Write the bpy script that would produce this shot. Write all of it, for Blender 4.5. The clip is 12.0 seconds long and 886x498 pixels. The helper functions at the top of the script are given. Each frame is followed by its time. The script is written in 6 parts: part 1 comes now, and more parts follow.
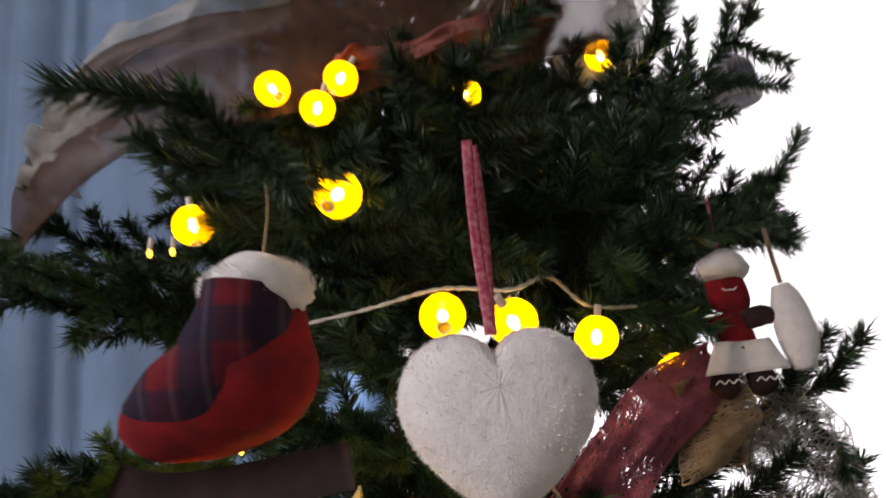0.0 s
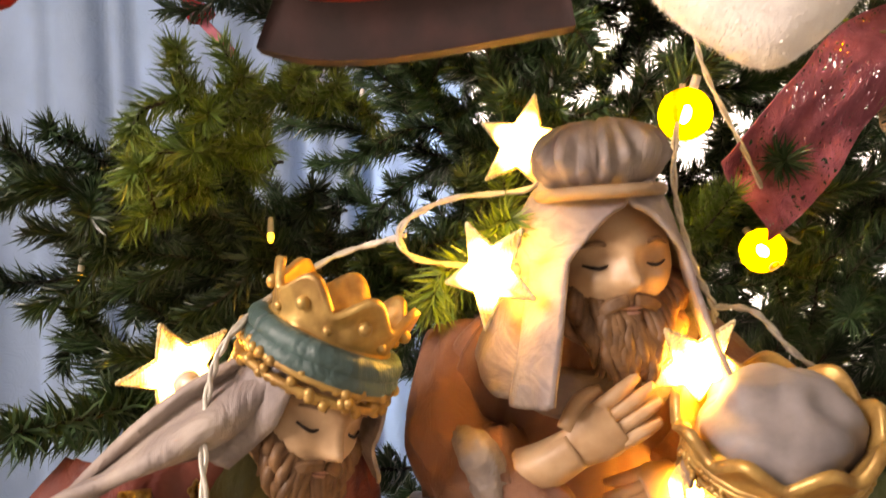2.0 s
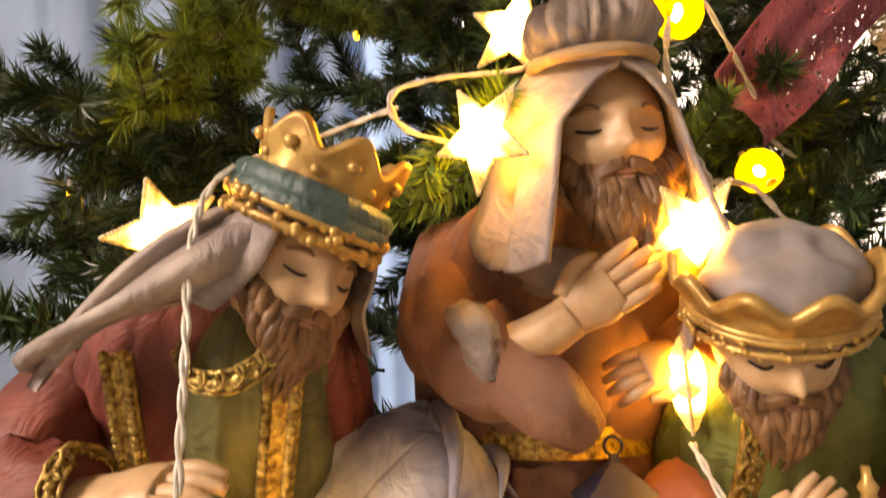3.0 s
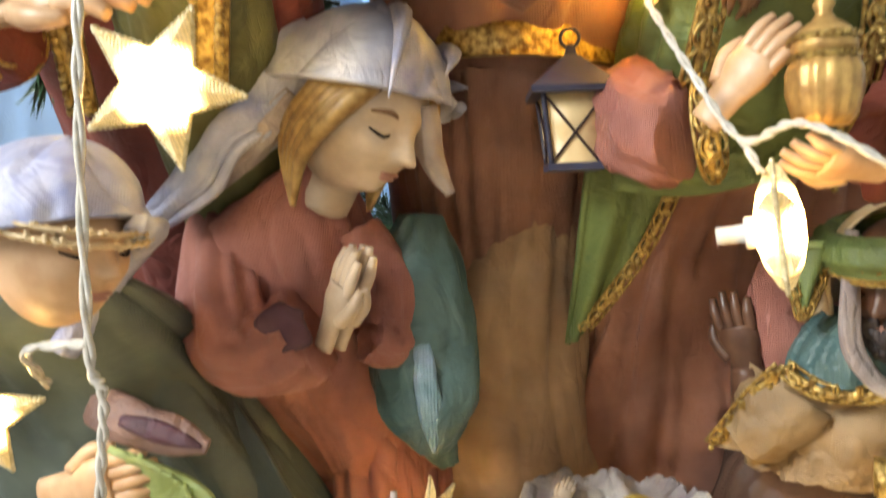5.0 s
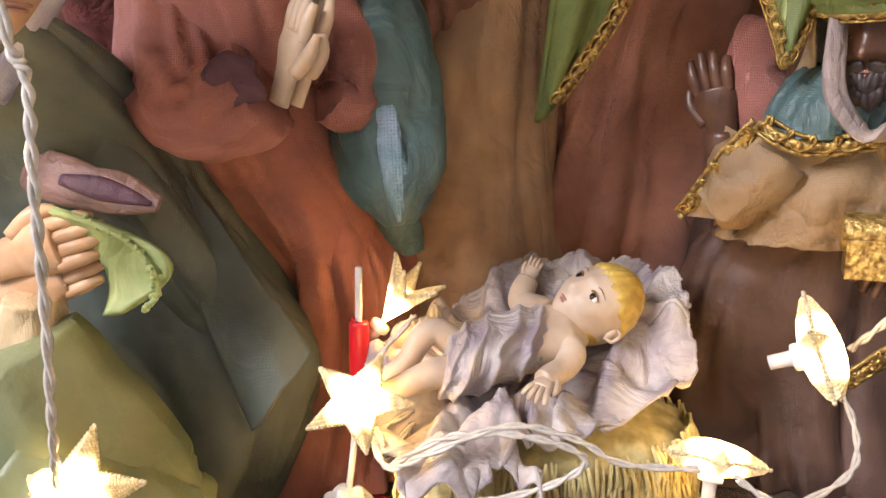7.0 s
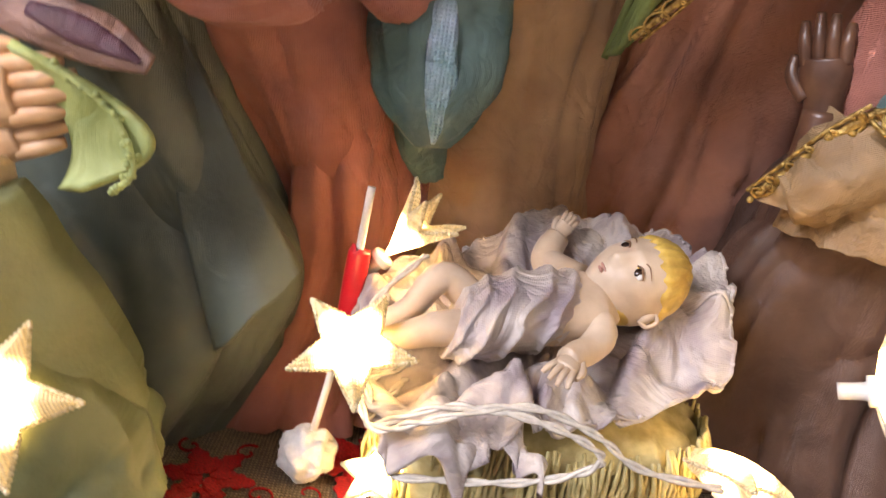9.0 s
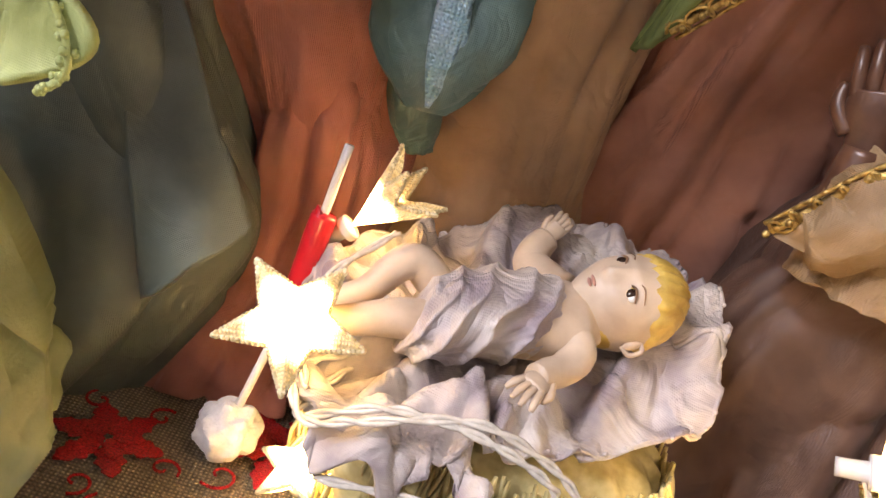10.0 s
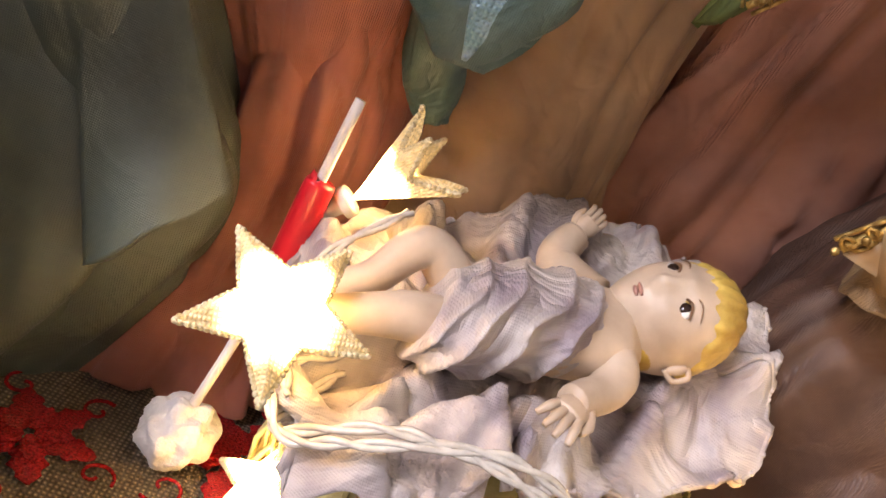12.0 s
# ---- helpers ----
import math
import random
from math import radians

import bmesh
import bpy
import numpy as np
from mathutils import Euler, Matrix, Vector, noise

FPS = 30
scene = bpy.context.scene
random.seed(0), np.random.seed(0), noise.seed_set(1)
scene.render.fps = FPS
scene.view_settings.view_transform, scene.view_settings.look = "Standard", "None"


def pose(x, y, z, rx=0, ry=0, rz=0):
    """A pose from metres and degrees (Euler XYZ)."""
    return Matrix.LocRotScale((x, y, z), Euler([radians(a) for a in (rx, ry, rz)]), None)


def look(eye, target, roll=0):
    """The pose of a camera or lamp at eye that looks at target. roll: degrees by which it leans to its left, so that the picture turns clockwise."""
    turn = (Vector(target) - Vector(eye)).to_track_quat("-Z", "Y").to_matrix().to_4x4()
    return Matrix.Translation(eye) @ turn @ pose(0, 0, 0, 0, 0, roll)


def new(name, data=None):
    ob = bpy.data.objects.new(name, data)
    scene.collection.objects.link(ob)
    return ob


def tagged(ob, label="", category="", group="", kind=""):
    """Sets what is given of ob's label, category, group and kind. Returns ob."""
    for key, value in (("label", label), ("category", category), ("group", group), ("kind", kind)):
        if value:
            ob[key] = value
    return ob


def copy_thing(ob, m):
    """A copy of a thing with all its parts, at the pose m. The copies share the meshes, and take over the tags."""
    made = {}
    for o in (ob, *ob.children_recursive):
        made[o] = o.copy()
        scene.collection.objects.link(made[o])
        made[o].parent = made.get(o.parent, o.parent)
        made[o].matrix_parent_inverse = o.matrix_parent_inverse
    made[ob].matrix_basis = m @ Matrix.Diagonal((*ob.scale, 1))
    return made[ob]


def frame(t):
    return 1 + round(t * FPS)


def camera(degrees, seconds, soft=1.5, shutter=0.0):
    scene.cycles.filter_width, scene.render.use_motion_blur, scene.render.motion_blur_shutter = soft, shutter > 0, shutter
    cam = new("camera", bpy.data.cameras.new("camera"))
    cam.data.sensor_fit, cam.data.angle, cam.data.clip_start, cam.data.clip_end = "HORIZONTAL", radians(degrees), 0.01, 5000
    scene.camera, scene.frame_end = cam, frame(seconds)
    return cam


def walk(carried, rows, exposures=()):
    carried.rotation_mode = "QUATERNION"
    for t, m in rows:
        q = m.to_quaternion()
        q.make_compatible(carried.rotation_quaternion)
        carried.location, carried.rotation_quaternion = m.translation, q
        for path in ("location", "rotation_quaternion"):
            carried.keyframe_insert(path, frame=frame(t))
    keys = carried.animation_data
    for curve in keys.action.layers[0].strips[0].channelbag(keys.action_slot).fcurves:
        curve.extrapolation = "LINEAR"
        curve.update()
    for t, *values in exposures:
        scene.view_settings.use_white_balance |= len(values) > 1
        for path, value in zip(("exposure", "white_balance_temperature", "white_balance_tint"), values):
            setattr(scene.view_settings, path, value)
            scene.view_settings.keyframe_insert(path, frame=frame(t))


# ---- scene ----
cam = camera(62.2, 12.0, soft=1.5, shutter=0.4)
PATH = [
    (0, (0.083, -0.003, 0.719), (0.12, 1.917, 1.278), -5.5),
    (0.5, (0.048, -0.103, 0.703), (0.118, 1.797, 1.326), -4.8),
    (1, (0.015, -0.033, 0.672), (-0.038, 1.905, 1.161), -3.2),
    (1.5, (-0.005, 0.068, 0.632), (-0.07, 2.045, 0.925), -3.6),
    (2, (-0.023, 0.112, 0.594), (-0.093, 2.106, 0.736), -3.5),
    (2.5, (-0.029, 0.123, 0.548), (-0.077, 2.099, 0.858), -4.2),
    (3, (-0.026, 0.128, 0.502), (-0.084, 2.108, 0.775), -3.9),
    (3.2, (-0.025, 0.126, 0.492), (-0.082, 2.113, 0.712), -3.9),
    (4.8, (-0.001, 0.149, 0.372), (-0.098, 2.146, 0.321), -2.2),
    (5, (-0.004, 0.151, 0.357), (-0.097, 2.145, 0.233), -2.0),
    (5.5, (-0.005, 0.158, 0.325), (-0.075, 2.133, 0.014), -2.3),
    (6, (-0.002, 0.151, 0.297), (-0.081, 2.104, -0.126), -2.6),
    (6.5, (-0.01, 0.167, 0.286), (-0.022, 2.114, -0.171), -2.0),
    (7, (-0.011, 0.165, 0.29), (-0.003, 2.111, -0.171), -2.1),
    (7.2, (-0.011, 0.164, 0.287), (-0.008, 2.106, -0.192), -2.2),
    (8.8, (-0.045, 0.222, 0.283), (0.073, 2.122, -0.328), 6.2),
    (9, (-0.044, 0.23, 0.277), (0.082, 2.117, -0.373), 9.7),
    (9.5, (-0.041, 0.257, 0.27), (0.14, 2.136, -0.393), 16.9),
    (10, (-0.039, 0.272, 0.26), (0.156, 2.149, -0.403), 20.3),
    (10.5, (-0.044, 0.282, 0.254), (0.184, 2.17, -0.365), 22.9),
    (11, (-0.049, 0.29, 0.251), (0.201, 2.172, -0.378), 25.0),
    (11.5, (-0.052, 0.305, 0.243), (0.236, 2.187, -0.367), 26.9),
    (12, (-0.054, 0.325, 0.229), (0.256, 2.199, -0.4), 26.3),
]
EXPOSURES = [(0, -0.85, 8300, 33), (0.3, -1.5, 8300, 32), (0.7, -1.5, 8500, 34), (1.0, -0.1, 9200, 37), (1.2, 0.25, 9800, 38), (1.6, 0.7, 10500, 38), (2.2, 0.42, 12500, 37),
             (3.2, 0.5, 14000, 37), (4.8, 0.9, 8600, 17), (6.0, 0.95, 7700, 27), (7.2, 0.82, 7900, 34), (9, 0.82, 7900, 34), (12, 0.72, 8000, 37)]
walk(cam, [(t, look(eye, target, roll)) for t, eye, target, roll in PATH], EXPOSURES)

# ---- world and light ----
world = bpy.data.worlds.new("sky")
scene.world = world
world.use_nodes = True
wn = world.node_tree
sky = wn.nodes.new("ShaderNodeTexSky")
sky.sky_type, sky.sun_disc, sky.sun_elevation, sky.sun_rotation = "NISHITA", False, radians(35), radians(120)
wn.links.new(sky.outputs[0], wn.nodes["Background"].inputs[0])
wn.nodes["Background"].inputs[1].default_value = 0.1


def area(name, eye, target, w, h, watts, colour):
    d = bpy.data.lights.new(name, "AREA")
    d.shape, d.size, d.size_y, d.energy, d.color = "RECTANGLE", w, h, watts, colour
    ob = new(name, d)
    ob.matrix_world = look(eye, target)
    return ob


area("window_light", (0.68, 1.52, 1.15), (0.68, 0, 1.15), 1.46, 1.7, 135, (0.76, 0.91, 1.0))
area("side_window_light", (-1.62, -0.7, 1.55), (0, 0.2, 0.6), 0.9, 0.9, 62, (0.68, 0.84, 1.0))


# ---- materials ----
def mat(name, c1, c2=None, rough=0.6, scale=40.0, bump=0.15, bscale=120.0, metal=0.0, weave=0.0, sheen=0.0, glow=None,
        clear=0.0, trans=0.0, random_tint=0.0, lo=0.35, hi=0.65, crease=0.3, thread=0.0, reach=None, holes=0.0, plane="XZ"):
    """Two-scale mottled colour, fine relief, and a cloth weave of `weave` threads a metre where given."""
    m = bpy.data.materials.new(name)
    m.use_nodes = True
    t = m.node_tree
    p = t.nodes["Principled BSDF"]
    L = t.links.new
    tc = t.nodes.new("ShaderNodeTexCoord")
    c2 = c2 or tuple(v * 0.7 for v in c1)
    n1 = t.nodes.new("ShaderNodeTexNoise")
    n1.inputs["Scale"].default_value, n1.inputs["Detail"].default_value = scale, 6
    L(tc.outputs["Object"], n1.inputs["Vector"])
    ramp = t.nodes.new("ShaderNodeValToRGB")
    ramp.color_ramp.elements[0].position, ramp.color_ramp.elements[1].position = lo, hi
    ramp.color_ramp.elements[0].color, ramp.color_ramp.elements[1].color = (*c2, 1), (*c1, 1)
    L(n1.outputs[0], ramp.inputs[0])
    colour = ramp.outputs[0]
    if random_tint:
        oi = t.nodes.new("ShaderNodeObjectInfo")
        hsv = t.nodes.new("ShaderNodeHueSaturation")
        mr = t.nodes.new("ShaderNodeMapRange")
        mr.inputs["To Min"].default_value, mr.inputs["To Max"].default_value = 1 - random_tint, 1 + random_tint
        L(oi.outputs["Random"], mr.inputs["Value"])
        L(mr.outputs[0], hsv.inputs["Value"])
        L(colour, hsv.inputs["Color"])
        colour = hsv.outputs[0]
    L(colour, p.inputs["Base Color"])
    p.inputs["Roughness"].default_value, p.inputs["Metallic"].default_value = rough, metal
    if sheen:
        p.inputs["Sheen Weight"].default_value = sheen
    if clear:
        p.inputs["Coat Weight"].default_value = clear
    n2 = t.nodes.new("ShaderNodeTexNoise")
    n2.inputs["Scale"].default_value, n2.inputs["Detail"].default_value = bscale, 5
    L(tc.outputs["Object"], n2.inputs["Vector"])
    b = t.nodes.new("ShaderNodeBump")
    b.inputs["Strength"].default_value, b.inputs["Distance"].default_value = bump, 0.002
    height = n2.outputs[0]
    if weave:
        add = t.nodes.new("ShaderNodeMath")
        add.operation = "ADD"
        waves = []
        for axis in plane:
            w = t.nodes.new("ShaderNodeTexWave")
            w.bands_direction = axis
            w.inputs["Scale"].default_value = weave * 0.31 / 2
            w.inputs["Distortion"].default_value = 0.6
            L(tc.outputs["Object"], w.inputs["Vector"])
            waves.append(w)
        mul = t.nodes.new("ShaderNodeMath")
        mul.operation = "MULTIPLY"
        L(waves[0].outputs["Fac"], mul.inputs[0])
        L(waves[1].outputs["Fac"], mul.inputs[1])
        L(mul.outputs[0], add.inputs[0])
        L(n2.outputs[0], add.inputs[1])
        height = add.outputs[0]
        if thread:
            dark = t.nodes.new("ShaderNodeMix")
            dark.data_type, dark.blend_type = "RGBA", "MULTIPLY"
            dark.inputs["Factor"].default_value = thread
            L(colour, dark.inputs["A"])
            L(mul.outputs[0], dark.inputs["B"])
            colour = dark.outputs["Result"]
            L(colour, p.inputs["Base Color"])
    L(height, b.inputs["Height"])
    if weave:
        # soft creases of stiffened cloth
        n3 = t.nodes.new("ShaderNodeTexNoise")
        n3.inputs["Scale"].default_value, n3.inputs["Detail"].default_value, n3.inputs["Distortion"].default_value = 26, 3, 1.6
        L(tc.outputs["Object"], n3.inputs["Vector"])
        sub = t.nodes.new("ShaderNodeMath")
        sub.operation = "SUBTRACT"
        sub.inputs[1].default_value = 0.5
        ab = t.nodes.new("ShaderNodeMath")
        ab.operation = "ABSOLUTE"
        L(n3.outputs[0], sub.inputs[0])
        L(sub.outputs[0], ab.inputs[0])
        b3 = t.nodes.new("ShaderNodeBump")
        b3.inputs["Strength"].default_value, b3.inputs["Distance"].default_value = crease, 0.02
        L(ab.outputs[0], b3.inputs["Height"])
        L(b3.outputs[0], b.inputs["Normal"])
    L(b.outputs[0], p.inputs["Normal"])
    if glow:
        p.inputs["Emission Color"].default_value = (*glow[:3], 1)
        p.inputs["Emission Strength"].default_value = glow[3]
    if reach:
        # brightest at the bulb inside, fading towards the tips
        ln = t.nodes.new("ShaderNodeVectorMath")
        ln.operation = "LENGTH"
        L(tc.outputs["Object"], ln.inputs[0])
        fall = t.nodes.new("ShaderNodeMapRange")
        fall.interpolation_type = "SMOOTHSTEP"
        for key, value in (("From Min", 0.004), ("From Max", reach), ("To Min", glow[3]), ("To Max", glow[3] * 0.006)):
            fall.inputs[key].default_value = value
        L(ln.outputs["Value"], fall.inputs["Value"])
        open_weave = t.nodes.new("ShaderNodeMapRange")
        open_weave.inputs["To Min"].default_value = 0.3
        L(mul.outputs[0], open_weave.inputs["Value"])
        both = t.nodes.new("ShaderNodeMath")
        both.operation = "MULTIPLY"
        L(fall.outputs[0], both.inputs[0])
        L(open_weave.outputs[0], both.inputs[1])
        L(both.outputs[0], p.inputs["Emission Strength"])
    if trans:
        tr = t.nodes.new("ShaderNodeBsdfTranslucent")
        L(colour, tr.inputs["Color"])
        mx = t.nodes.new("ShaderNodeMixShader")
        mx.inputs[0].default_value = trans
        L(p.outputs[0], mx.inputs[1])
        L(tr.outputs[0], mx.inputs[2])
        surface = mx.outputs[0]
        if holes:
            gap = t.nodes.new("ShaderNodeBsdfTransparent")
            mh = t.nodes.new("ShaderNodeMixShader")
            mh.inputs[0].default_value = holes
            L(surface, mh.inputs[1])
            L(gap.outputs[0], mh.inputs[2])
            surface = mh.outputs[0]
        L(surface, t.nodes["Material Output"].inputs["Surface"])
    return m


SKIN = mat("painted_skin", (0.62, 0.4, 0.24), (0.48, 0.28, 0.15), 0.42, 60, 0.1)
BABY = mat("pale_painted_skin", (0.6, 0.475, 0.35), (0.45, 0.335, 0.235), 0.46, 50, 0.08)
DARKSKIN = mat("dark_painted_skin", (0.13, 0.06, 0.035), (0.07, 0.03, 0.018), 0.35, 60, 0.1)
BEARD = mat("brown_painted_beard", (0.26, 0.13, 0.06), (0.1, 0.045, 0.02), 0.5, 90, 0.3)
BLACKBEARD = mat("black_painted_beard", (0.04, 0.03, 0.03), (0.015, 0.01, 0.01), 0.5, 90, 0.3)
VEIL = mat("ivory_resin_cloth", (0.41, 0.335, 0.29), (0.21, 0.165, 0.16), 0.5, 30, 0.2, weave=2400)
VEIL2 = mat("tan_resin_cloth", (0.66, 0.5, 0.3), (0.5, 0.36, 0.2), 0.55, 25, 0.2, weave=1600)
BROWN = mat("brown_stiff_cloth", (0.34, 0.16, 0.105), (0.21, 0.095, 0.064), 0.4, 22, 0.5, weave=2400, crease=0.25)
OCHRE = mat("ochre_brown_stiff_cloth", (0.52, 0.34, 0.2), (0.36, 0.225, 0.13), 0.48, 22, 0.45, weave=2400)
UMBER = mat("dark_brown_stiff_cloth", (0.13, 0.07, 0.048), (0.07, 0.037, 0.026), 0.42, 22, 0.3, weave=2400, crease=0.12)
CAPE = mat("dark_ochre_stiff_cloth", (0.36, 0.24, 0.125), (0.24, 0.15, 0.075), 0.48, 22, 0.35, weave=2400)
RUST = mat("rust_red_stiff_cloth", (0.53, 0.215, 0.168), (0.36, 0.135, 0.108), 0.4, 22, 0.7, weave=2400)
PURPLE = mat("dark_purple_lining_and_shade", (0.09, 0.03, 0.05), (0.05, 0.018, 0.03), 0.5, 40, 0.3, weave=2400)
MAUVE = mat("mauve_brown_stiff_cloth", (0.22, 0.125, 0.1), (0.13, 0.07, 0.055), 0.45, 30, 0.25, weave=2400)
RUSTB = mat("rust_brown_stiff_cloth", (0.58, 0.28, 0.195), (0.4, 0.175, 0.12), 0.42, 22, 0.7, weave=2400)
DKRED = mat("dark_red_stiff_cloth", (0.25, 0.058, 0.04), (0.13, 0.028, 0.022), 0.55, 25, 0.2, weave=2400)
GREEN = mat("grey_green_stiff_cloth", (0.112, 0.142, 0.117), (0.046, 0.06, 0.052), 0.4, 14, 0.25, weave=2400, crease=0.1)
LITGREEN = mat("lit_green_stiff_cloth", (0.25, 0.29, 0.15), (0.15, 0.185, 0.09), 0.45, 14, 0.25, 300)
OLIVE = mat("olive_stiff_cloth", (0.16, 0.16, 0.06), (0.09, 0.09, 0.03), 0.55, 25, 0.2, weave=2400)
GRASS = mat("grass_green_stiff_cloth", (0.13, 0.18, 0.055), (0.075, 0.11, 0.035), 0.55, 25, 0.2, weave=2400)
LIME = mat("lime_cuff_lining", (0.4, 0.5, 0.22), (0.26, 0.34, 0.12), 0.5, 40, 0.2, weave=2400)
TEAL = mat("teal_stiff_cloth", (0.075, 0.15, 0.145), (0.04, 0.085, 0.08), 0.38, 25, 0.2, weave=2400)
SILVERBLUE = mat("silver_blue_sheen", (0.3, 0.42, 0.55), (0.14, 0.28, 0.32), 0.3, 60, 0.4, weave=1100, metal=0.4)
BLUEVEIL = mat("blue_white_resin_cloth", (0.62, 0.62, 0.66), (0.2, 0.23, 0.4), 0.4, 26, 0.2, weave=2400)
GOLD = mat("gold_braid", (0.6, 0.42, 0.14), (0.2, 0.11, 0.03), 0.32, 260, 0.9, 320, metal=0.7)
CROWN = mat("antique_gold_paint", (0.62, 0.38, 0.13), (0.34, 0.18, 0.06), 0.4, 70, 0.3, metal=0.5)
GREYCAP = mat("grey_resin_cap", (0.28, 0.25, 0.25), (0.17, 0.15, 0.15), 0.6, 40, 0.3)
LILAC = mat("lilac_white_resin_sheet", (0.57, 0.515, 0.455), (0.26, 0.21, 0.225), 0.4, 34, 0.2, weave=2400, crease=0.5)
HAY = mat("painted_hay", (0.62, 0.55, 0.27), (0.38, 0.31, 0.12), 0.55, 90, 0.5)
BROWNHAIR = mat("brown_gold_painted_hair", (0.42, 0.27, 0.1), (0.22, 0.12, 0.04), 0.45, 120, 0.4)
HAIR = mat("blond_painted_hair", (0.62, 0.43, 0.1), (0.42, 0.26, 0.05), 0.45, 120, 0.4)
EYEW = mat("eye_white", (0.8, 0.78, 0.72), rough=0.2)
EYEB = mat("eye_brown", (0.03, 0.015, 0.01), rough=0.15)
LIP = mat("painted_lips", (0.5, 0.25, 0.19), rough=0.4)
NAVY = mat("navy_lantern_paint", (0.03, 0.035, 0.07), (0.02, 0.02, 0.04), 0.45)
CREAM = mat("cream_lantern_pane", (0.72, 0.55, 0.3), (0.62, 0.44, 0.22), 0.4, 60)
STAR = mat("lit_mesh_star", (0.8, 0.7, 0.45), (0.6, 0.5, 0.25), 0.5, 300, 0.6, 500, weave=1600, crease=0.0, glow=(1.0, 0.72, 0.27, 58.0), reach=0.021)
STARUP = mat("bright_lit_mesh_star", (0.8, 0.7, 0.45), (0.6, 0.5, 0.25), 0.5, 300, 0.6, 500, weave=1600, crease=0.0, glow=(1.0, 0.63, 0.14, 170.0), reach=0.021)
STAREDGE = mat("gold_mesh_rim", (0.85, 0.76, 0.52), (0.6, 0.48, 0.24), 0.3, 400, 0.9, 600, metal=0.25)
BALL = mat("lit_thread_ball", (0.85, 0.55, 0.03), (0.7, 0.4, 0.02), 0.5, 300, 0.8, 400, weave=700, crease=0.0, glow=(1.0, 0.55, 0.01, 0.06), trans=0.7, holes=0.22)
MINI = mat("tiny_lit_bulb", (0.9, 0.7, 0.3), glow=(1.0, 0.62, 0.06, 5.0))
BULB = mat("lit_bulb", (0.9, 0.8, 0.5), glow=(1.0, 0.72, 0.2, 190.0))
CLEAR = mat("clear_plastic", (0.75, 0.73, 0.68), (0.6, 0.58, 0.53), 0.2, 60, 0.1)
WIRE = mat("clear_twisted_wire", (0.62, 0.58, 0.5), (0.45, 0.42, 0.36), 0.22, 200, 0.2)
BURLAP = mat("burlap", (0.46, 0.36, 0.26), (0.3, 0.23, 0.16), 0.85, 300, 0.8, 500, weave=900, crease=0.1, thread=0.7, plane="XY")
GLITTER = mat("red_glitter", (0.6, 0.02, 0.025), (0.2, 0.004, 0.008), 0.25, 900, 1.0, 1100)
WHITEFUR = mat("white_plush", (0.92, 0.89, 0.85), (0.84, 0.8, 0.76), 0.95, 120, 0.35, 500, sheen=0.6)
REDFELT = mat("red_felt", (0.33, 0.007, 0.01), (0.19, 0.005, 0.008), 0.95, 60, 0.5, 600)
PLAID = mat("dark_plaid_felt", (0.2, 0.008, 0.014), (0.13, 0.006, 0.012), 0.95, 60, 0.4, 600, lo=0.42, hi=0.58)


def plaid_bands(m, dark, pale):
    """Crossed dark checks and thin pale lines over the felt, running along the x and z of the thing."""
    t = m.node_tree
    p = t.nodes["Principled BSDF"]
    colour = p.inputs["Base Color"].links[0].from_socket
    tc = t.nodes.new("ShaderNodeTexCoord")
    for axis, scale, phase, lo, hi, tone, amount in (("X", 9, 0.0, 0.4, 0.6, dark, 0.85), ("Z", 8, 1.0, 0.45, 0.65, dark, 0.75), ("X", 18, 1.6, 0.9, 0.98, pale, 0.12)):
        w = t.nodes.new("ShaderNodeTexWave")
        w.bands_direction = axis
        for key, value in (("Scale", scale), ("Distortion", 0.5), ("Phase Offset", phase)):
            w.inputs[key].default_value = value
        t.links.new(tc.outputs["Object"], w.inputs["Vector"])
        cut = t.nodes.new("ShaderNodeMapRange")
        for key, value in (("From Min", lo), ("From Max", hi), ("To Max", amount)):
            cut.inputs[key].default_value = value
        t.links.new(w.outputs["Fac"], cut.inputs["Value"])
        mix = t.nodes.new("ShaderNodeMix")
        mix.data_type = "RGBA"
        mix.inputs["B"].default_value = (*tone, 1)
        t.links.new(cut.outputs[0], mix.inputs["Factor"])
        t.links.new(colour, mix.inputs["A"])
        colour = mix.outputs["Result"]
    t.links.new(colour, p.inputs["Base Color"])


plaid_bands(PLAID, (0.012, 0.01, 0.028), (0.3, 0.22, 0.24))
DARKWOOD = mat("dark_brown_felt", (0.04, 0.014, 0.012), (0.02, 0.008, 0.007), 0.9, 60, 0.3)
RIBBON = mat("red_striped_ribbon", (0.45, 0.02, 0.06), (0.6, 0.2, 0.22), 0.6, 300, 0.2)
NET = mat("pink_net", (0.66, 0.2, 0.26), (0.5, 0.13, 0.18), 0.7, 80, 0.3, trans=0.3)
NETTAN = mat("tan_net", (0.6, 0.45, 0.28), (0.45, 0.32, 0.18), 0.75, 80, 0.3, trans=0.3)
NETWHITE = mat("white_net", (0.75, 0.73, 0.66), (0.6, 0.58, 0.5), 0.75, 80, 0.3, trans=0.4, holes=0.62)
TULLE = mat("copper_tulle", (0.14, 0.058, 0.026), (0.07, 0.03, 0.014), 0.5, 60, 0.3, trans=0.25, holes=0.4)
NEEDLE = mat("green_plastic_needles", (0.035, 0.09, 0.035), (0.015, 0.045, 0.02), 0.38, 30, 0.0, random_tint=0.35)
# needle green lightened in colour for boughs that catch the star lights
NEEDLE2 = mat("lit_green_plastic_needles", (0.14, 0.25, 0.055), (0.06, 0.13, 0.03), 0.38, 30, 0.0, random_tint=0.25)
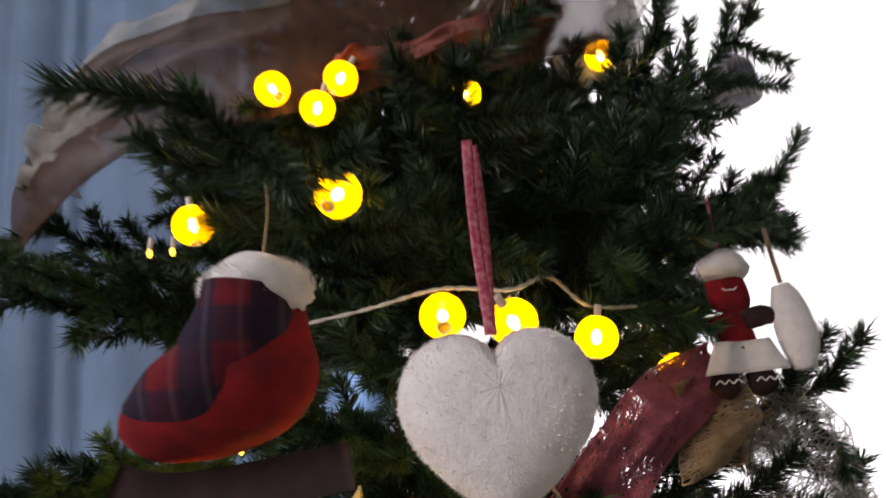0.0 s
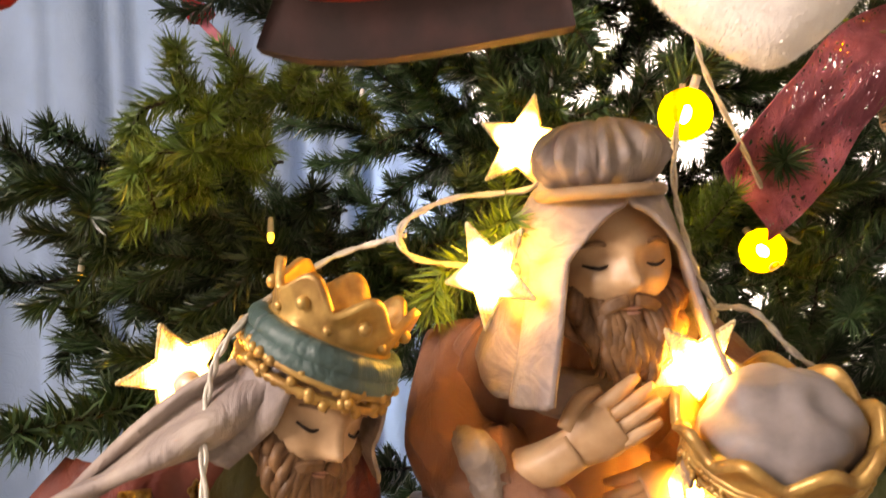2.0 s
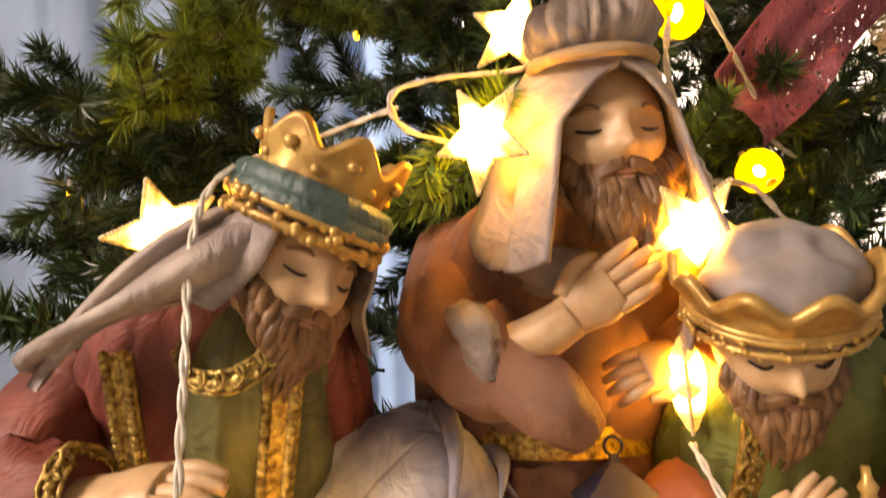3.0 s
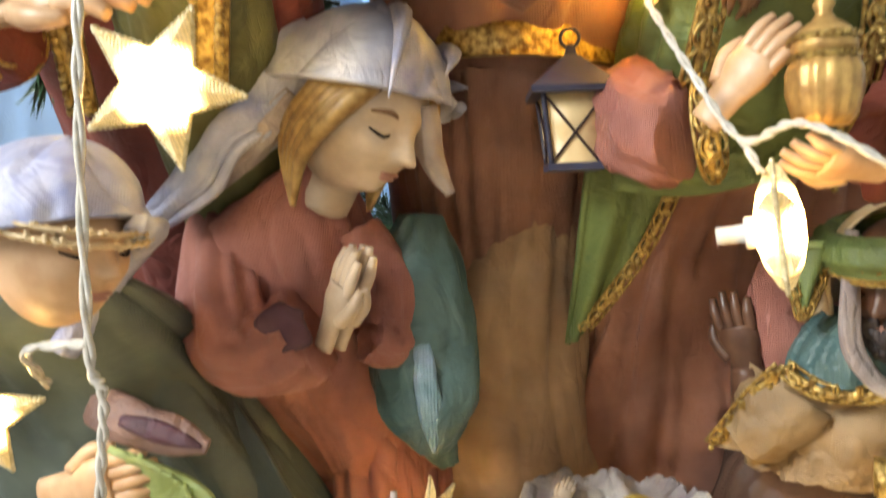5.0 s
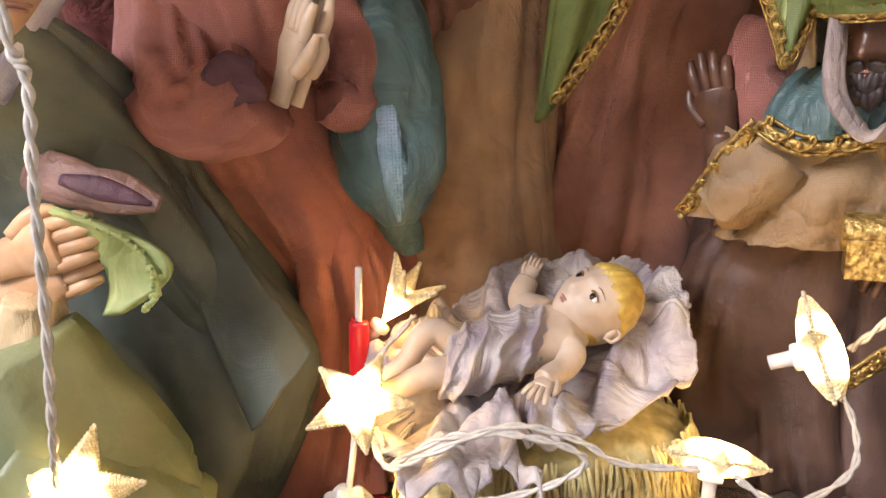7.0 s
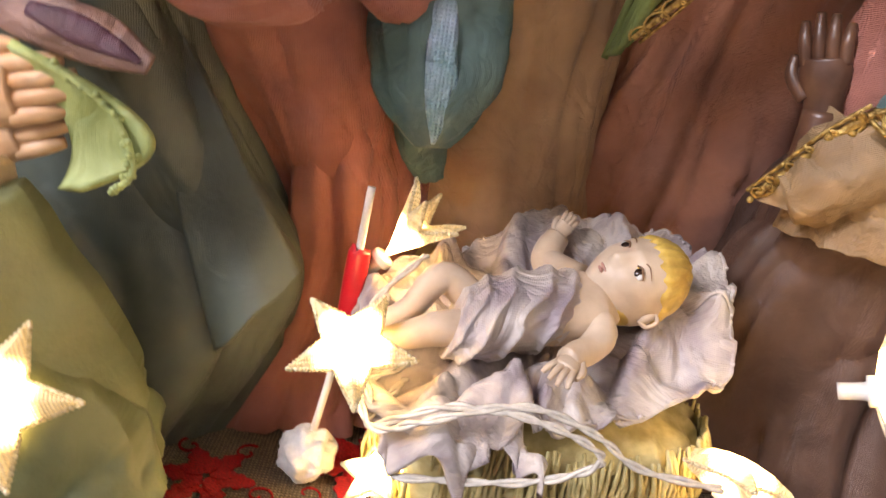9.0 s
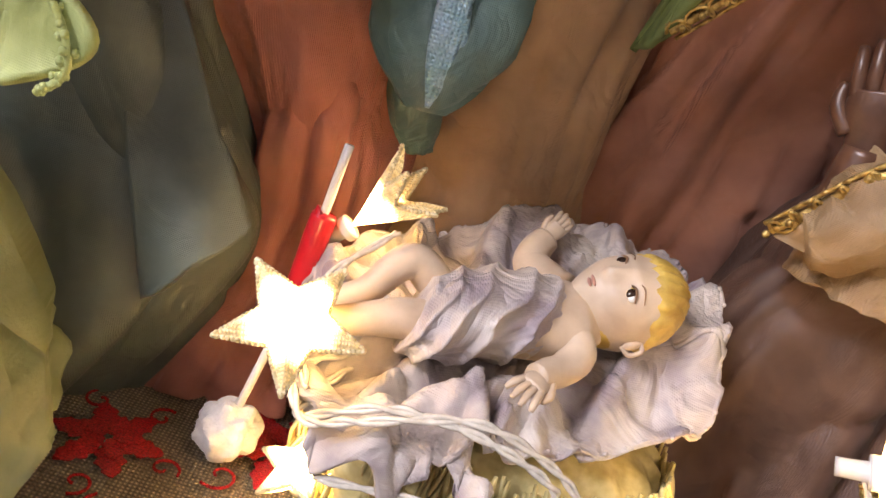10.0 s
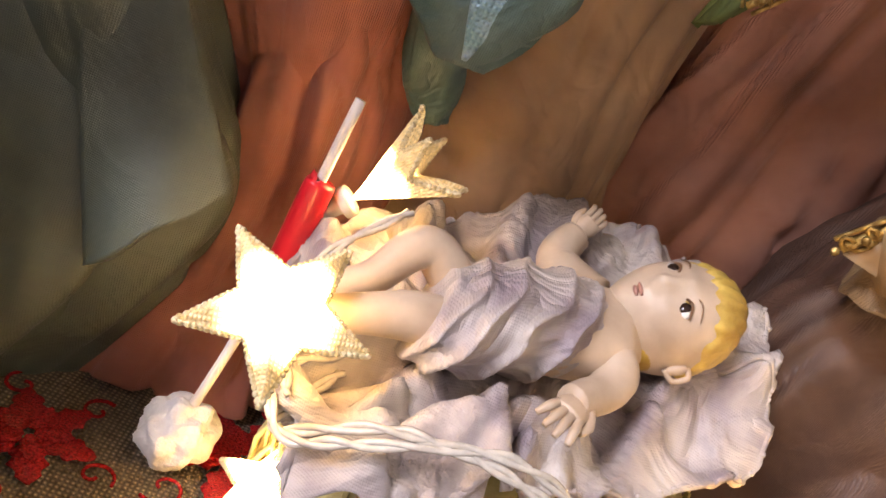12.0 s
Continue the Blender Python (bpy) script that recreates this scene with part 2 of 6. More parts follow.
TWIG = mat("brown_twig", (0.05, 0.04, 0.025), rough=0.8)
CURTAIN = mat("white_curtain", (0.8, 0.81, 0.82), (0.72, 0.74, 0.76), 0.9, 8, 0.1, weave=900, trans=0.5)
# white curtain away from the window, its bluish shade in the base colour
CURTAIN2 = mat("shaded_white_curtain", (0.44, 0.62, 0.8), (0.38, 0.55, 0.72), 0.9, 8, 0.1, weave=900, trans=0.5)
WALL = mat("white_wall_paint", (0.55, 0.55, 0.54), (0.48, 0.48, 0.47), 0.8, 4, 0.1)
FLOOR = mat("beige_floor_tile", (0.5, 0.45, 0.38), (0.42, 0.37, 0.31), 0.4, 6, 0.1)
COTTON = mat("cotton_wool", (0.85, 0.85, 0.86), (0.72, 0.72, 0.74), 0.95, 200, 1.0, 300, sheen=0.4)
STICK = mat("white_paper_stick", (0.8, 0.78, 0.74), rough=0.6)
REDTAPE = mat("red_tape", (0.6, 0.02, 0.03), (0.5, 0.012, 0.02), 0.3, 60)
GREYSTRIPE = mat("grey_pleated_fabric", (0.4, 0.4, 0.44), (0.25, 0.25, 0.29), 0.8, 60)


# ---- mesh tools ----
def V(*a):
    return Vector(a)


def spline(pts, t):
    """Catmull-Rom through a list of equal-length tuples, t from 0 to 1."""
    n = len(pts) - 1
    u = min(max(t, 0), 1) * n
    i = min(int(u), n - 1)
    f = u - i
    p = [np.array(pts[min(max(k, 0), n)], float) for k in (i - 1, i, i + 1, i + 2)]
    return 0.5 * (2 * p[1] + (p[2] - p[0]) * f + (2 * p[0] - 5 * p[1] + 4 * p[2] - p[3]) * f * f + (3 * p[1] - p[0] - 3 * p[2] + p[3]) * f ** 3)


class Sculpt:
    """Collects the surfaces of one mesh."""

    def __init__(self):
        self.v, self.f, self.m, self.mats = [], [], [], []

    def slot(self, material):
        if material not in self.mats:
            self.mats.append(material)
        return self.mats.index(material)

    def grid(self, rows, material, closed=True, cap=True):
        base, nu = len(self.v), len(rows[0])
        s = self.slot(material)
        for r in rows:
            self.v += [tuple(p) for p in r]
        last = nu if closed else nu - 1
        for i in range(len(rows) - 1):
            for j in range(last):
                a, b = base + i * nu + j, base + i * nu + (j + 1) % nu
                self.f.append((a, b, b + nu, a + nu))
                self.m.append(s)
        if cap and closed:
            for i in (0, len(rows) - 1):
                c = len(self.v)
                self.v.append(tuple(sum((Vector(p) for p in rows[i]), Vector()) / nu))
                for j in range(nu):
                    a, b = base + i * nu + j, base + i * nu + (j + 1) % nu
                    self.f.append((b, a, c) if i == 0 else (a, b, c))
                    self.m.append(s)

    def loft(self, rings, material, n=150, steps=100, fold=0.0, k=2.5, seed=0.0, stretch=2.0, flip=False):
        """Rings (x, y, z, half width, half depth): a draped body, with folds that run along it."""
        rows = []
        for i in range(steps + 1):
            t = i / steps
            x, y, z, a, b = spline(rings, t)
            row = []
            for j in range(n):
                th = 2 * math.pi * j / n
                q = Vector((math.cos(th) * k, math.sin(th) * k, t * stretch + seed))
                # rounded folds with narrow valleys, a few slanting wrinkles, broad unevenness
                bend = 0.35 * noise.noise(V(q.z * 1.3, seed, 2))
                deep = min(1.0, 2.6 * abs(noise.noise(V(q.x * 0.8 + bend, q.y * 0.8, q.z * 0.45)))) ** 0.7
                small = min(1.0, 3.0 * abs(noise.noise(V(q.x * 1.7 + t * 1.2, q.y * 1.7 + 8, q.z * 0.8)))) ** 0.7
                slant = min(1.0, 5.0 * abs(noise.noise(V(q.x * 0.9 + t * 2.2, q.y * 0.9 + 3, q.z * 2.0 + 5)))) ** 0.6
                broad = noise.noise(V(q.x * 0.5, q.y * 0.5, q.z * 0.6 + 9))
                w = 1 + fold * (0.75 * (deep - 0.7) + 0.22 * (small - 0.6) + 0.22 * (slant - 0.8) + 0.6 * broad)
                row.append((x + a * w * math.cos(th), y + b * w * math.sin(th), z + 0.003 * noise.noise(q * 1.7 + V(5, 1, 2)) * (fold > 0)))
            rows.append(row)
        self.grid(rows, material)

    def tube(self, pts, material, n=12, steps=0, flat=1.0, side=None, fold=0.0, seed=0.0, k=2.0):
        """Points (x, y, z, radius): a swept round, or flattened across `side`."""
        steps = steps or max(6, (12 if fold else 5) * (len(pts) - 1))
        n = max(n, 28) if fold else n
        P = [spline(pts, i / steps) for i in range(steps + 1)]
        rows, ref = [], Vector(side) if side else None
        for i in range(steps + 1):
            c = Vector(P[i][:3])
            d = (Vector(P[min(i + 1, steps)][:3]) - Vector(P[max(i - 1, 0)][:3]))
            d = d.normalized() if d.length > 1e-9 else V(0, 0, 1)
            if ref is None:
                ref = d.orthogonal()
            u = (ref - d * ref.dot(d))
            u = u.normalized() if u.length > 1e-6 else d.orthogonal().normalized()
            ref = u if side is None else Vector(side)
            w = d.cross(u)
            r = max(P[i][3], 1e-5)
            row = []
            for j in range(n):
                th = 2 * math.pi * j / n
                g = 1.0
                if fold:
                    q = Vector((math.cos(th) * k, math.sin(th) * k, i / steps * 2 + seed))
                    g = 1 + fold * (1.3 * min(1.0, 2.4 * abs(noise.noise(q))) ** 0.7 - 0.9 + 0.3 * noise.noise(q * 1.6) + 0.3 * min(1.0, 4 * abs(noise.noise(V(q.x * 1.2, q.y * 1.2, q.z * 2.6 + 3)))) ** 0.6)
                row.append(tuple(c + u * (r * g * math.cos(th)) + w * (r * flat * g * math.sin(th))))
            rows.append(row)
        self.grid(rows, material)

    def blob(self, c, radii, material, m=None, bump=0.0, freq=60.0, nu=24, nv=14, seed=0.0):
        m = m or Matrix.Identity(3)
        rows = []
        for i in range(nv + 1):
            ph = math.pi * (i / nv - 0.5) * 0.998
            row = []
            for j in range(nu):
                th = 2 * math.pi * j / nu
                d = V(math.cos(ph) * math.cos(th), math.cos(ph) * math.sin(th), math.sin(ph))
                g = 1 + bump * noise.noise(V(d.x * radii[0], d.y * radii[1], d.z * radii[2]) * freq + V(seed, 0, 0)) if bump else 1
                row.append(tuple(Vector(c) + m @ V(d.x * radii[0] * g, d.y * radii[1] * g, d.z * radii[2] * g)))
            rows.append(row)
        self.grid(rows, material, cap=False)

    def sheet(self, fn, material, nu=24, nv=24, thick=0.003):
        """A cloth of real thickness from a function of u, v in 0..1."""
        P = [[Vector(fn(i / nu, j / nv)) for i in range(nu + 1)] for j in range(nv + 1)]
        front, back = [], []
        for j in range(nv + 1):
            fr, bk = [], []
            for i in range(nu + 1):
                du = P[j][min(i + 1, nu)] - P[j][max(i - 1, 0)]
                dv = P[min(j + 1, nv)][i] - P[max(j - 1, 0)][i]
                nrm = du.cross(dv)
                nrm = nrm.normalized() if nrm.length > 1e-12 else V(0, 0, 1)
                fr.append(P[j][i] + nrm * thick / 2)
                bk.append(P[j][i] - nrm * thick / 2)
            front.append(fr)
            back.append(bk)
        rows = [f + b[::-1] for f, b in zip(front, back)]
        base, w = len(self.v), 2 * (nu + 1)
        self.grid(rows, material, closed=True, cap=False)
        s = self.slot(material)
        for r in (0, nv):
            for i in range(nu):
                a, b = base + r * w + i, base + r * w + i + 1
                c, d = base + r * w + w - 2 - i, base + r * w + w - 1 - i
                self.f.append((a, b, c, d))
                self.m.append(s)

    def braid(self, pts, r, material=None, step=0.0024):
        """A knobbly metallic braid along points: a core with small curls on it."""
        material = material or GOLD
        self.tube([(*p, r * 0.6) for p in pts], material, n=8, steps=6 * len(pts))
        length = sum((Vector(a) - Vector(b)).length for a, b in zip(pts, pts[1:]))
        count = max(3, int(length / step))
        for i in range(count):
            c = Vector(spline(pts, (i + 0.5) / count))
            off = V(noise.noise(c * 900), noise.noise(c * 900 + V(9, 0, 0)), noise.noise(c * 900 + V(0, 9, 0)))
            k = 0.5 if material is GOLD else 0.7
            self.blob(c + off * r * 1.3, (r * k, r * k, r * k), material, nu=6, nv=4)
        if material is not GOLD:
            return
        # a looping thread over the core
        turns = max(2, int(length / (r * 2.6)))
        steps = turns * 9
        curl = []
        for i in range(steps + 1):
            t = i / steps
            c = Vector(spline(pts, t))
            d = Vector(spline(pts, min(1, t + 0.01))) - Vector(spline(pts, max(0, t - 0.01)))
            d = d.normalized() if d.length > 1e-9 else V(1, 0, 0)
            o = d.cross(V(0, 1, 0.3))
            o = o.normalized() if o.length > 1e-4 else V(0, 0, 1)
            a = 2 * math.pi * turns * t
            curl.append((*(c + o * (r * 1.1 * math.sin(a)) + d * (r * 0.9 * math.cos(a)) + V(0, -r * 0.55, r * 0.25)), r * 0.27))
        self.tube(curl, material, n=5, steps=steps)
        for s in (-1, 1):
            # corded edges of the braid
            edge = []
            for i in range(0, steps + 1, 3):
                t = i / steps
                d = Vector(spline(pts, min(1, t + 0.01))) - Vector(spline(pts, max(0, t - 0.01)))
                o = d.cross(V(0, 1, 0.3))
                o = o.normalized() if o.length > 1e-7 else V(0, 0, 1)
                edge.append((*(Vector(spline(pts, t)) + o * (s * r * 1.2)), r * 0.3))
            self.tube(edge, material, n=5, steps=len(edge))

    def mesh(self, name, smooth=True):
        me = bpy.data.meshes.new(name)
        me.from_pydata(self.v, [], self.f)
        for material in self.mats:
            me.materials.append(material)
        me.polygons.foreach_set("material_index", self.m)
        me.polygons.foreach_set("use_smooth", [smooth] * len(self.f))
        me.update()
        return me


def thing(name, sc, label, category, group="", kind="", smooth=True):
    return tagged(new(name, sc.mesh(name, smooth)), label, category, group, kind)


def part(name, sc, parent, label="", smooth=True):
    ob = new(name, sc.mesh(name, smooth))
    ob.parent = parent
    if label:
        ob["label"] = label
    return ob


def base(name, m, label, category, group=""):
    ob = new(name)
    ob.matrix_world = m
    ob.empty_display_size = 0.01
    return tagged(ob, label, category, group)


def axes(forward, up):
    """Columns: a figure's right-hand side seen from the front, forward, up."""
    f = Vector(forward).normalized()
    u = Vector(up)
    u = (u - f * u.dot(f)).normalized()
    r = f.cross(u)
    return Matrix((r, f, u)).transposed()


# features of a face: x, z, width x, width z, height, in head radii
FACE = [(0, 0.02, 0.10, 0.22, 0.16), (0, -0.12, 0.13, 0.1, 0.2), (0.33, 0.14, 0.2, 0.13, -0.11), (-0.33, 0.14, 0.2, 0.13, -0.11),
        (0.33, 0.11, 0.13, 0.07, 0.055), (-0.33, 0.11, 0.13, 0.07, 0.055), (0, 0.32, 0.5, 0.1, 0.05), (0, -0.39, 0.18, 0.045, 0.06),
        (0, -0.5, 0.15, 0.045, 0.05), (0, -0.7, 0.2, 0.13, 0.1), (0.42, -0.15, 0.2, 0.2, 0.06), (-0.42, -0.15, 0.2, 0.2, 0.06)]


def head_shape(sc, c, m, r, skin, child=False):
    rows, nv, nu = [], 52, 64
    for i in range(nv + 1):
        ph = math.pi * (i / nv - 0.5) * 0.998
        row = []
        for j in range(nu):
            th = 2 * math.pi * j / nu
            d = V(math.cos(ph) * math.cos(th), math.cos(ph) * math.sin(th), math.sin(ph))
            p = V(d.x * 0.8, d.y * 0.95, d.z * 1.08)
            if p.z < 0:
                p.x *= 1 - (0.12 if child else 0.22) * min(1, -p.z)
            if d.y > 0:
                for x, z, wx, wz, h in FACE:
                    p.y += h * (0.7 if child else 1) * math.exp(-((p.x - x) / wx) ** 2 - ((p.z - z) / wz) ** 2) * min(1, d.y * 2)
            row.append(tuple(Vector(c) + m @ (p * r)))
        rows.append(row)
    sc.grid(rows, skin, cap=False)
    at = lambda x, y, z: Vector(c) + m @ (V(x, y, z) * r)
    for s in (-1, 1):
        thick = 0.4 if child else 1.0
        sc.tube([(*at(s * 0.2, 0.86, 0.3), r * 0.02 * thick), (*at(s * 0.36, 0.84, 0.36), r * 0.035 * thick), (*at(s * 0.55, 0.7, 0.29), r * 0.015 * thick)], BEARD, n=6)
        if child:
            sc.blob(at(s * 0.33, 0.76, 0.12), (r * 0.15, r * 0.08, r * 0.09), EYEW, m, nu=14, nv=8)
            sc.blob(at(s * 0.33, 0.81, 0.12), (r * 0.09, r * 0.05, r * 0.095), EYEB, m, nu=12, nv=8)
            sc.tube([(*at(s * 0.17, 0.83, 0.13), r * 0.015), (*at(s * 0.33, 0.86, 0.225), r * 0.025), (*at(s * 0.5, 0.74, 0.15), r * 0.015)], BEARD, n=6)
        else:
            sc.tube([(*at(s * 0.18, 0.83, 0.1), r * 0.015), (*at(s * 0.34, 0.87, 0.055), r * 0.026), (*at(s * 0.5, 0.73, 0.09), r * 0.015)], EYEB, n=6)
    small = 0.7 if child else 1.0
    sc.blob(at(0, 0.93 - 0.02 * child, -0.41), (r * 0.17 * small, r * 0.06, r * 0.035), LIP, m, nu=14, nv=6)
    sc.blob(at(0, 0.91 - 0.02 * child, -0.48), (r * 0.13 * small, r * 0.06, r * 0.035), LIP, m, nu=14, nv=6)
    return at


def beard(sc, at, r, material, length=0.7, count=46, wild=0.08):
    rnd = random.Random(5)
    for i in range(count):
        a = -1.25 + 2.5 * i / (count - 1) + rnd.uniform(-0.05, 0.05)
        for lay in range(2):
            z0 = -0.42 + 0.42 * abs(a) / 1.25 - 0.18 * lay
            x0, y0 = 0.7 * math.sin(a), 0.86 * math.cos(a) + 0.02
            ln = length * (1 - 0.35 * abs(a)) * rnd.uniform(0.8, 1.1)
            tip = (x0 * 0.55 + rnd.uniform(-wild, wild), y0 * 0.95 + 0.03, z0 - ln)
            mid = (x0 * 0.95 + rnd.uniform(-wild, wild), y0 + 0.07 + rnd.uniform(0, 0.05), z0 - ln * 0.5)
            sc.tube([(*at(x0, y0 - 0.06, z0), r * 0.07), (*at(*mid), r * 0.085), (*at(*tip), r * 0.02)], material, n=6, steps=7)
    for s in (-1, 1):
        for kx in range(4):
            sc.tube([(*at(s * 0.04, 0.98, -0.28 - kx * 0.025), r * 0.045), (*at(s * 0.28, 0.92, -0.36 - kx * 0.03), r * 0.05), (*at(s * 0.5, 0.74, -0.6 - kx * 0.04), r * 0.02)], material, n=6, steps=7)


def palm(sc, wrist, direction, normal, size, skin, curl=0.3, spread=0.1, thumb=1):
    """A hand from the wrist: a flat palm, four fingers and a thumb."""
    d = Vector(direction).normalized()
    nrm = Vector(normal)
    nrm = (nrm - d * nrm.dot(d)).normalized()
    s = d.cross(nrm)
    w = Vector(wrist)
    P = lambda a, b, c: w + (d * a + s * b + nrm * c) * size
    sc.tube([(*P(-0.25, 0, 0), size * 0.17), (*P(0.1, 0, 0), size * 0.19), (*P(0.35, 0, 0), size * 0.25), (*P(0.52, 0, 0), size * 0.22)], skin, n=14, flat=0.5, side=s)
    for i in range(4):
        b = -0.17 + i * 0.115
        ln = (0.42, 0.5, 0.47, 0.36)[i]
        sc.tube([(*P(0.45, b, 0), size * 0.07), (*P(0.5 + ln * 0.45, b * (1 + spread), 0.02 - curl * 0.1), size * 0.068),
                 (*P(0.5 + ln * (0.95 - curl * 0.4), b * (1 + 2 * spread), -curl * 0.42), size * 0.045)], skin, n=8, steps=9)
    t = thumb
    sc.tube([(*P(0.12, -t * 0.17, 0), size * 0.085), (*P(0.36, -t * 0.3, -0.03), size * 0.08), (*P(0.56, -t * 0.28, -0.07), size * 0.045)], skin, n=8, steps=8)


def veil(sc, c, m, r, material, drop, spread=2.2, open_angle=0.75, side_in=0.0, seed=0.0, top=1.16, thick=0.002, back=0.0):
    """A head cloth: over the crown and down round the back and sides, open at the face."""
    def fn(u, v):
        a = -math.pi / 2 + (u - 0.5) * (2 * math.pi - 2 * open_angle)
        g = 0.06 * noise.noise(V(math.cos(a) * 2.6, math.sin(a) * 2.6, v * 1.5 + seed)) - 0.05 * abs(noise.noise(V(math.cos(a) * 5, math.sin(a) * 5, v + seed)))
        if v < 0.45:
            ph = (1 - v / 0.45) * math.pi / 2
            q = V(math.cos(ph) * math.cos(a) * 0.95, math.cos(ph) * math.sin(a) * 1.08, math.sin(ph) * 1.16) * (top * (1 + g))
            return Vector(c) + m @ (q * r)
        f = (v - 0.45) / 0.55
        q = V(math.cos(a) * 0.95, math.sin(a) * 1.08, 0) * (top * (1 + g * (1 + 2 * f)) * (1 + (spread - 1) * f ** 1.4))
        q.y += side_in * f - back * f
        return Vector(c) + m @ (q * r) + V(0, 0, -drop * f)
    sc.sheet(fn, material, 60, 34, thick)


def hood(sc, at, r, material, seed, low=1.95, lift=0.95):
    """A head cloth drawn low at the back and open over the face, with soft folds."""
    def fn(u, v):
        a = 2 * math.pi * u
        front = 0.5 + 0.5 * math.sin(a)
        th = v * (low - lift * front ** 0.75)
        g = 1.18 + 0.22 * v * v * (1 - front)
        g += 0.07 * noise.noise(V(math.cos(a) * 1.8, math.sin(a) * 1.8, v * 1.7 + seed)) - 0.08 * v * (1 - min(1.0, 3 * abs(noise.noise(V(math.cos(a) * 1.4 + 3, math.sin(a) * 1.4, v * 1.2 + seed)))))
        return at(math.sin(th) * math.cos(a) * 0.9 * g, math.sin(th) * math.sin(a) * 1.04 * g - 0.06 * v, math.cos(th) * 1.1 * g)
    sc.sheet(fn, material, 110, 50, 0.004)


def crown(sc, c, m, r, h, material, points=8, gems=True):
    def fn(u, v):
        a = u * 2 * math.pi
        peak = abs(math.sin(a * points / 2)) ** 1.6
        rad = r * (1 + 0.22 * v ** 1.5 + 0.05 * noise.noise(V(math.cos(a) * 3, math.sin(a) * 3, v * 2)))
        return Vector(c) + m @ V(math.cos(a) * rad, math.sin(a) * rad, v * h * (0.62 + 0.5 * peak + 0.12 * noise.noise(V(math.cos(a) * 2, math.sin(a) * 2, 5))))
    sc.sheet(fn, material, 120, 10, r * 0.14)
    ring = [tuple(Vector(c) + m @ V(math.cos(2 * math.pi * i / 24) * r * 1.05, math.sin(2 * math.pi * i / 24) * r * 1.05, 0)) for i in range(25)]
    sc.tube([(*p, r * 0.07) for p in ring], material, n=8, steps=72)
    if gems:
        for i in range(points):
            a = 2 * math.pi * (i + 0.5) / points
            sc.blob(Vector(c) + m @ V(math.cos(a) * r * 1.2, math.sin(a) * r * 1.2, h * 0.55), (r * 0.12,) * 3, material, nu=10, nv=6)
            a = 2 * math.pi * i / points
            sc.blob(Vector(c) + m @ V(math.cos(a) * r * 1.12, math.sin(a) * r * 1.12, h * 0.25), (r * 0.09,) * 3, material, nu=10, nv=6)


def ring_of(c, m, rx, ry, count=28, dz=0.0):
    return [tuple(Vector(c) + m @ V(math.cos(2 * math.pi * i / count) * rx, math.sin(2 * math.pi * i / count) * ry, dz)) for i in range(count + 1)]


# ---- the room ----
def box(sc, lo, hi, material):
    x0, y0, z0 = lo
    x1, y1, z1 = hi
    rows = [[(x0, y0, z), (x1, y0, z), (x1, y1, z), (x0, y1, z)] for z in (z0, z1)]
    sc.grid(rows, material)


def slab(name, lo, hi, material, label, category):
    sc = Sculpt()
    box(sc, lo, hi, material)
    return thing(name, sc, label, category, kind="structure", smooth=False)


slab("floor", (-1.7, -2.2, -0.1), (1.7, 1.75, -0.006), FLOOR, "beige tiled floor of the room", "floor")
slab("ceiling", (-1.7, -2.2, 2.5), (1.7, 1.75, 2.6), WALL, "plain white painted ceiling", "ceiling")
slab("wall_south", (-1.7, -2.3, -0.1), (1.7, -2.2, 2.6), WALL, "plain white painted wall", "wall")
slab("wall_east", (1.7, -2.3, -0.1), (1.8, 1.75, 2.6), WALL, "plain white painted wall", "wall")
# west wall with a window opening
sc = Sculpt()
box(sc, (-1.8, -2.3, -0.1), (-1.7, -1.35, 2.6), WALL)
box(sc, (-1.8, -0.05, -0.1), (-1.7, 1.75, 2.6), WALL)
box(sc, (-1.8, -1.35, -0.1), (-1.7, -0.05, 0.65), WALL)
box(sc, (-1.8, -1.35, 2.05), (-1.7, -0.05, 2.6), WALL)
thing("wall_west", sc, "plain white painted wall with a window opening", "wall", kind="structure", smooth=False)
# north wall with the window behind the curtains
sc = Sculpt()
box(sc, (-1.8, 1.6, -0.1), (-0.06, 1.75, 2.6), WALL)
box(sc, (1.42, 1.6, -0.1), (1.8, 1.75, 2.6), WALL)
box(sc, (-0.06, 1.6, -0.1), (1.42, 1.75, 0.25), WALL)
box(sc, (-0.06, 1.6, 2.05), (1.42, 1.75, 2.6), WALL)
thing("wall_north", sc, "white wall with a bright window opening", "wall", kind="structure", smooth=False)


def curtain(x0, x1, y, seed, label, material):
    sc = Sculpt()
    def fn(u, v):
        x = x0 + (x1 - x0) * u
        w = x * 30 + 4.5 * noise.noise(V(x * 3, v * 0.5, seed)) + 1.2 * noise.noise(V(x * 11, v * 0.8, seed))
        return V(x, y + 0.022 * math.sin(w) * (0.7 + 0.5 * noise.noise(V(x * 3, v, seed + 4))) + 0.012 * math.sin(w * 2.3 + seed), 0.03 + 2.4 * v)
    sc.sheet(fn, material, 260, 14, 0.002)
    return thing("curtain", sc, label, "curtain", "curtains behind the tree")


curtain(-1.55, -0.02, 1.42, 1.0, "long white curtain hanging in soft folds, its blue shade put in the colour", CURTAIN2)
curtain(0.0, 1.55, 1.43, 7.0, "sheer white curtain glowing before the bright window", CURTAIN)

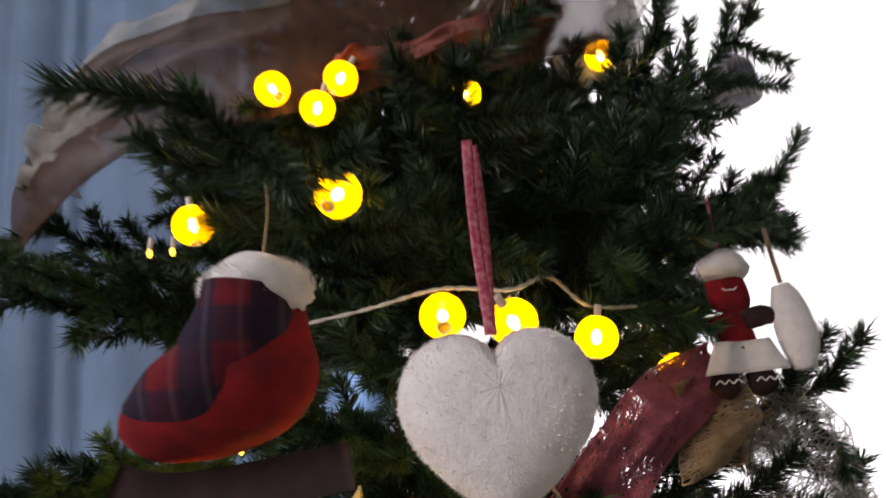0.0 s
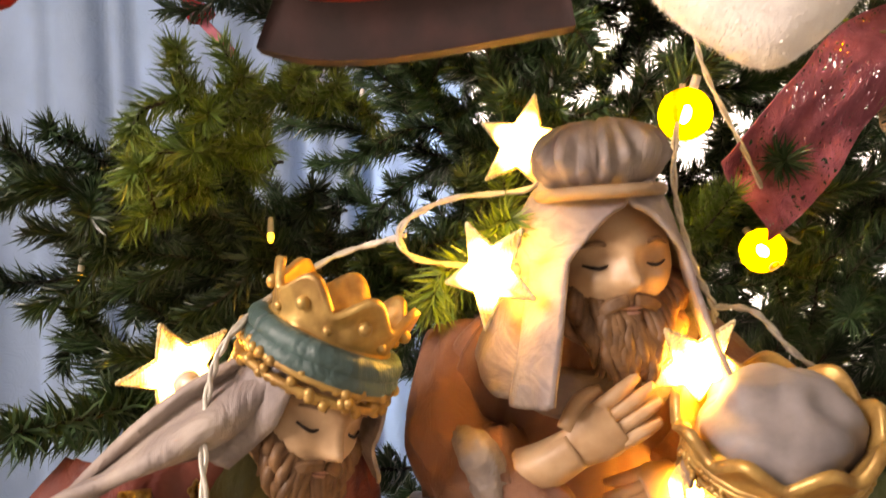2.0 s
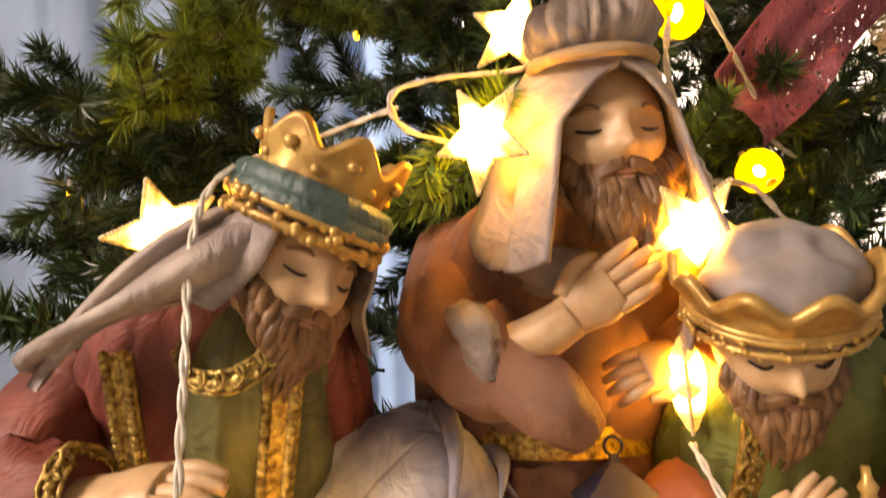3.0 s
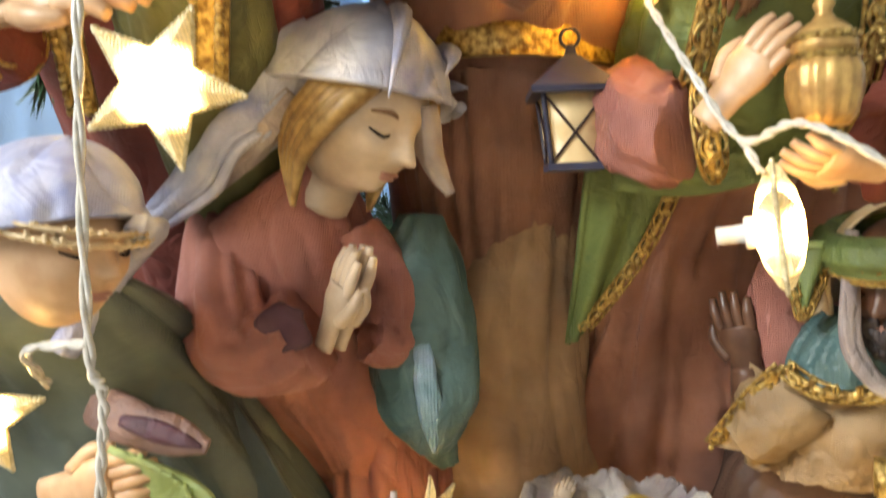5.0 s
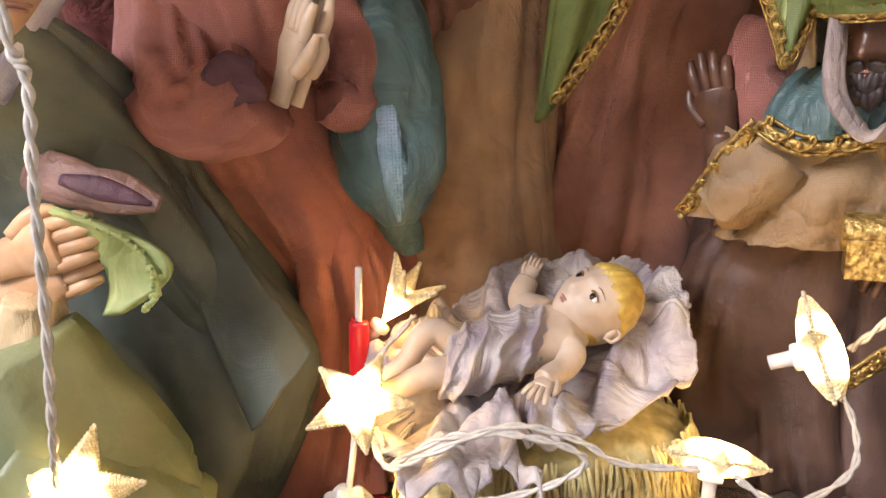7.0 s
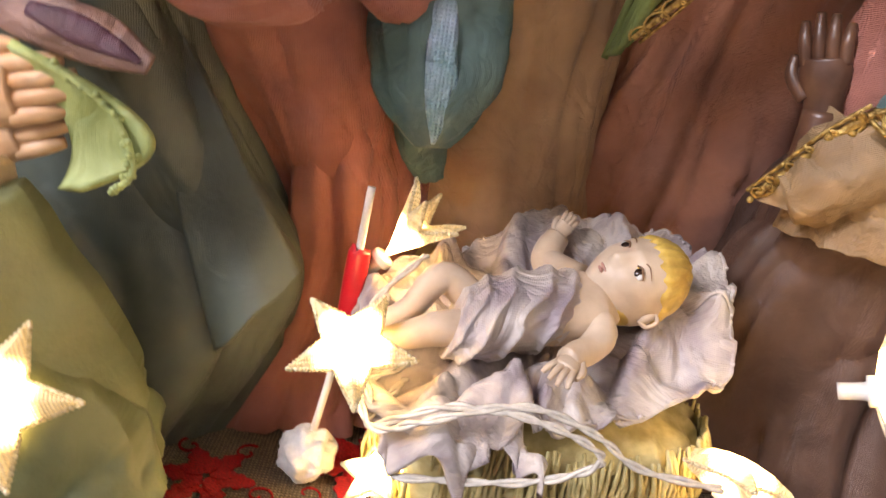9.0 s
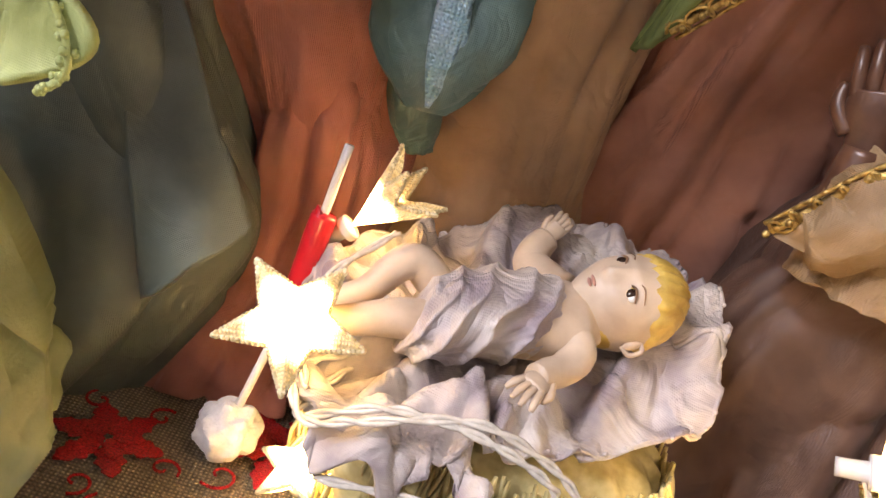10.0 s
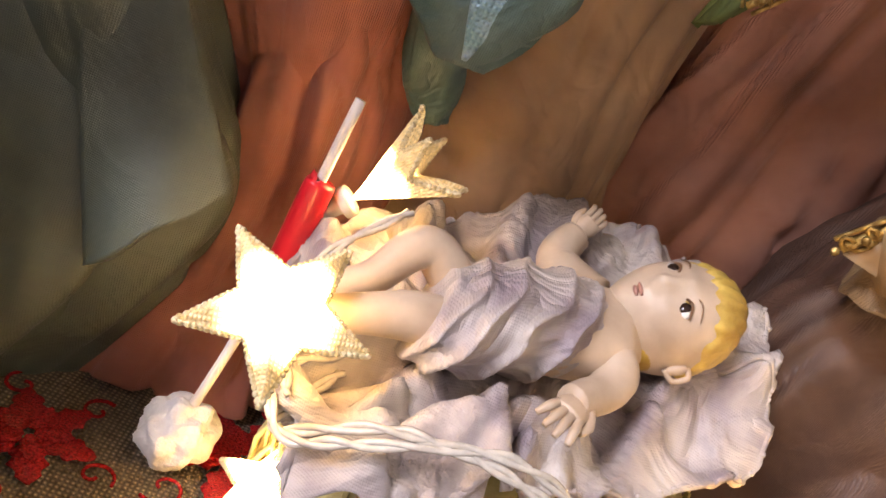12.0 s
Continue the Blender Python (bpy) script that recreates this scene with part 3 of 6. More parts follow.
# ---- burlap skirt on the floor ----
sc = Sculpt()
def skirt(u, v):
    x, y = -0.7 + 1.4 * u, 0.2 + 1.1 * v
    return V(x, y, 0.004 * noise.noise(V(x * 9, y * 9, 3)) - 0.001)
sc.sheet(skirt, BURLAP, 60, 50, 0.004)
skirt_ob = thing("tree_skirt", sc, "coarse burlap tree skirt printed with red glitter poinsettias", "tree skirt")

# poinsettia prints: raised glitter petals on the burlap
def poinsettia(cx, cy, r, turn):
    sc = Sculpt()
    for ringk, (count, ln) in enumerate(((6, 1.0), (5, 0.62))):
        for i in range(count):
            a = turn + 2 * math.pi * i / count + ringk * 0.5
            def fn(u, v, a=a, ln=ln, ringk=ringk):
                d = r * ln * (0.12 + 0.88 * v)
                w = r * 0.23 * ln * math.sin(math.pi * min(1, v * 0.93 + 0.05)) ** 0.8 * (u - 0.5) * 2 * (1 + 0.2 * math.sin(v * 23 + a * 5))
                return V(cx + math.cos(a) * d - math.sin(a) * w, cy + math.sin(a) * d + math.cos(a) * w, 0.0052 + 0.0008 * ringk)
            sc.sheet(fn, GLITTER, 6, 12, 0.0008)
    for i in range(5):
        a = turn + 1.1 + i * 1.3
        pts = []
        for q in range(12):
            b = a + q * 0.55
            rr = r * 0.3 * (1 - q / 13)
            pts.append((cx + math.cos(a) * r * 1.15 + math.cos(b) * rr, cy + math.sin(a) * r * 1.15 + math.sin(b) * rr, 0.0042, 0.0008))
        sc.tube(pts, GLITTER, n=6, steps=36)
    return part("poinsettia", sc, skirt_ob, "red glitter poinsettia print")


for cx, cy, r, turn in ((-0.046, 0.604, 0.036, 0.3), (-0.13, 0.575, 0.028, 1.0), (-0.1, 0.5, 0.03, 2.0), (0.02, 0.49, 0.03, 0.8), (-0.15, 0.68, 0.028, 0.1),
                        (0.12, 0.5, 0.04, 1.4), (-0.22, 0.47, 0.04, 0.5), (0.25, 0.5, 0.04, 0.2)):
    poinsettia(cx, cy, r, turn)


# ---- nativity figures: each is one statue ----
FIG = "nativity figures under the tree"


def figure_joseph():
    sc = Sculpt()
    # brown tunic, bowing forward
    sc.loft([(0.03, 0.83, 0.0, 0.11, 0.075), (0.03, 0.81, 0.15, 0.105, 0.07), (0.025, 0.755, 0.3, 0.095, 0.068), (0.02, 0.645, 0.43, 0.085, 0.07),
             (0.022, 0.615, 0.475, 0.09, 0.066), (0.026, 0.595, 0.53, 0.086, 0.064), (0.034, 0.575, 0.575, 0.066, 0.052), (0.042, 0.56, 0.6, 0.03, 0.03)], BROWN, fold=0.11, seed=3)
    # ochre mantle falling in front
    sc.loft([(0.03, 0.76, 0.0, 0.072, 0.05), (0.024, 0.742, 0.14, 0.064, 0.052), (0.022, 0.728, 0.22, 0.058, 0.052), (0.026, 0.706, 0.28, 0.05, 0.05), (0.038, 0.676, 0.335, 0.034, 0.04), (0.05, 0.655, 0.37, 0.01, 0.016)], OCHRE, fold=0.2, k=1.9, seed=9)
    # gathered waist, belt
    sc.loft([(0.02, 0.76, 0.24, 0.07, 0.055), (0.02, 0.725, 0.3, 0.07, 0.058), (0.02, 0.665, 0.38, 0.074, 0.065), (0.02, 0.624, 0.432, 0.07, 0.058)], BROWN, fold=0.16, k=4.5, seed=19, stretch=1.0, n=140)
    sc.sheet(lambda u, v: V(-0.065 + 0.17 * u, 0.558 + 5 * (u - 0.5) ** 2 * 0.05, 0.436 + 0.018 * v - 0.008 * (u - 0.5)), GOLD, 30, 4, 0.004)
    # head, beard, head cloth and turban
    c, mm, r = (0.053, 0.53, 0.609), axes((0.12, -0.95, -0.14), (0.0, -0.14, 1)), 0.044
    at = head_shape(sc, c, mm, r, SKIN)
    beard(sc, at, r, BEARD, 0.95, 80, 0.26)
    # head cloth: one cone from the turban to the shoulders, parted over the face
    def cone(u, v):
        part_at = 0.7 * min(1, max(0, (v - 0.2) / 0.2)) ** 0.6
        a = math.pi / 2 + part_at + u * (2 * math.pi - 2 * part_at)
        rad = float(spline([(q,) for q in (0.72, 1.02, 1.22, 1.4, 1.58, 1.8)], v)[0])
        g = 1 + 0.07 * noise.noise(V(math.cos(a) * 2.4, math.sin(a) * 2.4, v * 1.2)) - 0.1 * v * max(0, 1 - 5 * abs(noise.noise(V(math.cos(a) * 3, math.sin(a) * 3, v * 0.6 + 4))))
        lift = 0.16 * math.exp(-(min(u, 1 - u) / 0.07) ** 2) * min(1, v * 3)
        return at(math.cos(a) * rad * g * (0.86 + 0.1 * math.cos(a)), math.sin(a) * rad * g * 0.92 + lift, 1.22 - 2.45 * v - 0.25 * v * math.sin(3 * a))
    sc.sheet(cone, VEIL, 120, 44, 0.003)
    rows = []
    tm = axes((0.1, -1, -0.12), (0, -0.12, 1))
    for i in range(17):
        ph = math.pi * (i / 16 - 0.5) * 0.99
        row = []
        for j in range(84):
            th = 2 * math.pi * j / 84
            g = 1 + (0.2 * (0.8 - 2.4 * abs(noise.noise(V(math.cos(th) * 5.4, math.sin(th) * 5.4, 1 + ph * 0.5)))) + 0.05 * math.sin(19 * th)) * math.cos(ph)
            row.append(tuple(V(0.049, 0.505, 0.666) + tm @ V(math.cos(ph) ** 0.6 * math.cos(th) * 0.033 * g, math.cos(ph) ** 0.6 * math.sin(th) * 0.033 * g, math.sin(ph) * 0.019 + 0.003 * noise.noise(V(th * 3, ph, 7)))))
        rows.append(row)
    sc.grid(rows, VEIL, cap=False)
    sc.tube([(*p, 0.0035) for p in ring_of((0.049, 0.507, 0.647), tm, 0.032, 0.032)], OCHRE, n=8, steps=60)
    # cowl at the neck
    for k in range(0, 2, 2):
        sc.tube([(-0.02 + 0.004 * k, 0.585, 0.58 - 0.008 * k, 0.006), (0.015, 0.53 + 0.002 * k, 0.543 - 0.012 * k, 0.012), (0.06, 0.525, 0.538 - 0.012 * k, 0.013), (0.1, 0.545, 0.575 - 0.01 * k, 0.009)], VEIL, n=10, fold=0.35, seed=k)
    # arm across the chest with an open sleeve
    sc.tube([(-0.03, 0.59, 0.57, 0.022), (-0.038, 0.55, 0.515, 0.026), (-0.02, 0.525, 0.495, 0.028), (0.0, 0.516, 0.5, 0.026)], BROWN, n=30, fold=0.22, seed=4)
    sc.tube([(-0.012, 0.512, 0.498, 0.013), (0.01, 0.503, 0.506, 0.0125), (0.026, 0.499, 0.515, 0.011)], SKIN, n=16)
    sc.tube([(-0.02, 0.515, 0.5, 0.02), (0.01, 0.505, 0.475, 0.02), (0.03, 0.51, 0.455, 0.012)], BROWN, n=16, fold=0.12, seed=8)
    palm(sc, (0.02, 0.497, 0.512), (0.82, -0.1, 0.5), (0.1, -1, 0.1), 0.06, SKIN, 0.12)
    sc.tube([(0.1, 0.575, 0.565, 0.024), (0.125, 0.55, 0.52, 0.026), (0.09, 0.535, 0.485, 0.024)], BROWN, n=18, fold=0.2, seed=5)
    palm(sc, (0.088, 0.53, 0.492), (-0.85, -0.25, -0.25), (0.1, -1, 0.25), 0.052, SKIN, 0.7)
    # pouch and small horn at his side
    sc.tube([(-0.035, 0.53, 0.52, 0.005), (-0.025, 0.5, 0.515, 0.0095), (-0.02, 0.497, 0.5, 0.009), (-0.017, 0.497, 0.486, 0.005)], VEIL, n=14, fold=0.3)
    return thing("standing_shepherd_statue", sc, "bearded standing statue in brown robe, tan head cloth and turban", "statue", FIG)


def figure_king_left():
    sc = Sculpt()
    sc.loft([(-0.2, 0.80, 0.0, 0.1, 0.075), (-0.2, 0.79, 0.15, 0.095, 0.07), (-0.19, 0.73, 0.3, 0.088, 0.068), (-0.178, 0.62, 0.42, 0.084, 0.066),
             (-0.168, 0.55, 0.49, 0.082, 0.062), (-0.155, 0.515, 0.53, 0.062, 0.05), (-0.13, 0.495, 0.55, 0.03, 0.03)], DKRED, fold=0.1, seed=13)
    # olive tunic in the opening of the coat
    sc.loft([(-0.165, 0.74, 0.2, 0.05, 0.06), (-0.16, 0.66, 0.35, 0.046, 0.062), (-0.148, 0.555, 0.45, 0.042, 0.068), (-0.135, 0.51, 0.505, 0.035, 0.05), (-0.125, 0.495, 0.535, 0.02, 0.03)], OLIVE, fold=0.08, seed=17)
    for x0, x1, dy in ((-0.198, -0.185, 0.0), (-0.118, -0.1, -0.008)):
        sc.sheet(lambda u, v, x0=x0, x1=x1, dy=dy: V(x0 + (x1 - x0) * u - 0.012 * (1 - v) * (1 if x0 < -0.15 else 2.2), 0.468 + dy + 0.055 * (1 - v) + 0.003 * u, 0.41 + 0.1 * v), GOLD, 5, 30, 0.006)
        for k in range(26):
            v = k / 25
            for u in (0.15, 0.85):
                p = V(x0 + (x1 - x0) * u - 0.012 * (1 - v) * (1 if x0 < -0.15 else 2.2), 0.4645 + dy + 0.055 * (1 - v), 0.41 + 0.1 * v)
                sc.blob(p, (0.0028, 0.002, 0.0028), GOLD, nu=8, nv=5)
    sc.braid([(-0.165, 0.475, 0.51), (-0.15, 0.452, 0.497), (-0.13, 0.445, 0.495), (-0.112, 0.452, 0.505)], 0.004)
    c, mm, r = (-0.112, 0.478, 0.546), axes((0.62, -0.7, -0.38), (0.46, -0.08, 0.87)), 0.037
    at = head_shape(sc, c, mm, r, SKIN)
    beard(sc, at, r, BEARD, 0.85, 60, 0.2)
    veil(sc, c, mm, r, VEIL, 0.03, 1.5, 0.85, -0.6, 4.0, back=0.4, top=1.12)
    # cloth over the shoulder
    sc.sheet(lambda u, v: V(-0.226 + 0.116 * u, 0.458 + 0.012 * math.sin(9 * v) - 0.02 * math.sin(math.pi * u), 0.505 + 0.055 * u ** 0.8 + 0.035 * (v - 0.5) * (0.45 + 0.55 * u) + 0.006 * math.sin(4 * u + 5 * v)), VEIL, 24, 14, 0.005)
    band = V(-0.099, 0.472, 0.572)
    for dz, rr, material in ((0.0, 0.0335, TEAL), (0.007, 0.033, TEAL)):
        sc.tube([(*p, 0.0065) for p in ring_of(band, mm, rr, rr * 1.08, dz=dz)], material, n=10, steps=70)
    sc.braid(ring_of(band, mm, 0.0375, 0.04, dz=-0.003), 0.004, CROWN, 0.003)
    sc.braid(ring_of(band, mm, 0.037, 0.0395, dz=-0.01), 0.004, CROWN, 0.003)
    crown(sc, band + mm @ V(0, 0, 0.012), mm, 0.029, 0.024, CROWN, 7)
    # outstretched arm
    sc.tube([(-0.24, 0.54, 0.5, 0.028), (-0.262, 0.505, 0.455, 0.03), (-0.235, 0.485, 0.443, 0.026), (-0.212, 0.478, 0.445, 0.024)], DKRED, n=20, fold=0.15, seed=6)
    sc.braid(ring_of((-0.214, 0.478, 0.445), axes((0, 0, 1), (1, -0.15, 0.1)), 0.022, 0.022), 0.004)
    palm(sc, (-0.2, 0.47, 0.448), (0.95, -0.25, 0.05), (0.1, -0.5, 0.85), 0.066, SKIN, 0.25, thumb=-1)
    return thing("standing_king_statue", sc, "king statue in dark red coat with gold braid and crown", "statue", FIG)


def figure_mary():
    sc = Sculpt()
    # kneeling skirt, torso
    sc.loft([(-0.105, 0.675, 0.004, 0.085, 0.05), (-0.095, 0.69, 0.06, 0.068, 0.05), (-0.085, 0.705, 0.12, 0.056, 0.052), (-0.092, 0.71, 0.18, 0.06, 0.055), (-0.108, 0.685, 0.235, 0.056, 0.055)], RUST, fold=0.28, k=2.4, seed=21)
    sc.loft([(-0.098, 0.7, 0.15, 0.03, 0.03), (-0.104, 0.685, 0.2, 0.05, 0.05), (-0.113, 0.645, 0.25, 0.054, 0.05), (-0.122, 0.63, 0.3, 0.055, 0.046), (-0.125, 0.615, 0.345, 0.052, 0.04), (-0.11, 0.6, 0.37, 0.03, 0.028), (-0.095, 0.59, 0.385, 0.016, 0.016)], RUST, fold=0.16, seed=23)
    # wide sleeves
    sc.tube([(-0.165, 0.615, 0.345, 0.022), (-0.16, 0.592, 0.305, 0.025), (-0.146, 0.578, 0.275, 0.027), (-0.122, 0.57, 0.276, 0.026), (-0.104, 0.565, 0.286, 0.024)], RUST, n=40, steps=44, fold=0.26, seed=25, k=1.7)
    # dark patch for the shade and airbrushed purple in the sleeve opening
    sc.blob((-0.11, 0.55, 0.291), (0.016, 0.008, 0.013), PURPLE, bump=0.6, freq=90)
    sc.tube([(-0.078, 0.602, 0.34, 0.016), (-0.058, 0.594, 0.305, 0.016), (-0.058, 0.582, 0.278, 0.016), (-0.068, 0.574, 0.282, 0.014)], RUST, n=20, fold=0.25, seed=27)
    # teal mantle off the far arm, with a pale streak modelled as its sheen
    sc.tube([(-0.038, 0.612, 0.35, 0.012), (-0.04, 0.605, 0.315, 0.026), (-0.037, 0.598, 0.27, 0.032), (-0.036, 0.592, 0.23, 0.026), (-0.034, 0.59, 0.205, 0.008)], TEAL, n=28, steps=30, flat=0.6, side=(1, 0, 0), fold=0.3, seed=29, k=1.6)
    sc.tube([(-0.042, 0.588, 0.318, 0.001), (-0.04, 0.5795, 0.28, 0.005), (-0.036, 0.5755, 0.25, 0.007), (-0.034, 0.5765, 0.228, 0.006), (-0.034, 0.582, 0.208, 0.001)], SILVERBLUE, n=14, flat=0.35, side=(1, 0, 0), fold=0.2)
    # rust hem beyond, teal hem
    sc.tube([(-0.048, 0.64, 0.25, 0.012), (-0.04, 0.655, 0.2, 0.014), (-0.03, 0.668, 0.17, 0.008)], TEAL, n=14, flat=0.6, side=(1, 0, 0), fold=0.2)
    # praying palms
    for s in (0, 1):
        palm(sc, (-0.088 + 0.006 * s, 0.556 + 0.006 * s, 0.29), (0.36, -0.1, 0.95), (-0.75 if s == 0 else 0.75, -0.6 if s == 0 else 0.6, 0.2), 0.05, BABY, 0.02, 0.0, thumb=1 if s else -1)
    c, mm, r = (-0.068, 0.566, 0.41), axes((0.66, -0.52, -0.55), (0.4, -0.2, 0.9)), 0.043
    at = head_shape(sc, c, mm, r, BABY)
    sc.tube([(-0.095, 0.59, 0.36, 0.016), (-0.075, 0.575, 0.39, 0.015)], BABY, n=14)
    # hair beside the face
    for s in (-1, 1):
        for k in range(5):
            sc.tube([(*at(s * 0.3, 0.55 - k * 0.1, 0.85), r * 0.12), (*at(s * (0.78 + k * 0.02), 0.5 - k * 0.12, 0.2), r * 0.13), (*at(s * 0.8, 0.2 - k * 0.1, -0.6), r * 0.1), (*at(s * 0.7, 0.3, -1.3), r * 0.04)], BROWNHAIR, n=7)
    # veil: a deep hood over the brow, swept back to a tail on the shoulder
    hood(sc, at, r, BLUEVEIL, 6.0)
    upper = [tuple(at(0.1, -0.2, 1.3)), tuple(at(-0.35, -0.9, 1.1)), (-0.128, 0.574, 0.438), (-0.165, 0.578, 0.393), (-0.192, 0.58, 0.362)]
    lower = [tuple(at(-0.95, 0.75, 0.62)), tuple(at(-1.15, 0.25, 0.2)), (-0.118, 0.548, 0.398), (-0.15, 0.556, 0.368), (-0.186, 0.572, 0.35)]
    def sweep(u, v):
        p = V(*spline(upper, u)).lerp(V(*spline(lower, u)), v)
        ridge = min(1.0, 3 * abs(noise.noise(V(v * 2.6 + u * 0.5, u * 1.1, 3)))) ** 0.7
        return p + V(-0.003, -0.013 * math.sin(math.pi * v) * (1 - 0.5 * u) - 0.007 * ridge, 0.003 * ridge)
    sc.sheet(sweep, BLUEVEIL, 60, 40, 0.004)
    sc.tube([(*q, 0.0032) for q in lower], BLUEVEIL, n=10, steps=40, fold=0.15)
    for pts in (((-0.55, 1.0, 0.95), (-0.98, 0.35, 0.72), (-1.25, -0.35, 0.3), (-1.5, -1.0, -0.35)), ((0.1, 1.12, 1.05), (-0.55, 0.55, 1.2), (-1.0, -0.3, 0.85), (-1.35, -1.1, 0.1)),
                ((0.75, 1.05, 0.6), (0.35, 0.4, 1.3), (-0.4, -0.5, 1.2), (-1.0, -1.3, 0.5))):
        sc.tube([(*at(*p), r * w) for p, w in zip(pts, (0.01, 0.1, 0.19, 0.22))], BLUEVEIL, n=20, steps=40, fold=0.15, seed=pts[0][0])
    for k in range(9):
        # loose curls below the hood
        x0 = 0.62 + 0.05 * (k % 3)
        sc.tube([(*at(-x0, 0.45 - 0.13 * k, 0.25 - 0.03 * k), r * 0.1), (*at(-x0 - 0.2, 0.4 - 0.13 * k, -0.2), r * 0.13), (*at(-x0 - 0.1 + 0.1 * (k % 2), 0.3 - 0.14 * k, -0.6), r * 0.12), (*at(-x0 - 0.15, 0.12 - 0.12 * k, -1.0), r * 0.05)], BROWNHAIR, n=8, steps=12)
    sc.tube([(-0.085, 0.57, 0.445, 0.022), (-0.12, 0.566, 0.42, 0.024), (-0.155, 0.57, 0.385, 0.015), (-0.187, 0.576, 0.357, 0.008)], BLUEVEIL, n=16, steps=40, fold=0.16, seed=2)
    sc.tube([(-0.1, 0.55, 0.42, 0.008), (-0.125, 0.555, 0.395, 0.009), (-0.16, 0.57, 0.37, 0.006)], VEIL, n=16, fold=0.35, seed=4)
    sc.tube([(-0.03, 0.552, 0.41, 0.007), (-0.028, 0.556, 0.385, 0.007), (-0.018, 0.562, 0.362, 0.003)], VEIL, n=10, fold=0.2)
    return thing("kneeling_woman_statue", sc, "kneeling statue in rust robe, teal mantle and blue-white veil", "statue", FIG)


def figure_king_right():
    sc = Sculpt()
    sc.loft([(0.13, 0.815, 0.0, 0.12, 0.085), (0.14, 0.8, 0.12, 0.12, 0.08), (0.14, 0.765, 0.22, 0.105, 0.07), (0.14, 0.715, 0.31, 0.08, 0.06), (0.14, 0.64, 0.38, 0.055, 0.055)], RUSTB, fold=0.32, k=2.8, seed=31)
    sc.loft([(0.145, 0.625, 0.365, 0.058, 0.058), (0.15, 0.6, 0.4, 0.068, 0.06), (0.152, 0.56, 0.45, 0.068, 0.058), (0.145, 0.53, 0.485, 0.05, 0.045), (0.128, 0.51, 0.505, 0.025, 0.025)], GRASS, fold=0.12, seed=33)
    # rust cloak hanging behind the far shoulder
    sc.loft([(0.235, 0.75, 0.1, 0.07, 0.03), (0.235, 0.71, 0.26, 0.065, 0.03), (0.235, 0.66, 0.36, 0.06, 0.03), (0.22, 0.615, 0.43, 0.045, 0.03), (0.195, 0.575, 0.47, 0.025, 0.025)], RUSTB, fold=0.25, seed=39)
    # green drape with a gold border down the front of the skirt
    def drape(u, v):
        w = 0.048 * (1 - v) + 0.008
        return V(0.06 - 0.004 * v + w * u + 0.01 * math.sin(3 * v) * u, 0.57 + 0.085 * v - 0.01 * math.sin(math.pi * u) + 0.004 * math.sin(14 * u), 0.385 - 0.128 * v + 0.012 * u * v)
    sc.sheet(drape, GRASS, 18, 26, 0.004)
    sc.braid([tuple(drape(1.0, q / 8) + V(-0.001, -0.012 - 0.012 * q / 8, 0.002)) for q in range(9)], 0.0036)
    sc.sheet(lambda u, v: V(0.07 + 0.075 * u, 0.555 - 0.01 * u, 0.378 - 0.016 * v - 0.006 * math.sin(math.pi * u) * v), GRASS, 16, 4, 0.004)
    # gold-edged fronts
    sc.braid([(0.112, 0.492, 0.478), (0.108, 0.505, 0.44), (0.105, 0.53, 0.405), (0.11, 0.56, 0.375)], 0.005)
    sc.braid([(0.175, 0.49, 0.478), (0.182, 0.5, 0.44), (0.186, 0.525, 0.4), (0.19, 0.56, 0.36)], 0.005)
    # near sleeve with gold edge, forearm and palm, other palm on the jar
    sc.tube([(0.092, 0.57, 0.415, 0.022), (0.082, 0.545, 0.4, 0.024), (0.088, 0.526, 0.388, 0.025), (0.097, 0.516, 0.386, 0.022)], RUST, n=22, fold=0.2, seed=35)
    sc.braid(ring_of((0.108, 0.508, 0.388), axes((0, 0.3, 1), (1, -0.5, 0.1)), 0.017, 0.022), 0.004)
    palm(sc, (0.107, 0.487, 0.398), (0.55, -0.25, 0.7), (-0.6, -0.7, 0.2), 0.047, SKIN, 0.2)
    palm(sc, (0.165, 0.478, 0.366), (-0.9, -0.25, 0.15), (0.1, -0.6, -0.7), 0.042, SKIN, 0.3)
    sc.tube([(0.205, 0.56, 0.44, 0.026), (0.215, 0.52, 0.395, 0.028), (0.185, 0.49, 0.37, 0.024)], DKRED, n=20, fold=0.2, seed=37)
    c, mm, r = (0.12, 0.492, 0.498), axes((-0.12, -0.86, -0.5), (-0.02, -0.42, 0.9)), 0.037
    at = head_shape(sc, c, mm, r, SKIN)
    beard(sc, at, r, BEARD, 0.9, wild=0.14)
    veil(sc, c, mm, r, VEIL, 0.025, 1.1, 1.35, -0.9, 8.0)
    cc = V(*c) + mm @ V(0, 0, 0.021)
    crown(sc, cc, mm, 0.0385, 0.019, CROWN, 9, gems=False)
    sc.braid(ring_of(cc, mm, 0.042, 0.042, dz=-0.002), 0.0028, CROWN, 0.0045)
    sc.braid(ring_of(cc, mm, 0.042, 0.042, dz=-0.008), 0.0028, CROWN, 0.0045)
    sc.blob(cc + mm @ V(0, 0, 0.006), (0.037, 0.037, 0.029), GREYCAP, mm, bump=0.25, freq=50, nu=36, nv=20)
    return thing("bearded_king_statue", sc, "painted bearded king statue in green and rust robes with grey-capped crown", "statue", FIG)


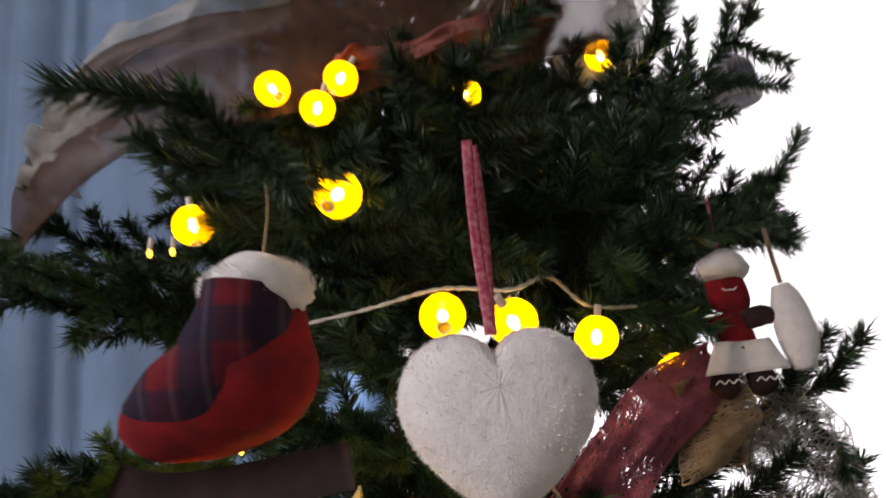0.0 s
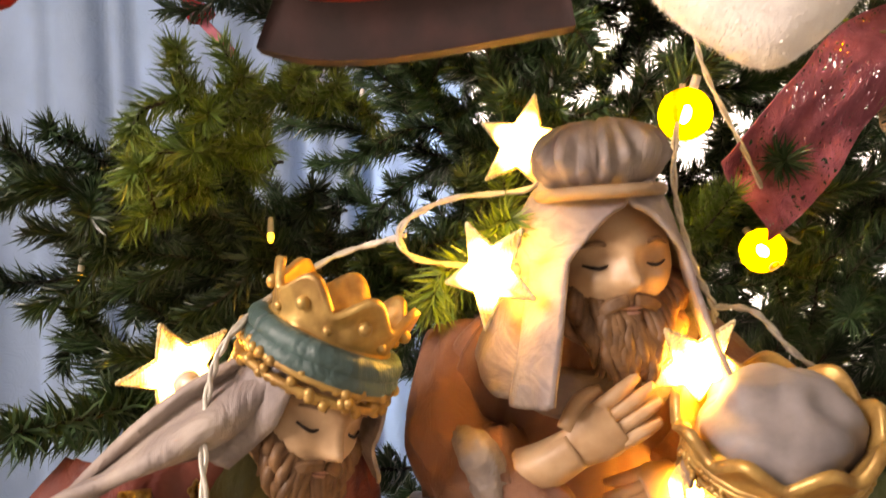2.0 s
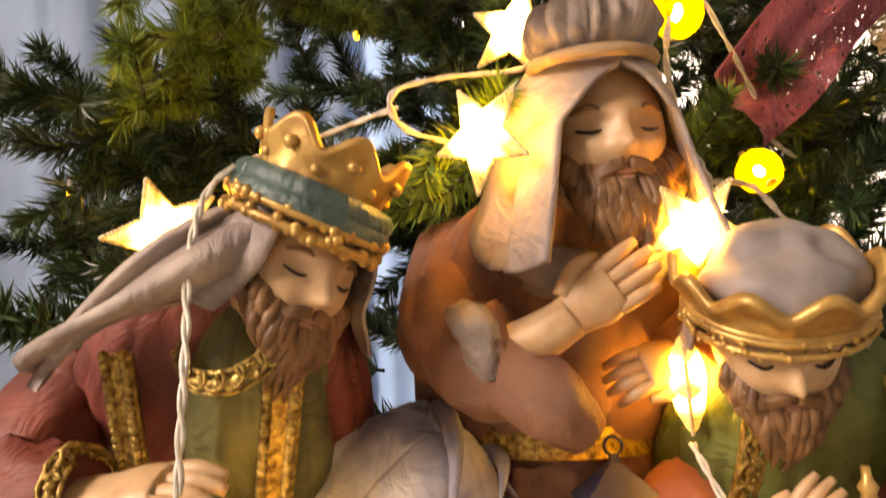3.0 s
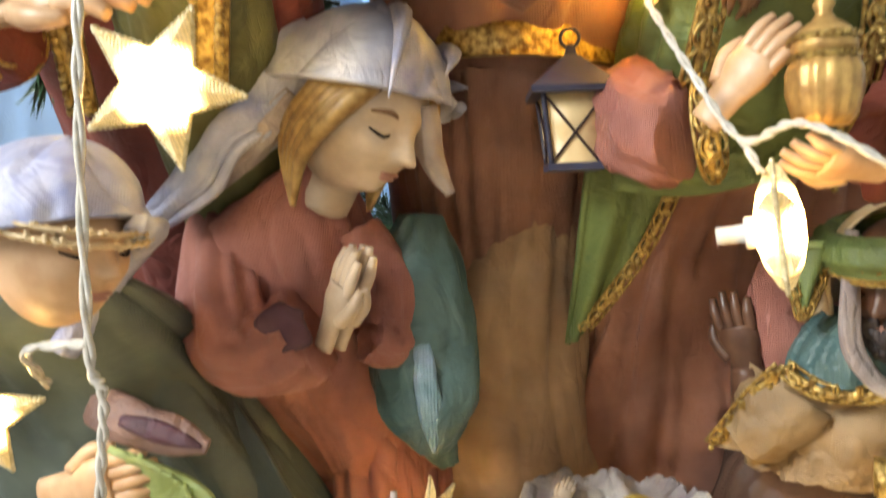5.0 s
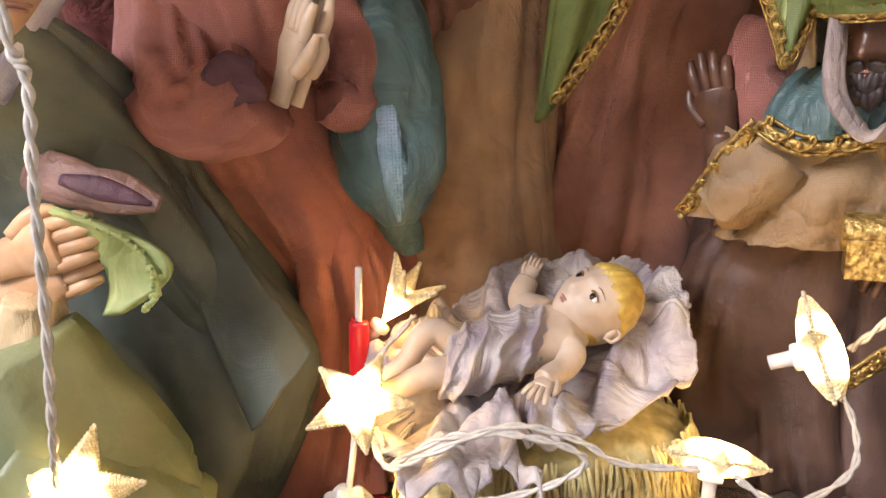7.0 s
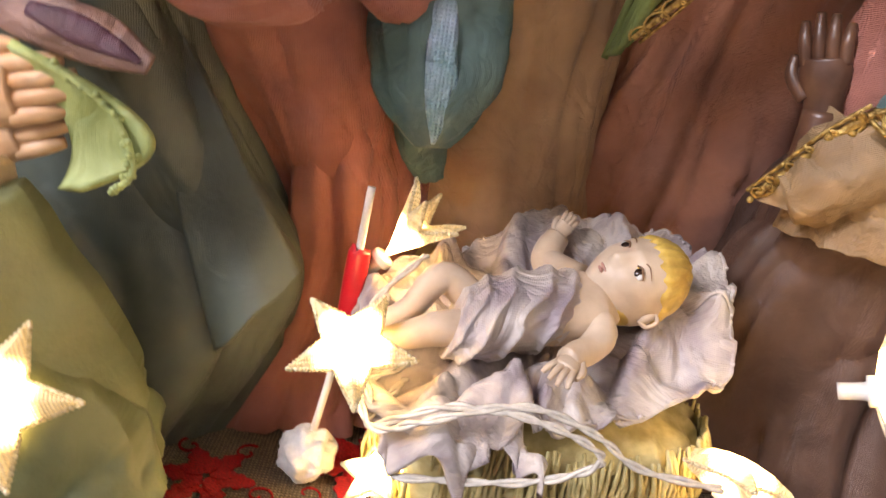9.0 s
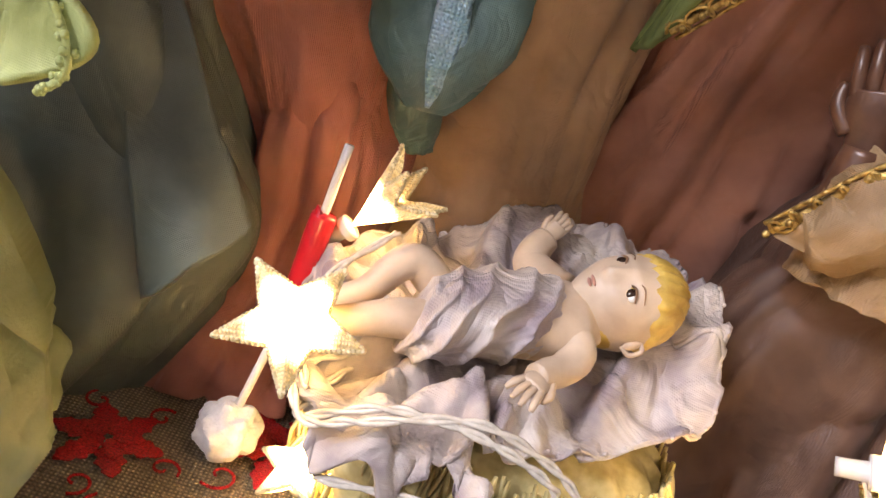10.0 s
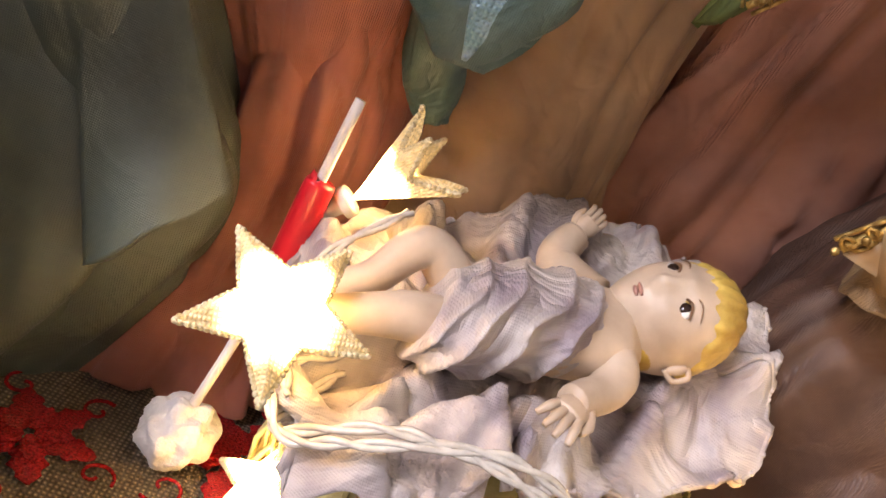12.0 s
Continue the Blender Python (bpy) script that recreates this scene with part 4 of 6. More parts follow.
def figure_king_dark():
    sc = Sculpt()
    sc.loft([(0.27, 0.68, 0.0, 0.13, 0.085), (0.265, 0.69, 0.07, 0.115, 0.08), (0.262, 0.685, 0.14, 0.095, 0.075), (0.26, 0.66, 0.21, 0.08, 0.07), (0.255, 0.625, 0.26, 0.065, 0.055), (0.245, 0.6, 0.285, 0.03, 0.03)], UMBER, fold=0.28, seed=41)
    # ochre cape with gold edge, teal collar
    sc.loft([(0.235, 0.615, 0.185, 0.075, 0.05), (0.24, 0.61, 0.22, 0.078, 0.055), (0.245, 0.605, 0.255, 0.065, 0.05), (0.245, 0.595, 0.28, 0.035, 0.035)], CAPE, fold=0.16, seed=43)
    sc.sheet(lambda u, v: V(0.14 + 0.1 * u + 0.028 * v * (1 - u), 0.603 - 0.035 * v - 0.02 * u, 0.203 + 0.052 * v - 0.012 * u * (1 - v)), CAPE, 16, 14, 0.006)
    sc.tube([(0.18, 0.59, 0.24, 0.026), (0.165, 0.592, 0.218, 0.022), (0.15, 0.596, 0.207, 0.014)], CAPE, n=18, fold=0.2)
    sc.braid([(0.137, 0.601, 0.204), (0.145, 0.592, 0.22), (0.154, 0.58, 0.24), (0.166, 0.568, 0.258)], 0.0042)
    sc.braid([(0.166, 0.567, 0.258), (0.18, 0.555, 0.248), (0.198, 0.547, 0.247), (0.215, 0.54, 0.25)], 0.0042)
    sc.loft([(0.2, 0.575, 0.25, 0.03, 0.03), (0.207, 0.575, 0.27, 0.03, 0.03), (0.213, 0.575, 0.288, 0.02, 0.02)], TEAL, fold=0.1)
    sc.tube([(0.185, 0.6, 0.25, 0.016), (0.175, 0.6, 0.285, 0.016), (0.178, 0.595, 0.315, 0.012)], RUST, n=16, fold=0.2)
    palm(sc, (0.157, 0.598, 0.252), (-0.25, 0.05, 0.97), (-0.6, -0.75, 0.1), 0.05, DARKSKIN, 0.15)
    sc.tube([(0.158, 0.597, 0.225, 0.011), (0.157, 0.598, 0.252, 0.0095)], DARKSKIN, n=12)
    c, mm, r = (0.226, 0.557, 0.306), axes((-0.72, -0.62, -0.25), (-0.1, -0.1, 1)), 0.034
    at = head_shape(sc, c, mm, r, DARKSKIN)
    beard(sc, at, r, BLACKBEARD, 0.5, wild=0.1)
    veil(sc, c, mm, r, VEIL2, 0.03, 1.4, 0.85, -0.7, 10.0)
    sc.tube([(*p, 0.01) for p in ring_of(V(*c) + mm @ V(0, 0, 0.024), mm, 0.032, 0.034)], GRASS, n=12, steps=60, fold=0.25)
    sc.braid(ring_of(V(*c) + mm @ V(0, 0, 0.016), mm, 0.038, 0.041), 0.003)
    # green scarf point with gold edge, ivory cloth beside the beard
    def scarf(u, v):
        p = V(0.155, 0.556, 0.33).lerp(V(0.192, 0.556, 0.33), u)
        return p.lerp(V(0.17, 0.554, 0.289), v ** 1.1) + V(0, -0.005 * math.sin(math.pi * u) * (1 - v) - 0.002 * math.sin(11 * u + 3 * v), 0)
    sc.sheet(scarf, LIME, 24, 16, 0.003)
    sc.sheet(lambda u, v: scarf(0.35 + 0.55 * u, 0.1 + 0.75 * v) + V(0, -0.003, 0), GRASS, 16, 12, 0.002)
    sc.braid([tuple(scarf(0.0, q / 5) + V(0, -0.002, 0)) for q in range(6)] + [tuple(scarf(1.0, 1 - q / 5) + V(0, -0.002, 0)) for q in range(1, 6)], 0.0024)
    sc.tube([(0.195, 0.55, 0.335, 0.004), (0.189, 0.54, 0.305, 0.005), (0.189, 0.537, 0.275, 0.006), (0.203, 0.534, 0.254, 0.005), (0.22, 0.533, 0.256, 0.007)], VEIL, n=18, steps=30, flat=0.5, side=(1, 0.2, 0), fold=0.2)
    palm(sc, (0.262, 0.575, 0.185), (-0.75, -0.45, -0.3), (0, -0.3, 1), 0.05, DARKSKIN, 0.5)
    sc.tube([(0.31, 0.6, 0.22, 0.026), (0.285, 0.585, 0.195, 0.024)], CAPE, n=16, fold=0.2)
    sc.braid([(0.23, 0.575, 0.1), (0.25, 0.568, 0.12), (0.27, 0.566, 0.13)], 0.005)
    return thing("kneeling_dark_king_statue", sc, "painted dark kneeling king statue, ochre cape with gold braid, brown robe", "statue", FIG)


def figure_green():
    sc = Sculpt()
    sc.loft([(-0.25, 0.65, 0.0, 0.11, 0.09), (-0.225, 0.655, 0.06, 0.115, 0.085), (-0.225, 0.66, 0.115, 0.125, 0.075), (-0.245, 0.65, 0.18, 0.112, 0.07), (-0.255, 0.615, 0.25, 0.098, 0.062), (-0.25, 0.56, 0.3, 0.075, 0.05), (-0.215, 0.52, 0.325, 0.025, 0.03)], GREEN, fold=0.15, k=2.0, seed=51)
    # point of the mantle lying forward
    sc.loft([(-0.165, 0.625, 0.02, 0.03, 0.02), (-0.155, 0.622, 0.07, 0.045, 0.028), (-0.14, 0.625, 0.115, 0.044, 0.026), (-0.165, 0.62, 0.16, 0.038, 0.03), (-0.19, 0.605, 0.22, 0.032, 0.032), (-0.205, 0.58, 0.28, 0.028, 0.03)], GREEN, fold=0.1, k=1.3, seed=59)
    # flat corner of the mantle over the folds
    def corner(u, v):
        right = V(*spline([(-0.165, 0.607, 0.24), (-0.132, 0.6, 0.19), (-0.092, 0.59, 0.128)], v))
        left = V(*spline([(-0.172, 0.604, 0.235), (-0.154, 0.592, 0.145), (-0.131, 0.585, 0.079)], v))
        p = left.lerp(right, u)
        return p + V(0, -0.007 * math.sin(math.pi * u) * v - 0.002 * math.sin(6 * v + 4 * u), 0.003 * noise.noise(V(u * 3, v * 4, 1)))
    sc.sheet(corner, GREEN, 20, 40, 0.004)
    # lobes of the robe resting on the burlap, their green lightened as star-lit
    sc.tube([(-0.24, 0.52, 0.16, 0.04), (-0.215, 0.53, 0.09, 0.05), (-0.185, 0.545, 0.045, 0.042), (-0.165, 0.56, 0.03, 0.028)], LITGREEN, n=26, fold=0.2, seed=53)
    sc.tube([(-0.24, 0.5, 0.1, 0.04), (-0.195, 0.508, 0.06, 0.047), (-0.165, 0.512, 0.036, 0.036), (-0.142, 0.515, 0.024, 0.02)], LITGREEN, n=26, fold=0.25, seed=55)
    # cuffs with lime lining, joined palms
    sc.tube([(-0.225, 0.555, 0.25, 0.012), (-0.2, 0.54, 0.244, 0.012), (-0.17, 0.53, 0.238, 0.01), (-0.15, 0.528, 0.232, 0.004)], MAUVE, n=18, flat=0.4, side=(0, 0.5, 1), fold=0.15)
    sc.tube([(-0.2, 0.534, 0.246, 0.003), (-0.18, 0.528, 0.242, 0.006), (-0.163, 0.5255, 0.237, 0.004), (-0.153, 0.5255, 0.233, 0.001)], PURPLE, n=12, flat=0.4, side=(0, 0.5, 1))
    sc.sheet(lambda u, v: V(-0.205 + 0.05 * math.sin(math.pi * u * 0.9) * (0.3 + 0.7 * v) + 0.012 * u, 0.535 - 0.006 * v, 0.228 - 0.055 * u + 0.004 * v), LIME, 16, 10, 0.004)
    sc.braid([(-0.19, 0.53, 0.226), (-0.165, 0.526, 0.212), (-0.155, 0.526, 0.19), (-0.165, 0.528, 0.177)], 0.0025, LIME)
    palm(sc, (-0.236, 0.54, 0.205), (0.95, -0.15, 0.25), (0.2, -1, 0.1), 0.06, SKIN, 0.12, 0.0)
    palm(sc, (-0.236, 0.546, 0.185), (0.9, -0.15, 0.35), (0.2, -1, 0.1), 0.056, SKIN, 0.12, 0.0)
    sc.tube([(-0.25, 0.55, 0.09, 0.014), (-0.232, 0.54, 0.14, 0.017), (-0.225, 0.535, 0.185, 0.014)], VEIL2, n=14, fold=0.2)
    c, mm, r = (-0.196, 0.478, 0.345), axes((0.88, -0.4, -0.25), (0.2, -0.05, 1)), 0.036
    at = head_shape(sc, c, mm, r, SKIN)
    hood(sc, at, r, BLUEVEIL, 12.0, 2.1, 1.0)
    for dz in (0.009, 0.014):
        sc.braid(ring_of(V(*c) + mm @ V(0, -0.002, dz), mm, 0.0375, 0.0435), 0.0022, VEIL2)
    sc.tube([(*at(-0.2, 1.1, 0.5), 0.006), (*at(-0.85, 0.75, 0.3), 0.008), (*at(-1.15, 0.1, -0.1), 0.011), (*at(-1.1, -0.5, -1.0), 0.014), (*at(-0.8, -0.6, -1.8), 0.012)], BLUEVEIL, n=20, steps=40, flat=0.6, fold=0.2, seed=3)
    return thing("kneeling_green_statue", sc, "painted kneeling statue in dark green mantle with blue-white head cloth", "statue", FIG)


figure_joseph(); figure_king_left(); figure_mary(); figure_king_right(); figure_king_dark(); figure_green()


# ---- the gifts the kings hold, lantern ----
def jar():
    m = pose(0.139, 0.46, 0.383) @ Matrix.Scale(0.74, 4)
    ob = base("gold_jar", m, "small gold incense jar with domed lid", "jar")
    prof = [(0.012, 0), (0.016, 0.006), (0.019, 0.018), (0.019, 0.03), (0.016, 0.038)]
    sc = Sculpt()
    rows = [[(r * (1 + 0.05 * (math.cos(14 * a) > 0)) * math.cos(a), r * (1 + 0.05 * (math.cos(14 * a) > 0)) * math.sin(a), z) for a in [2 * math.pi * j / 56 for j in range(56)]] for r, z in prof]
    sc.grid(rows, CROWN)
    part("bowl", sc, ob)
    sc = Sculpt()
    rows = [[(r * math.cos(a), r * math.sin(a), z) for a in [2 * math.pi * j / 32 for j in range(32)]] for r, z in [(0.017, 0.038), (0.017, 0.046), (0.013, 0.053), (0.006, 0.058), (0.004, 0.062), (0.006, 0.066), (0.003, 0.071), (0.0025, 0.078)]]
    sc.grid(rows, CROWN)
    part("lid", sc, ob)
    for z in (0.037, 0.047):
        sc = Sculpt()
        sc.braid(ring_of((0, 0, z), Matrix.Identity(3), 0.0175, 0.0175), 0.0015, GOLD, 0.005)
        part("beaded_rim", sc, ob, "gold beaded rim")


def gift_box():
    ob = base("gold_gift_box", pose(0.226, 0.553, 0.186, 0, 0, -25), "small gold embossed gift box", "box")
    sc = Sculpt()
    box(sc, (-0.014, -0.012, -0.012), (0.014, 0.012, 0.01), GOLD)
    part("body", sc, ob, smooth=False)
    sc = Sculpt()
    sc.tube([(-0.016, 0, 0.012, 0.011), (0.016, 0, 0.012, 0.011)], GOLD, n=16, side=(0, 1, 0))
    part("domed_lid", sc, ob)


def lantern():
    ob = base("toy_lantern", pose(0.049, 0.553, 0.372), "small navy lantern with cream panes and crossed bars", "lantern")
    w0, w1, h = 0.0125, 0.0165, 0.04
    def quad_ring(w, z):
        return [(-w, -w, z), (w, -w, z), (w, w, z), (-w, w, z)]
    sc = Sculpt()
    sc.grid([quad_ring(w0 + 0.002, 0), quad_ring(w0 + 0.002, 0.004)], NAVY)
    part("base_plate", sc, ob, smooth=False)
    sc = Sculpt()
    sc.grid([quad_ring(w1 + 0.006, h), quad_ring(w1 + 0.0065, h + 0.003), quad_ring(0.003, h + 0.022), quad_ring(0.002, h + 0.027)], NAVY)
    part("roof", sc, ob, smooth=False)
    for sx in (-1, 1):
        for sy in (-1, 1):
            sc = Sculpt()
            sc.tube([(sx * w0, sy * w0, 0.003, 0.0015), (sx * w1, sy * w1, h, 0.0015)], NAVY, n=6)
            part("corner_post", sc, ob)
    for k in range(4):
        rot = pose(0, 0, 0, 0, 0, 90 * k)
        sc = Sculpt()
        sc.sheet(lambda u, v: rot @ V((2 * u - 1) * (w0 + (w1 - w0) * v), -(w0 + (w1 - w0) * v) * 0.93, 0.004 + (h - 0.004) * v), CREAM, 2, 2, 0.001)
        pane = part("pane", sc, ob, "cream pane")
        for s in (-1, 1):
            sc = Sculpt()
            sc.tube([(*(rot @ V(-s * w0, -w0 * 1.0, 0.004)), 0.0008), (*(rot @ V(s * w1, -w1 * 1.0, h)), 0.0008)], DARKWOOD, n=6)
            part("crossed_bar", sc, pane, "dark crossed bar")
    sc = Sculpt()
    sc.tube([(*p, 0.001) for p in ring_of((0, 0, h + 0.031), axes((0, 0, 1), (0, 1, 0)), 0.005, 0.005)], NAVY, n=6, steps=30)
    part("ring", sc, ob)


jar(); gift_box(); lantern()


# ---- manger and child ----
def manger():
    ob = base("manger", pose(0, 0, 0), "resin manger of painted hay under a lilac-white sheet", "manger")
    sc = Sculpt()
    sc.loft([(0.05, 0.585, 0.0, 0.075, 0.055), (0.05, 0.585, 0.03, 0.082, 0.06), (0.048, 0.59, 0.055, 0.092, 0.062), (0.048, 0.595, 0.074, 0.088, 0.055), (0.048, 0.6, 0.088, 0.06, 0.035)], HAY, fold=0.12, k=4, seed=61, n=90)
    body = part("hay_bed", sc, ob)
    rnd = random.Random(8)
    sc = Sculpt()
    for i in range(900):
        a = rnd.uniform(-1.7, 0.9) if rnd.random() < 0.75 else rnd.uniform(0.9, 4.6)
        x, y = 0.05 + 0.09 * math.cos(a), 0.588 + 0.058 * math.sin(a)
        z = rnd.uniform(0.035, 0.082)
        ln = rnd.uniform(0.02, 0.045)
        dx = rnd.uniform(-0.008, 0.008)
        sc.tube([(x, y, z, 0.001), (x + dx * 0.4 + 0.004 * math.cos(a), y + 0.005 * math.sin(a), z - ln * 0.5, 0.0014), (x + dx * 0.7, y, max(0.004, z - ln), 0.0006)], HAY, n=5, steps=4)
    tagged(part("hay_straw", sc, body), kind="stuff")
    # sheet: a shallow bed with a raised hood behind the head and a hem over the hay
    rim = [(0.137, 0.585, 0.135), (0.143, 0.622, 0.15), (0.13, 0.655, 0.16), (0.1, 0.655, 0.153), (0.078, 0.66, 0.162), (0.05, 0.668, 0.158), (0.015, 0.66, 0.138), (-0.018, 0.645, 0.13), (-0.048, 0.625, 0.12),
           (-0.062, 0.585, 0.11), (-0.062, 0.548, 0.1), (-0.046, 0.528, 0.085), (-0.014, 0.528, 0.082), (0.014, 0.518, 0.082), (0.05, 0.53, 0.086), (0.095, 0.545, 0.096), (0.132, 0.558, 0.112)]
    rim = rim + rim[:1]
    # single folds pressed into the sheet: two ends, width, height
    FOLDS = (((0.077, 0.549), (0.108, 0.592), 0.009, 0.012), ((0.131, 0.583), (0.104, 0.604), 0.009, 0.011), ((0.04, 0.518), (0.038, 0.54), 0.006, 0.012), ((0.018, 0.54), (0.027, 0.515), 0.008, 0.01),
             ((-0.025, 0.515), (-0.008, 0.54), 0.008, 0.012), ((-0.008, 0.528), (0.015, 0.533), 0.007, 0.009), ((0.05, 0.533), (0.066, 0.556), 0.007, 0.01), ((0.1, 0.62), (0.085, 0.655), 0.009, 0.012),
             ((0.06, 0.62), (0.062, 0.66), 0.008, 0.013), ((0.02, 0.61), (0.028, 0.66), 0.009, 0.014), ((-0.01, 0.6), (-0.015, 0.645), 0.009, 0.014), ((-0.04, 0.57), (-0.055, 0.6), 0.008, 0.012), ((0.118, 0.61), (0.14, 0.63), 0.008, 0.01))
    def fn(u, v):
        a = u * 2 * math.pi
        ca, sa = math.cos(a), math.sin(a)
        e = V(*spline(rim, u))
        c = V(0.042, 0.585, 0.112)
        ruffle = 0.0035 * noise.noise(V(ca * 5, sa * 5, 2)) + 0.0025 * noise.noise(V(ca * 13, sa * 13, 5)) + 0.0006 * math.sin(57 * a)
        p = c + (e - c) * (v * (1 + 7 * ruffle * v * v))
        rise = v ** 1.6 if e.z > c.z else v ** 2.2
        p.z = c.z + (e.z - c.z) * rise + ruffle * v ** 3
        fold = 0.6 - 2.2 * abs(noise.noise(V(ca * 2.6 + v * 0.9, sa * 2.6, v * 0.8 + 7)))
        small = 0.5 - 2 * abs(noise.noise(V(p.x * 38 + 3, p.y * 38, 4)))
        crisp = max(0, 0.8 - 5 * abs(noise.noise(V(p.x * 16 + 2, p.y * 22, 8))))
        p.z += (0.011 * fold + 0.003 * small + 0.009 * crisp) * min(1, v * 1.6)
        for (x0, y0), (x1, y1), wide, high in FOLDS:
            # steep on one side, sloping off on the other
            ln = math.hypot(x1 - x0, y1 - y0)
            ax, ay = (x1 - x0) / ln, (y1 - y0) / ln
            along = ((p.x - x0) * ax + (p.y - y0) * ay) / ln
            across = (p.x - x0) * ay - (p.y - y0) * ax + 0.004 * math.sin(3 * along)
            end = max(0.0, 1 - max(0.0, abs(along - 0.5) - 0.4) * 5)
            p.z += high * end * math.exp(-(across / (wide if across > 0 else wide * 0.35)) ** 2)
        return p
    sc = Sculpt()
    sc.sheet(fn, LILAC, 300, 70, 0.003)
    sheet = part("sheet", sc, ob, "lilac-white draped sheet")
    # ruffled folds tucked along the near side and behind the raised palm
    for k, (p0, p1, p2, wd) in enumerate((((-0.052, 0.54, 0.1), (-0.02, 0.526, 0.098), (0.012, 0.525, 0.092), 0.02), ((0.012, 0.53, 0.1), (0.03, 0.524, 0.094), (0.036, 0.514, 0.078), 0.014),
                                          ((-0.04, 0.528, 0.09), (-0.02, 0.518, 0.086), (0.004, 0.516, 0.08), 0.016), ((0.05, 0.645, 0.15), (0.066, 0.642, 0.166), (0.088, 0.645, 0.155), 0.018))):
        tuck = Sculpt()
        def tf(u, v, p0=p0, p1=p1, p2=p2, wd=wd, k=k):
            p = V(*p0).lerp(V(*p1), u).lerp(V(*p1).lerp(V(*p2), u), u)
            g = noise.noise(V(u * 3.5, v * 1.5, k + 0.5))
            return p + V(0.004 * g, -wd * 0.7 * (v - 0.2), -wd * 0.8 * v * v + 0.006 * math.sin(7 * u + 2 * k) * v + 0.01 * g)
        tuck.sheet(tf, LILAC, 26, 14, 0.003)
        part("sheet_tuck", tuck, sheet)
    sc = Sculpt()
    hem = [tuple(fn(i / 90, 0.985) + V(0, 0, 0.001)) for i in range(91)]
    sc.braid(hem, 0.0018, LILAC, 0.004)
    part("lace_hem", sc, sheet, "stitched lace hem")
    return ob


def infant():
    sc = Sculpt()
    c, mm, r = (0.081, 0.585, 0.1515), axes((-0.5, -0.52, 0.68), (0.84, -0.02, 0.5)), 0.0265
    at = head_shape(sc, c, mm, r, BABY, child=True)
    # combed hair: a grooved cap over the crown and the back
    rows = []
    for i in range(61):
        ph = math.pi * (i / 60 - 0.5) * 0.998
        row = []
        for j in range(110):
            th = 2 * math.pi * j / 110
            d = V(math.cos(ph) * math.cos(th), math.cos(ph) * math.sin(th), math.sin(ph))
            edge = d.z - 0.42 * d.y - 0.24 + 0.05 * math.sin(d.x * 26) + 0.06 * noise.noise(d * 5)
            cover = min(1, max(0, edge / 0.09 + 0.5))
            sweep = d.x * 30 + 5 * d.y + 2.5 * noise.noise(d * 3)
            g = 0.96 + cover * (0.09 + 0.016 * math.sin(sweep) + 0.01 * math.sin(sweep * 2.3))
            row.append(tuple(at(d.x * 0.8 * g, d.y * 0.95 * g, d.z * 1.08 * g)))
        rows.append(row)
    sc.grid(rows, HAIR, cap=False)
    for s in (-1, 1):
        sc.tube([(*p, r * 0.045) for p in [at(s * 0.8, -0.05, 0.12), at(s * 0.93, -0.12, 0.1), at(s * 0.93, -0.14, -0.12), at(s * 0.8, -0.02, -0.2)]], BABY, n=7)
        sc.blob(at(s * 0.82, -0.04, -0.03), (r * 0.08, r * 0.1, r * 0.16), BABY, mm)
    # trunk
    sc.tube([(0.072, 0.583, 0.139, 0.013), (0.06, 0.581, 0.137, 0.0225), (0.046, 0.576, 0.136, 0.024), (0.03, 0.57, 0.134, 0.022), (0.014, 0.564, 0.132, 0.016)], BABY, n=24, flat=0.75, side=(0, 1, 0))
    # cloth wound round the hips with slanting pleats
    rows = []
    for i in range(61):
        t = i / 60
        o = spline([(0.047, 0.577, 0.1365, 0.0245), (0.034, 0.571, 0.136, 0.027), (0.016, 0.564, 0.1345, 0.028), (0.0, 0.558, 0.131, 0.027), (-0.012, 0.556, 0.128, 0.023)], t)
        row = []
        for j in range(90):
            b = 2 * math.pi * j / 90
            w = 4.6 * t + 0.5 * math.sin(b + 0.6) + 0.5 * noise.noise(V(math.cos(b) * 1.5, math.sin(b) * 1.5, t * 2))
            pleat = (1 - abs(math.sin(math.pi * w))) ** 1.5 * min(1, 9 * t * (1 - t))
            g = 0.95 + 0.17 * pleat + 0.03 * noise.noise(V(math.cos(b) * 5, math.sin(b) * 5, t * 9))
            row.append((o[0] + 0.004 * math.sin(b), o[1] + o[3] * g * math.cos(b), o[2] + 0.74 * o[3] * g * math.sin(b)))
        rows.append(row)
    sc.grid(rows, LILAC)
    # raised arm with a fist, near arm with an open palm
    sc.tube([(0.056, 0.598, 0.143, 0.01), (0.042, 0.613, 0.145, 0.0095), (0.041, 0.62, 0.151, 0.0085), (0.046, 0.626, 0.158, 0.007)], BABY, n=14)
    palm(sc, (0.045, 0.626, 0.157), (0.45, 0.1, 0.88), (-0.2, -1, 0.3), 0.021, BABY, 0.9)
    sc.tube([(0.058, 0.566, 0.136, 0.0105), (0.061, 0.555, 0.133, 0.0085), (0.055, 0.546, 0.129, 0.0072), (0.047, 0.539, 0.128, 0.0068), (0.042, 0.534, 0.1275, 0.006)], BABY, n=14)
    palm(sc, (0.047, 0.538, 0.128), (-0.45, -0.65, -0.1), (-0.2, -0.55, 0.85), 0.025, BABY, 0.3, 0.3)
    # legs: far one bent, near one straight
    sc.tube([(0.0, 0.574, 0.132, 0.009), (-0.014, 0.574, 0.143, 0.0085), (-0.023, 0.57, 0.142, 0.0078), (-0.033, 0.561, 0.13, 0.0064), (-0.046, 0.556, 0.122, 0.006)], BABY, n=18)
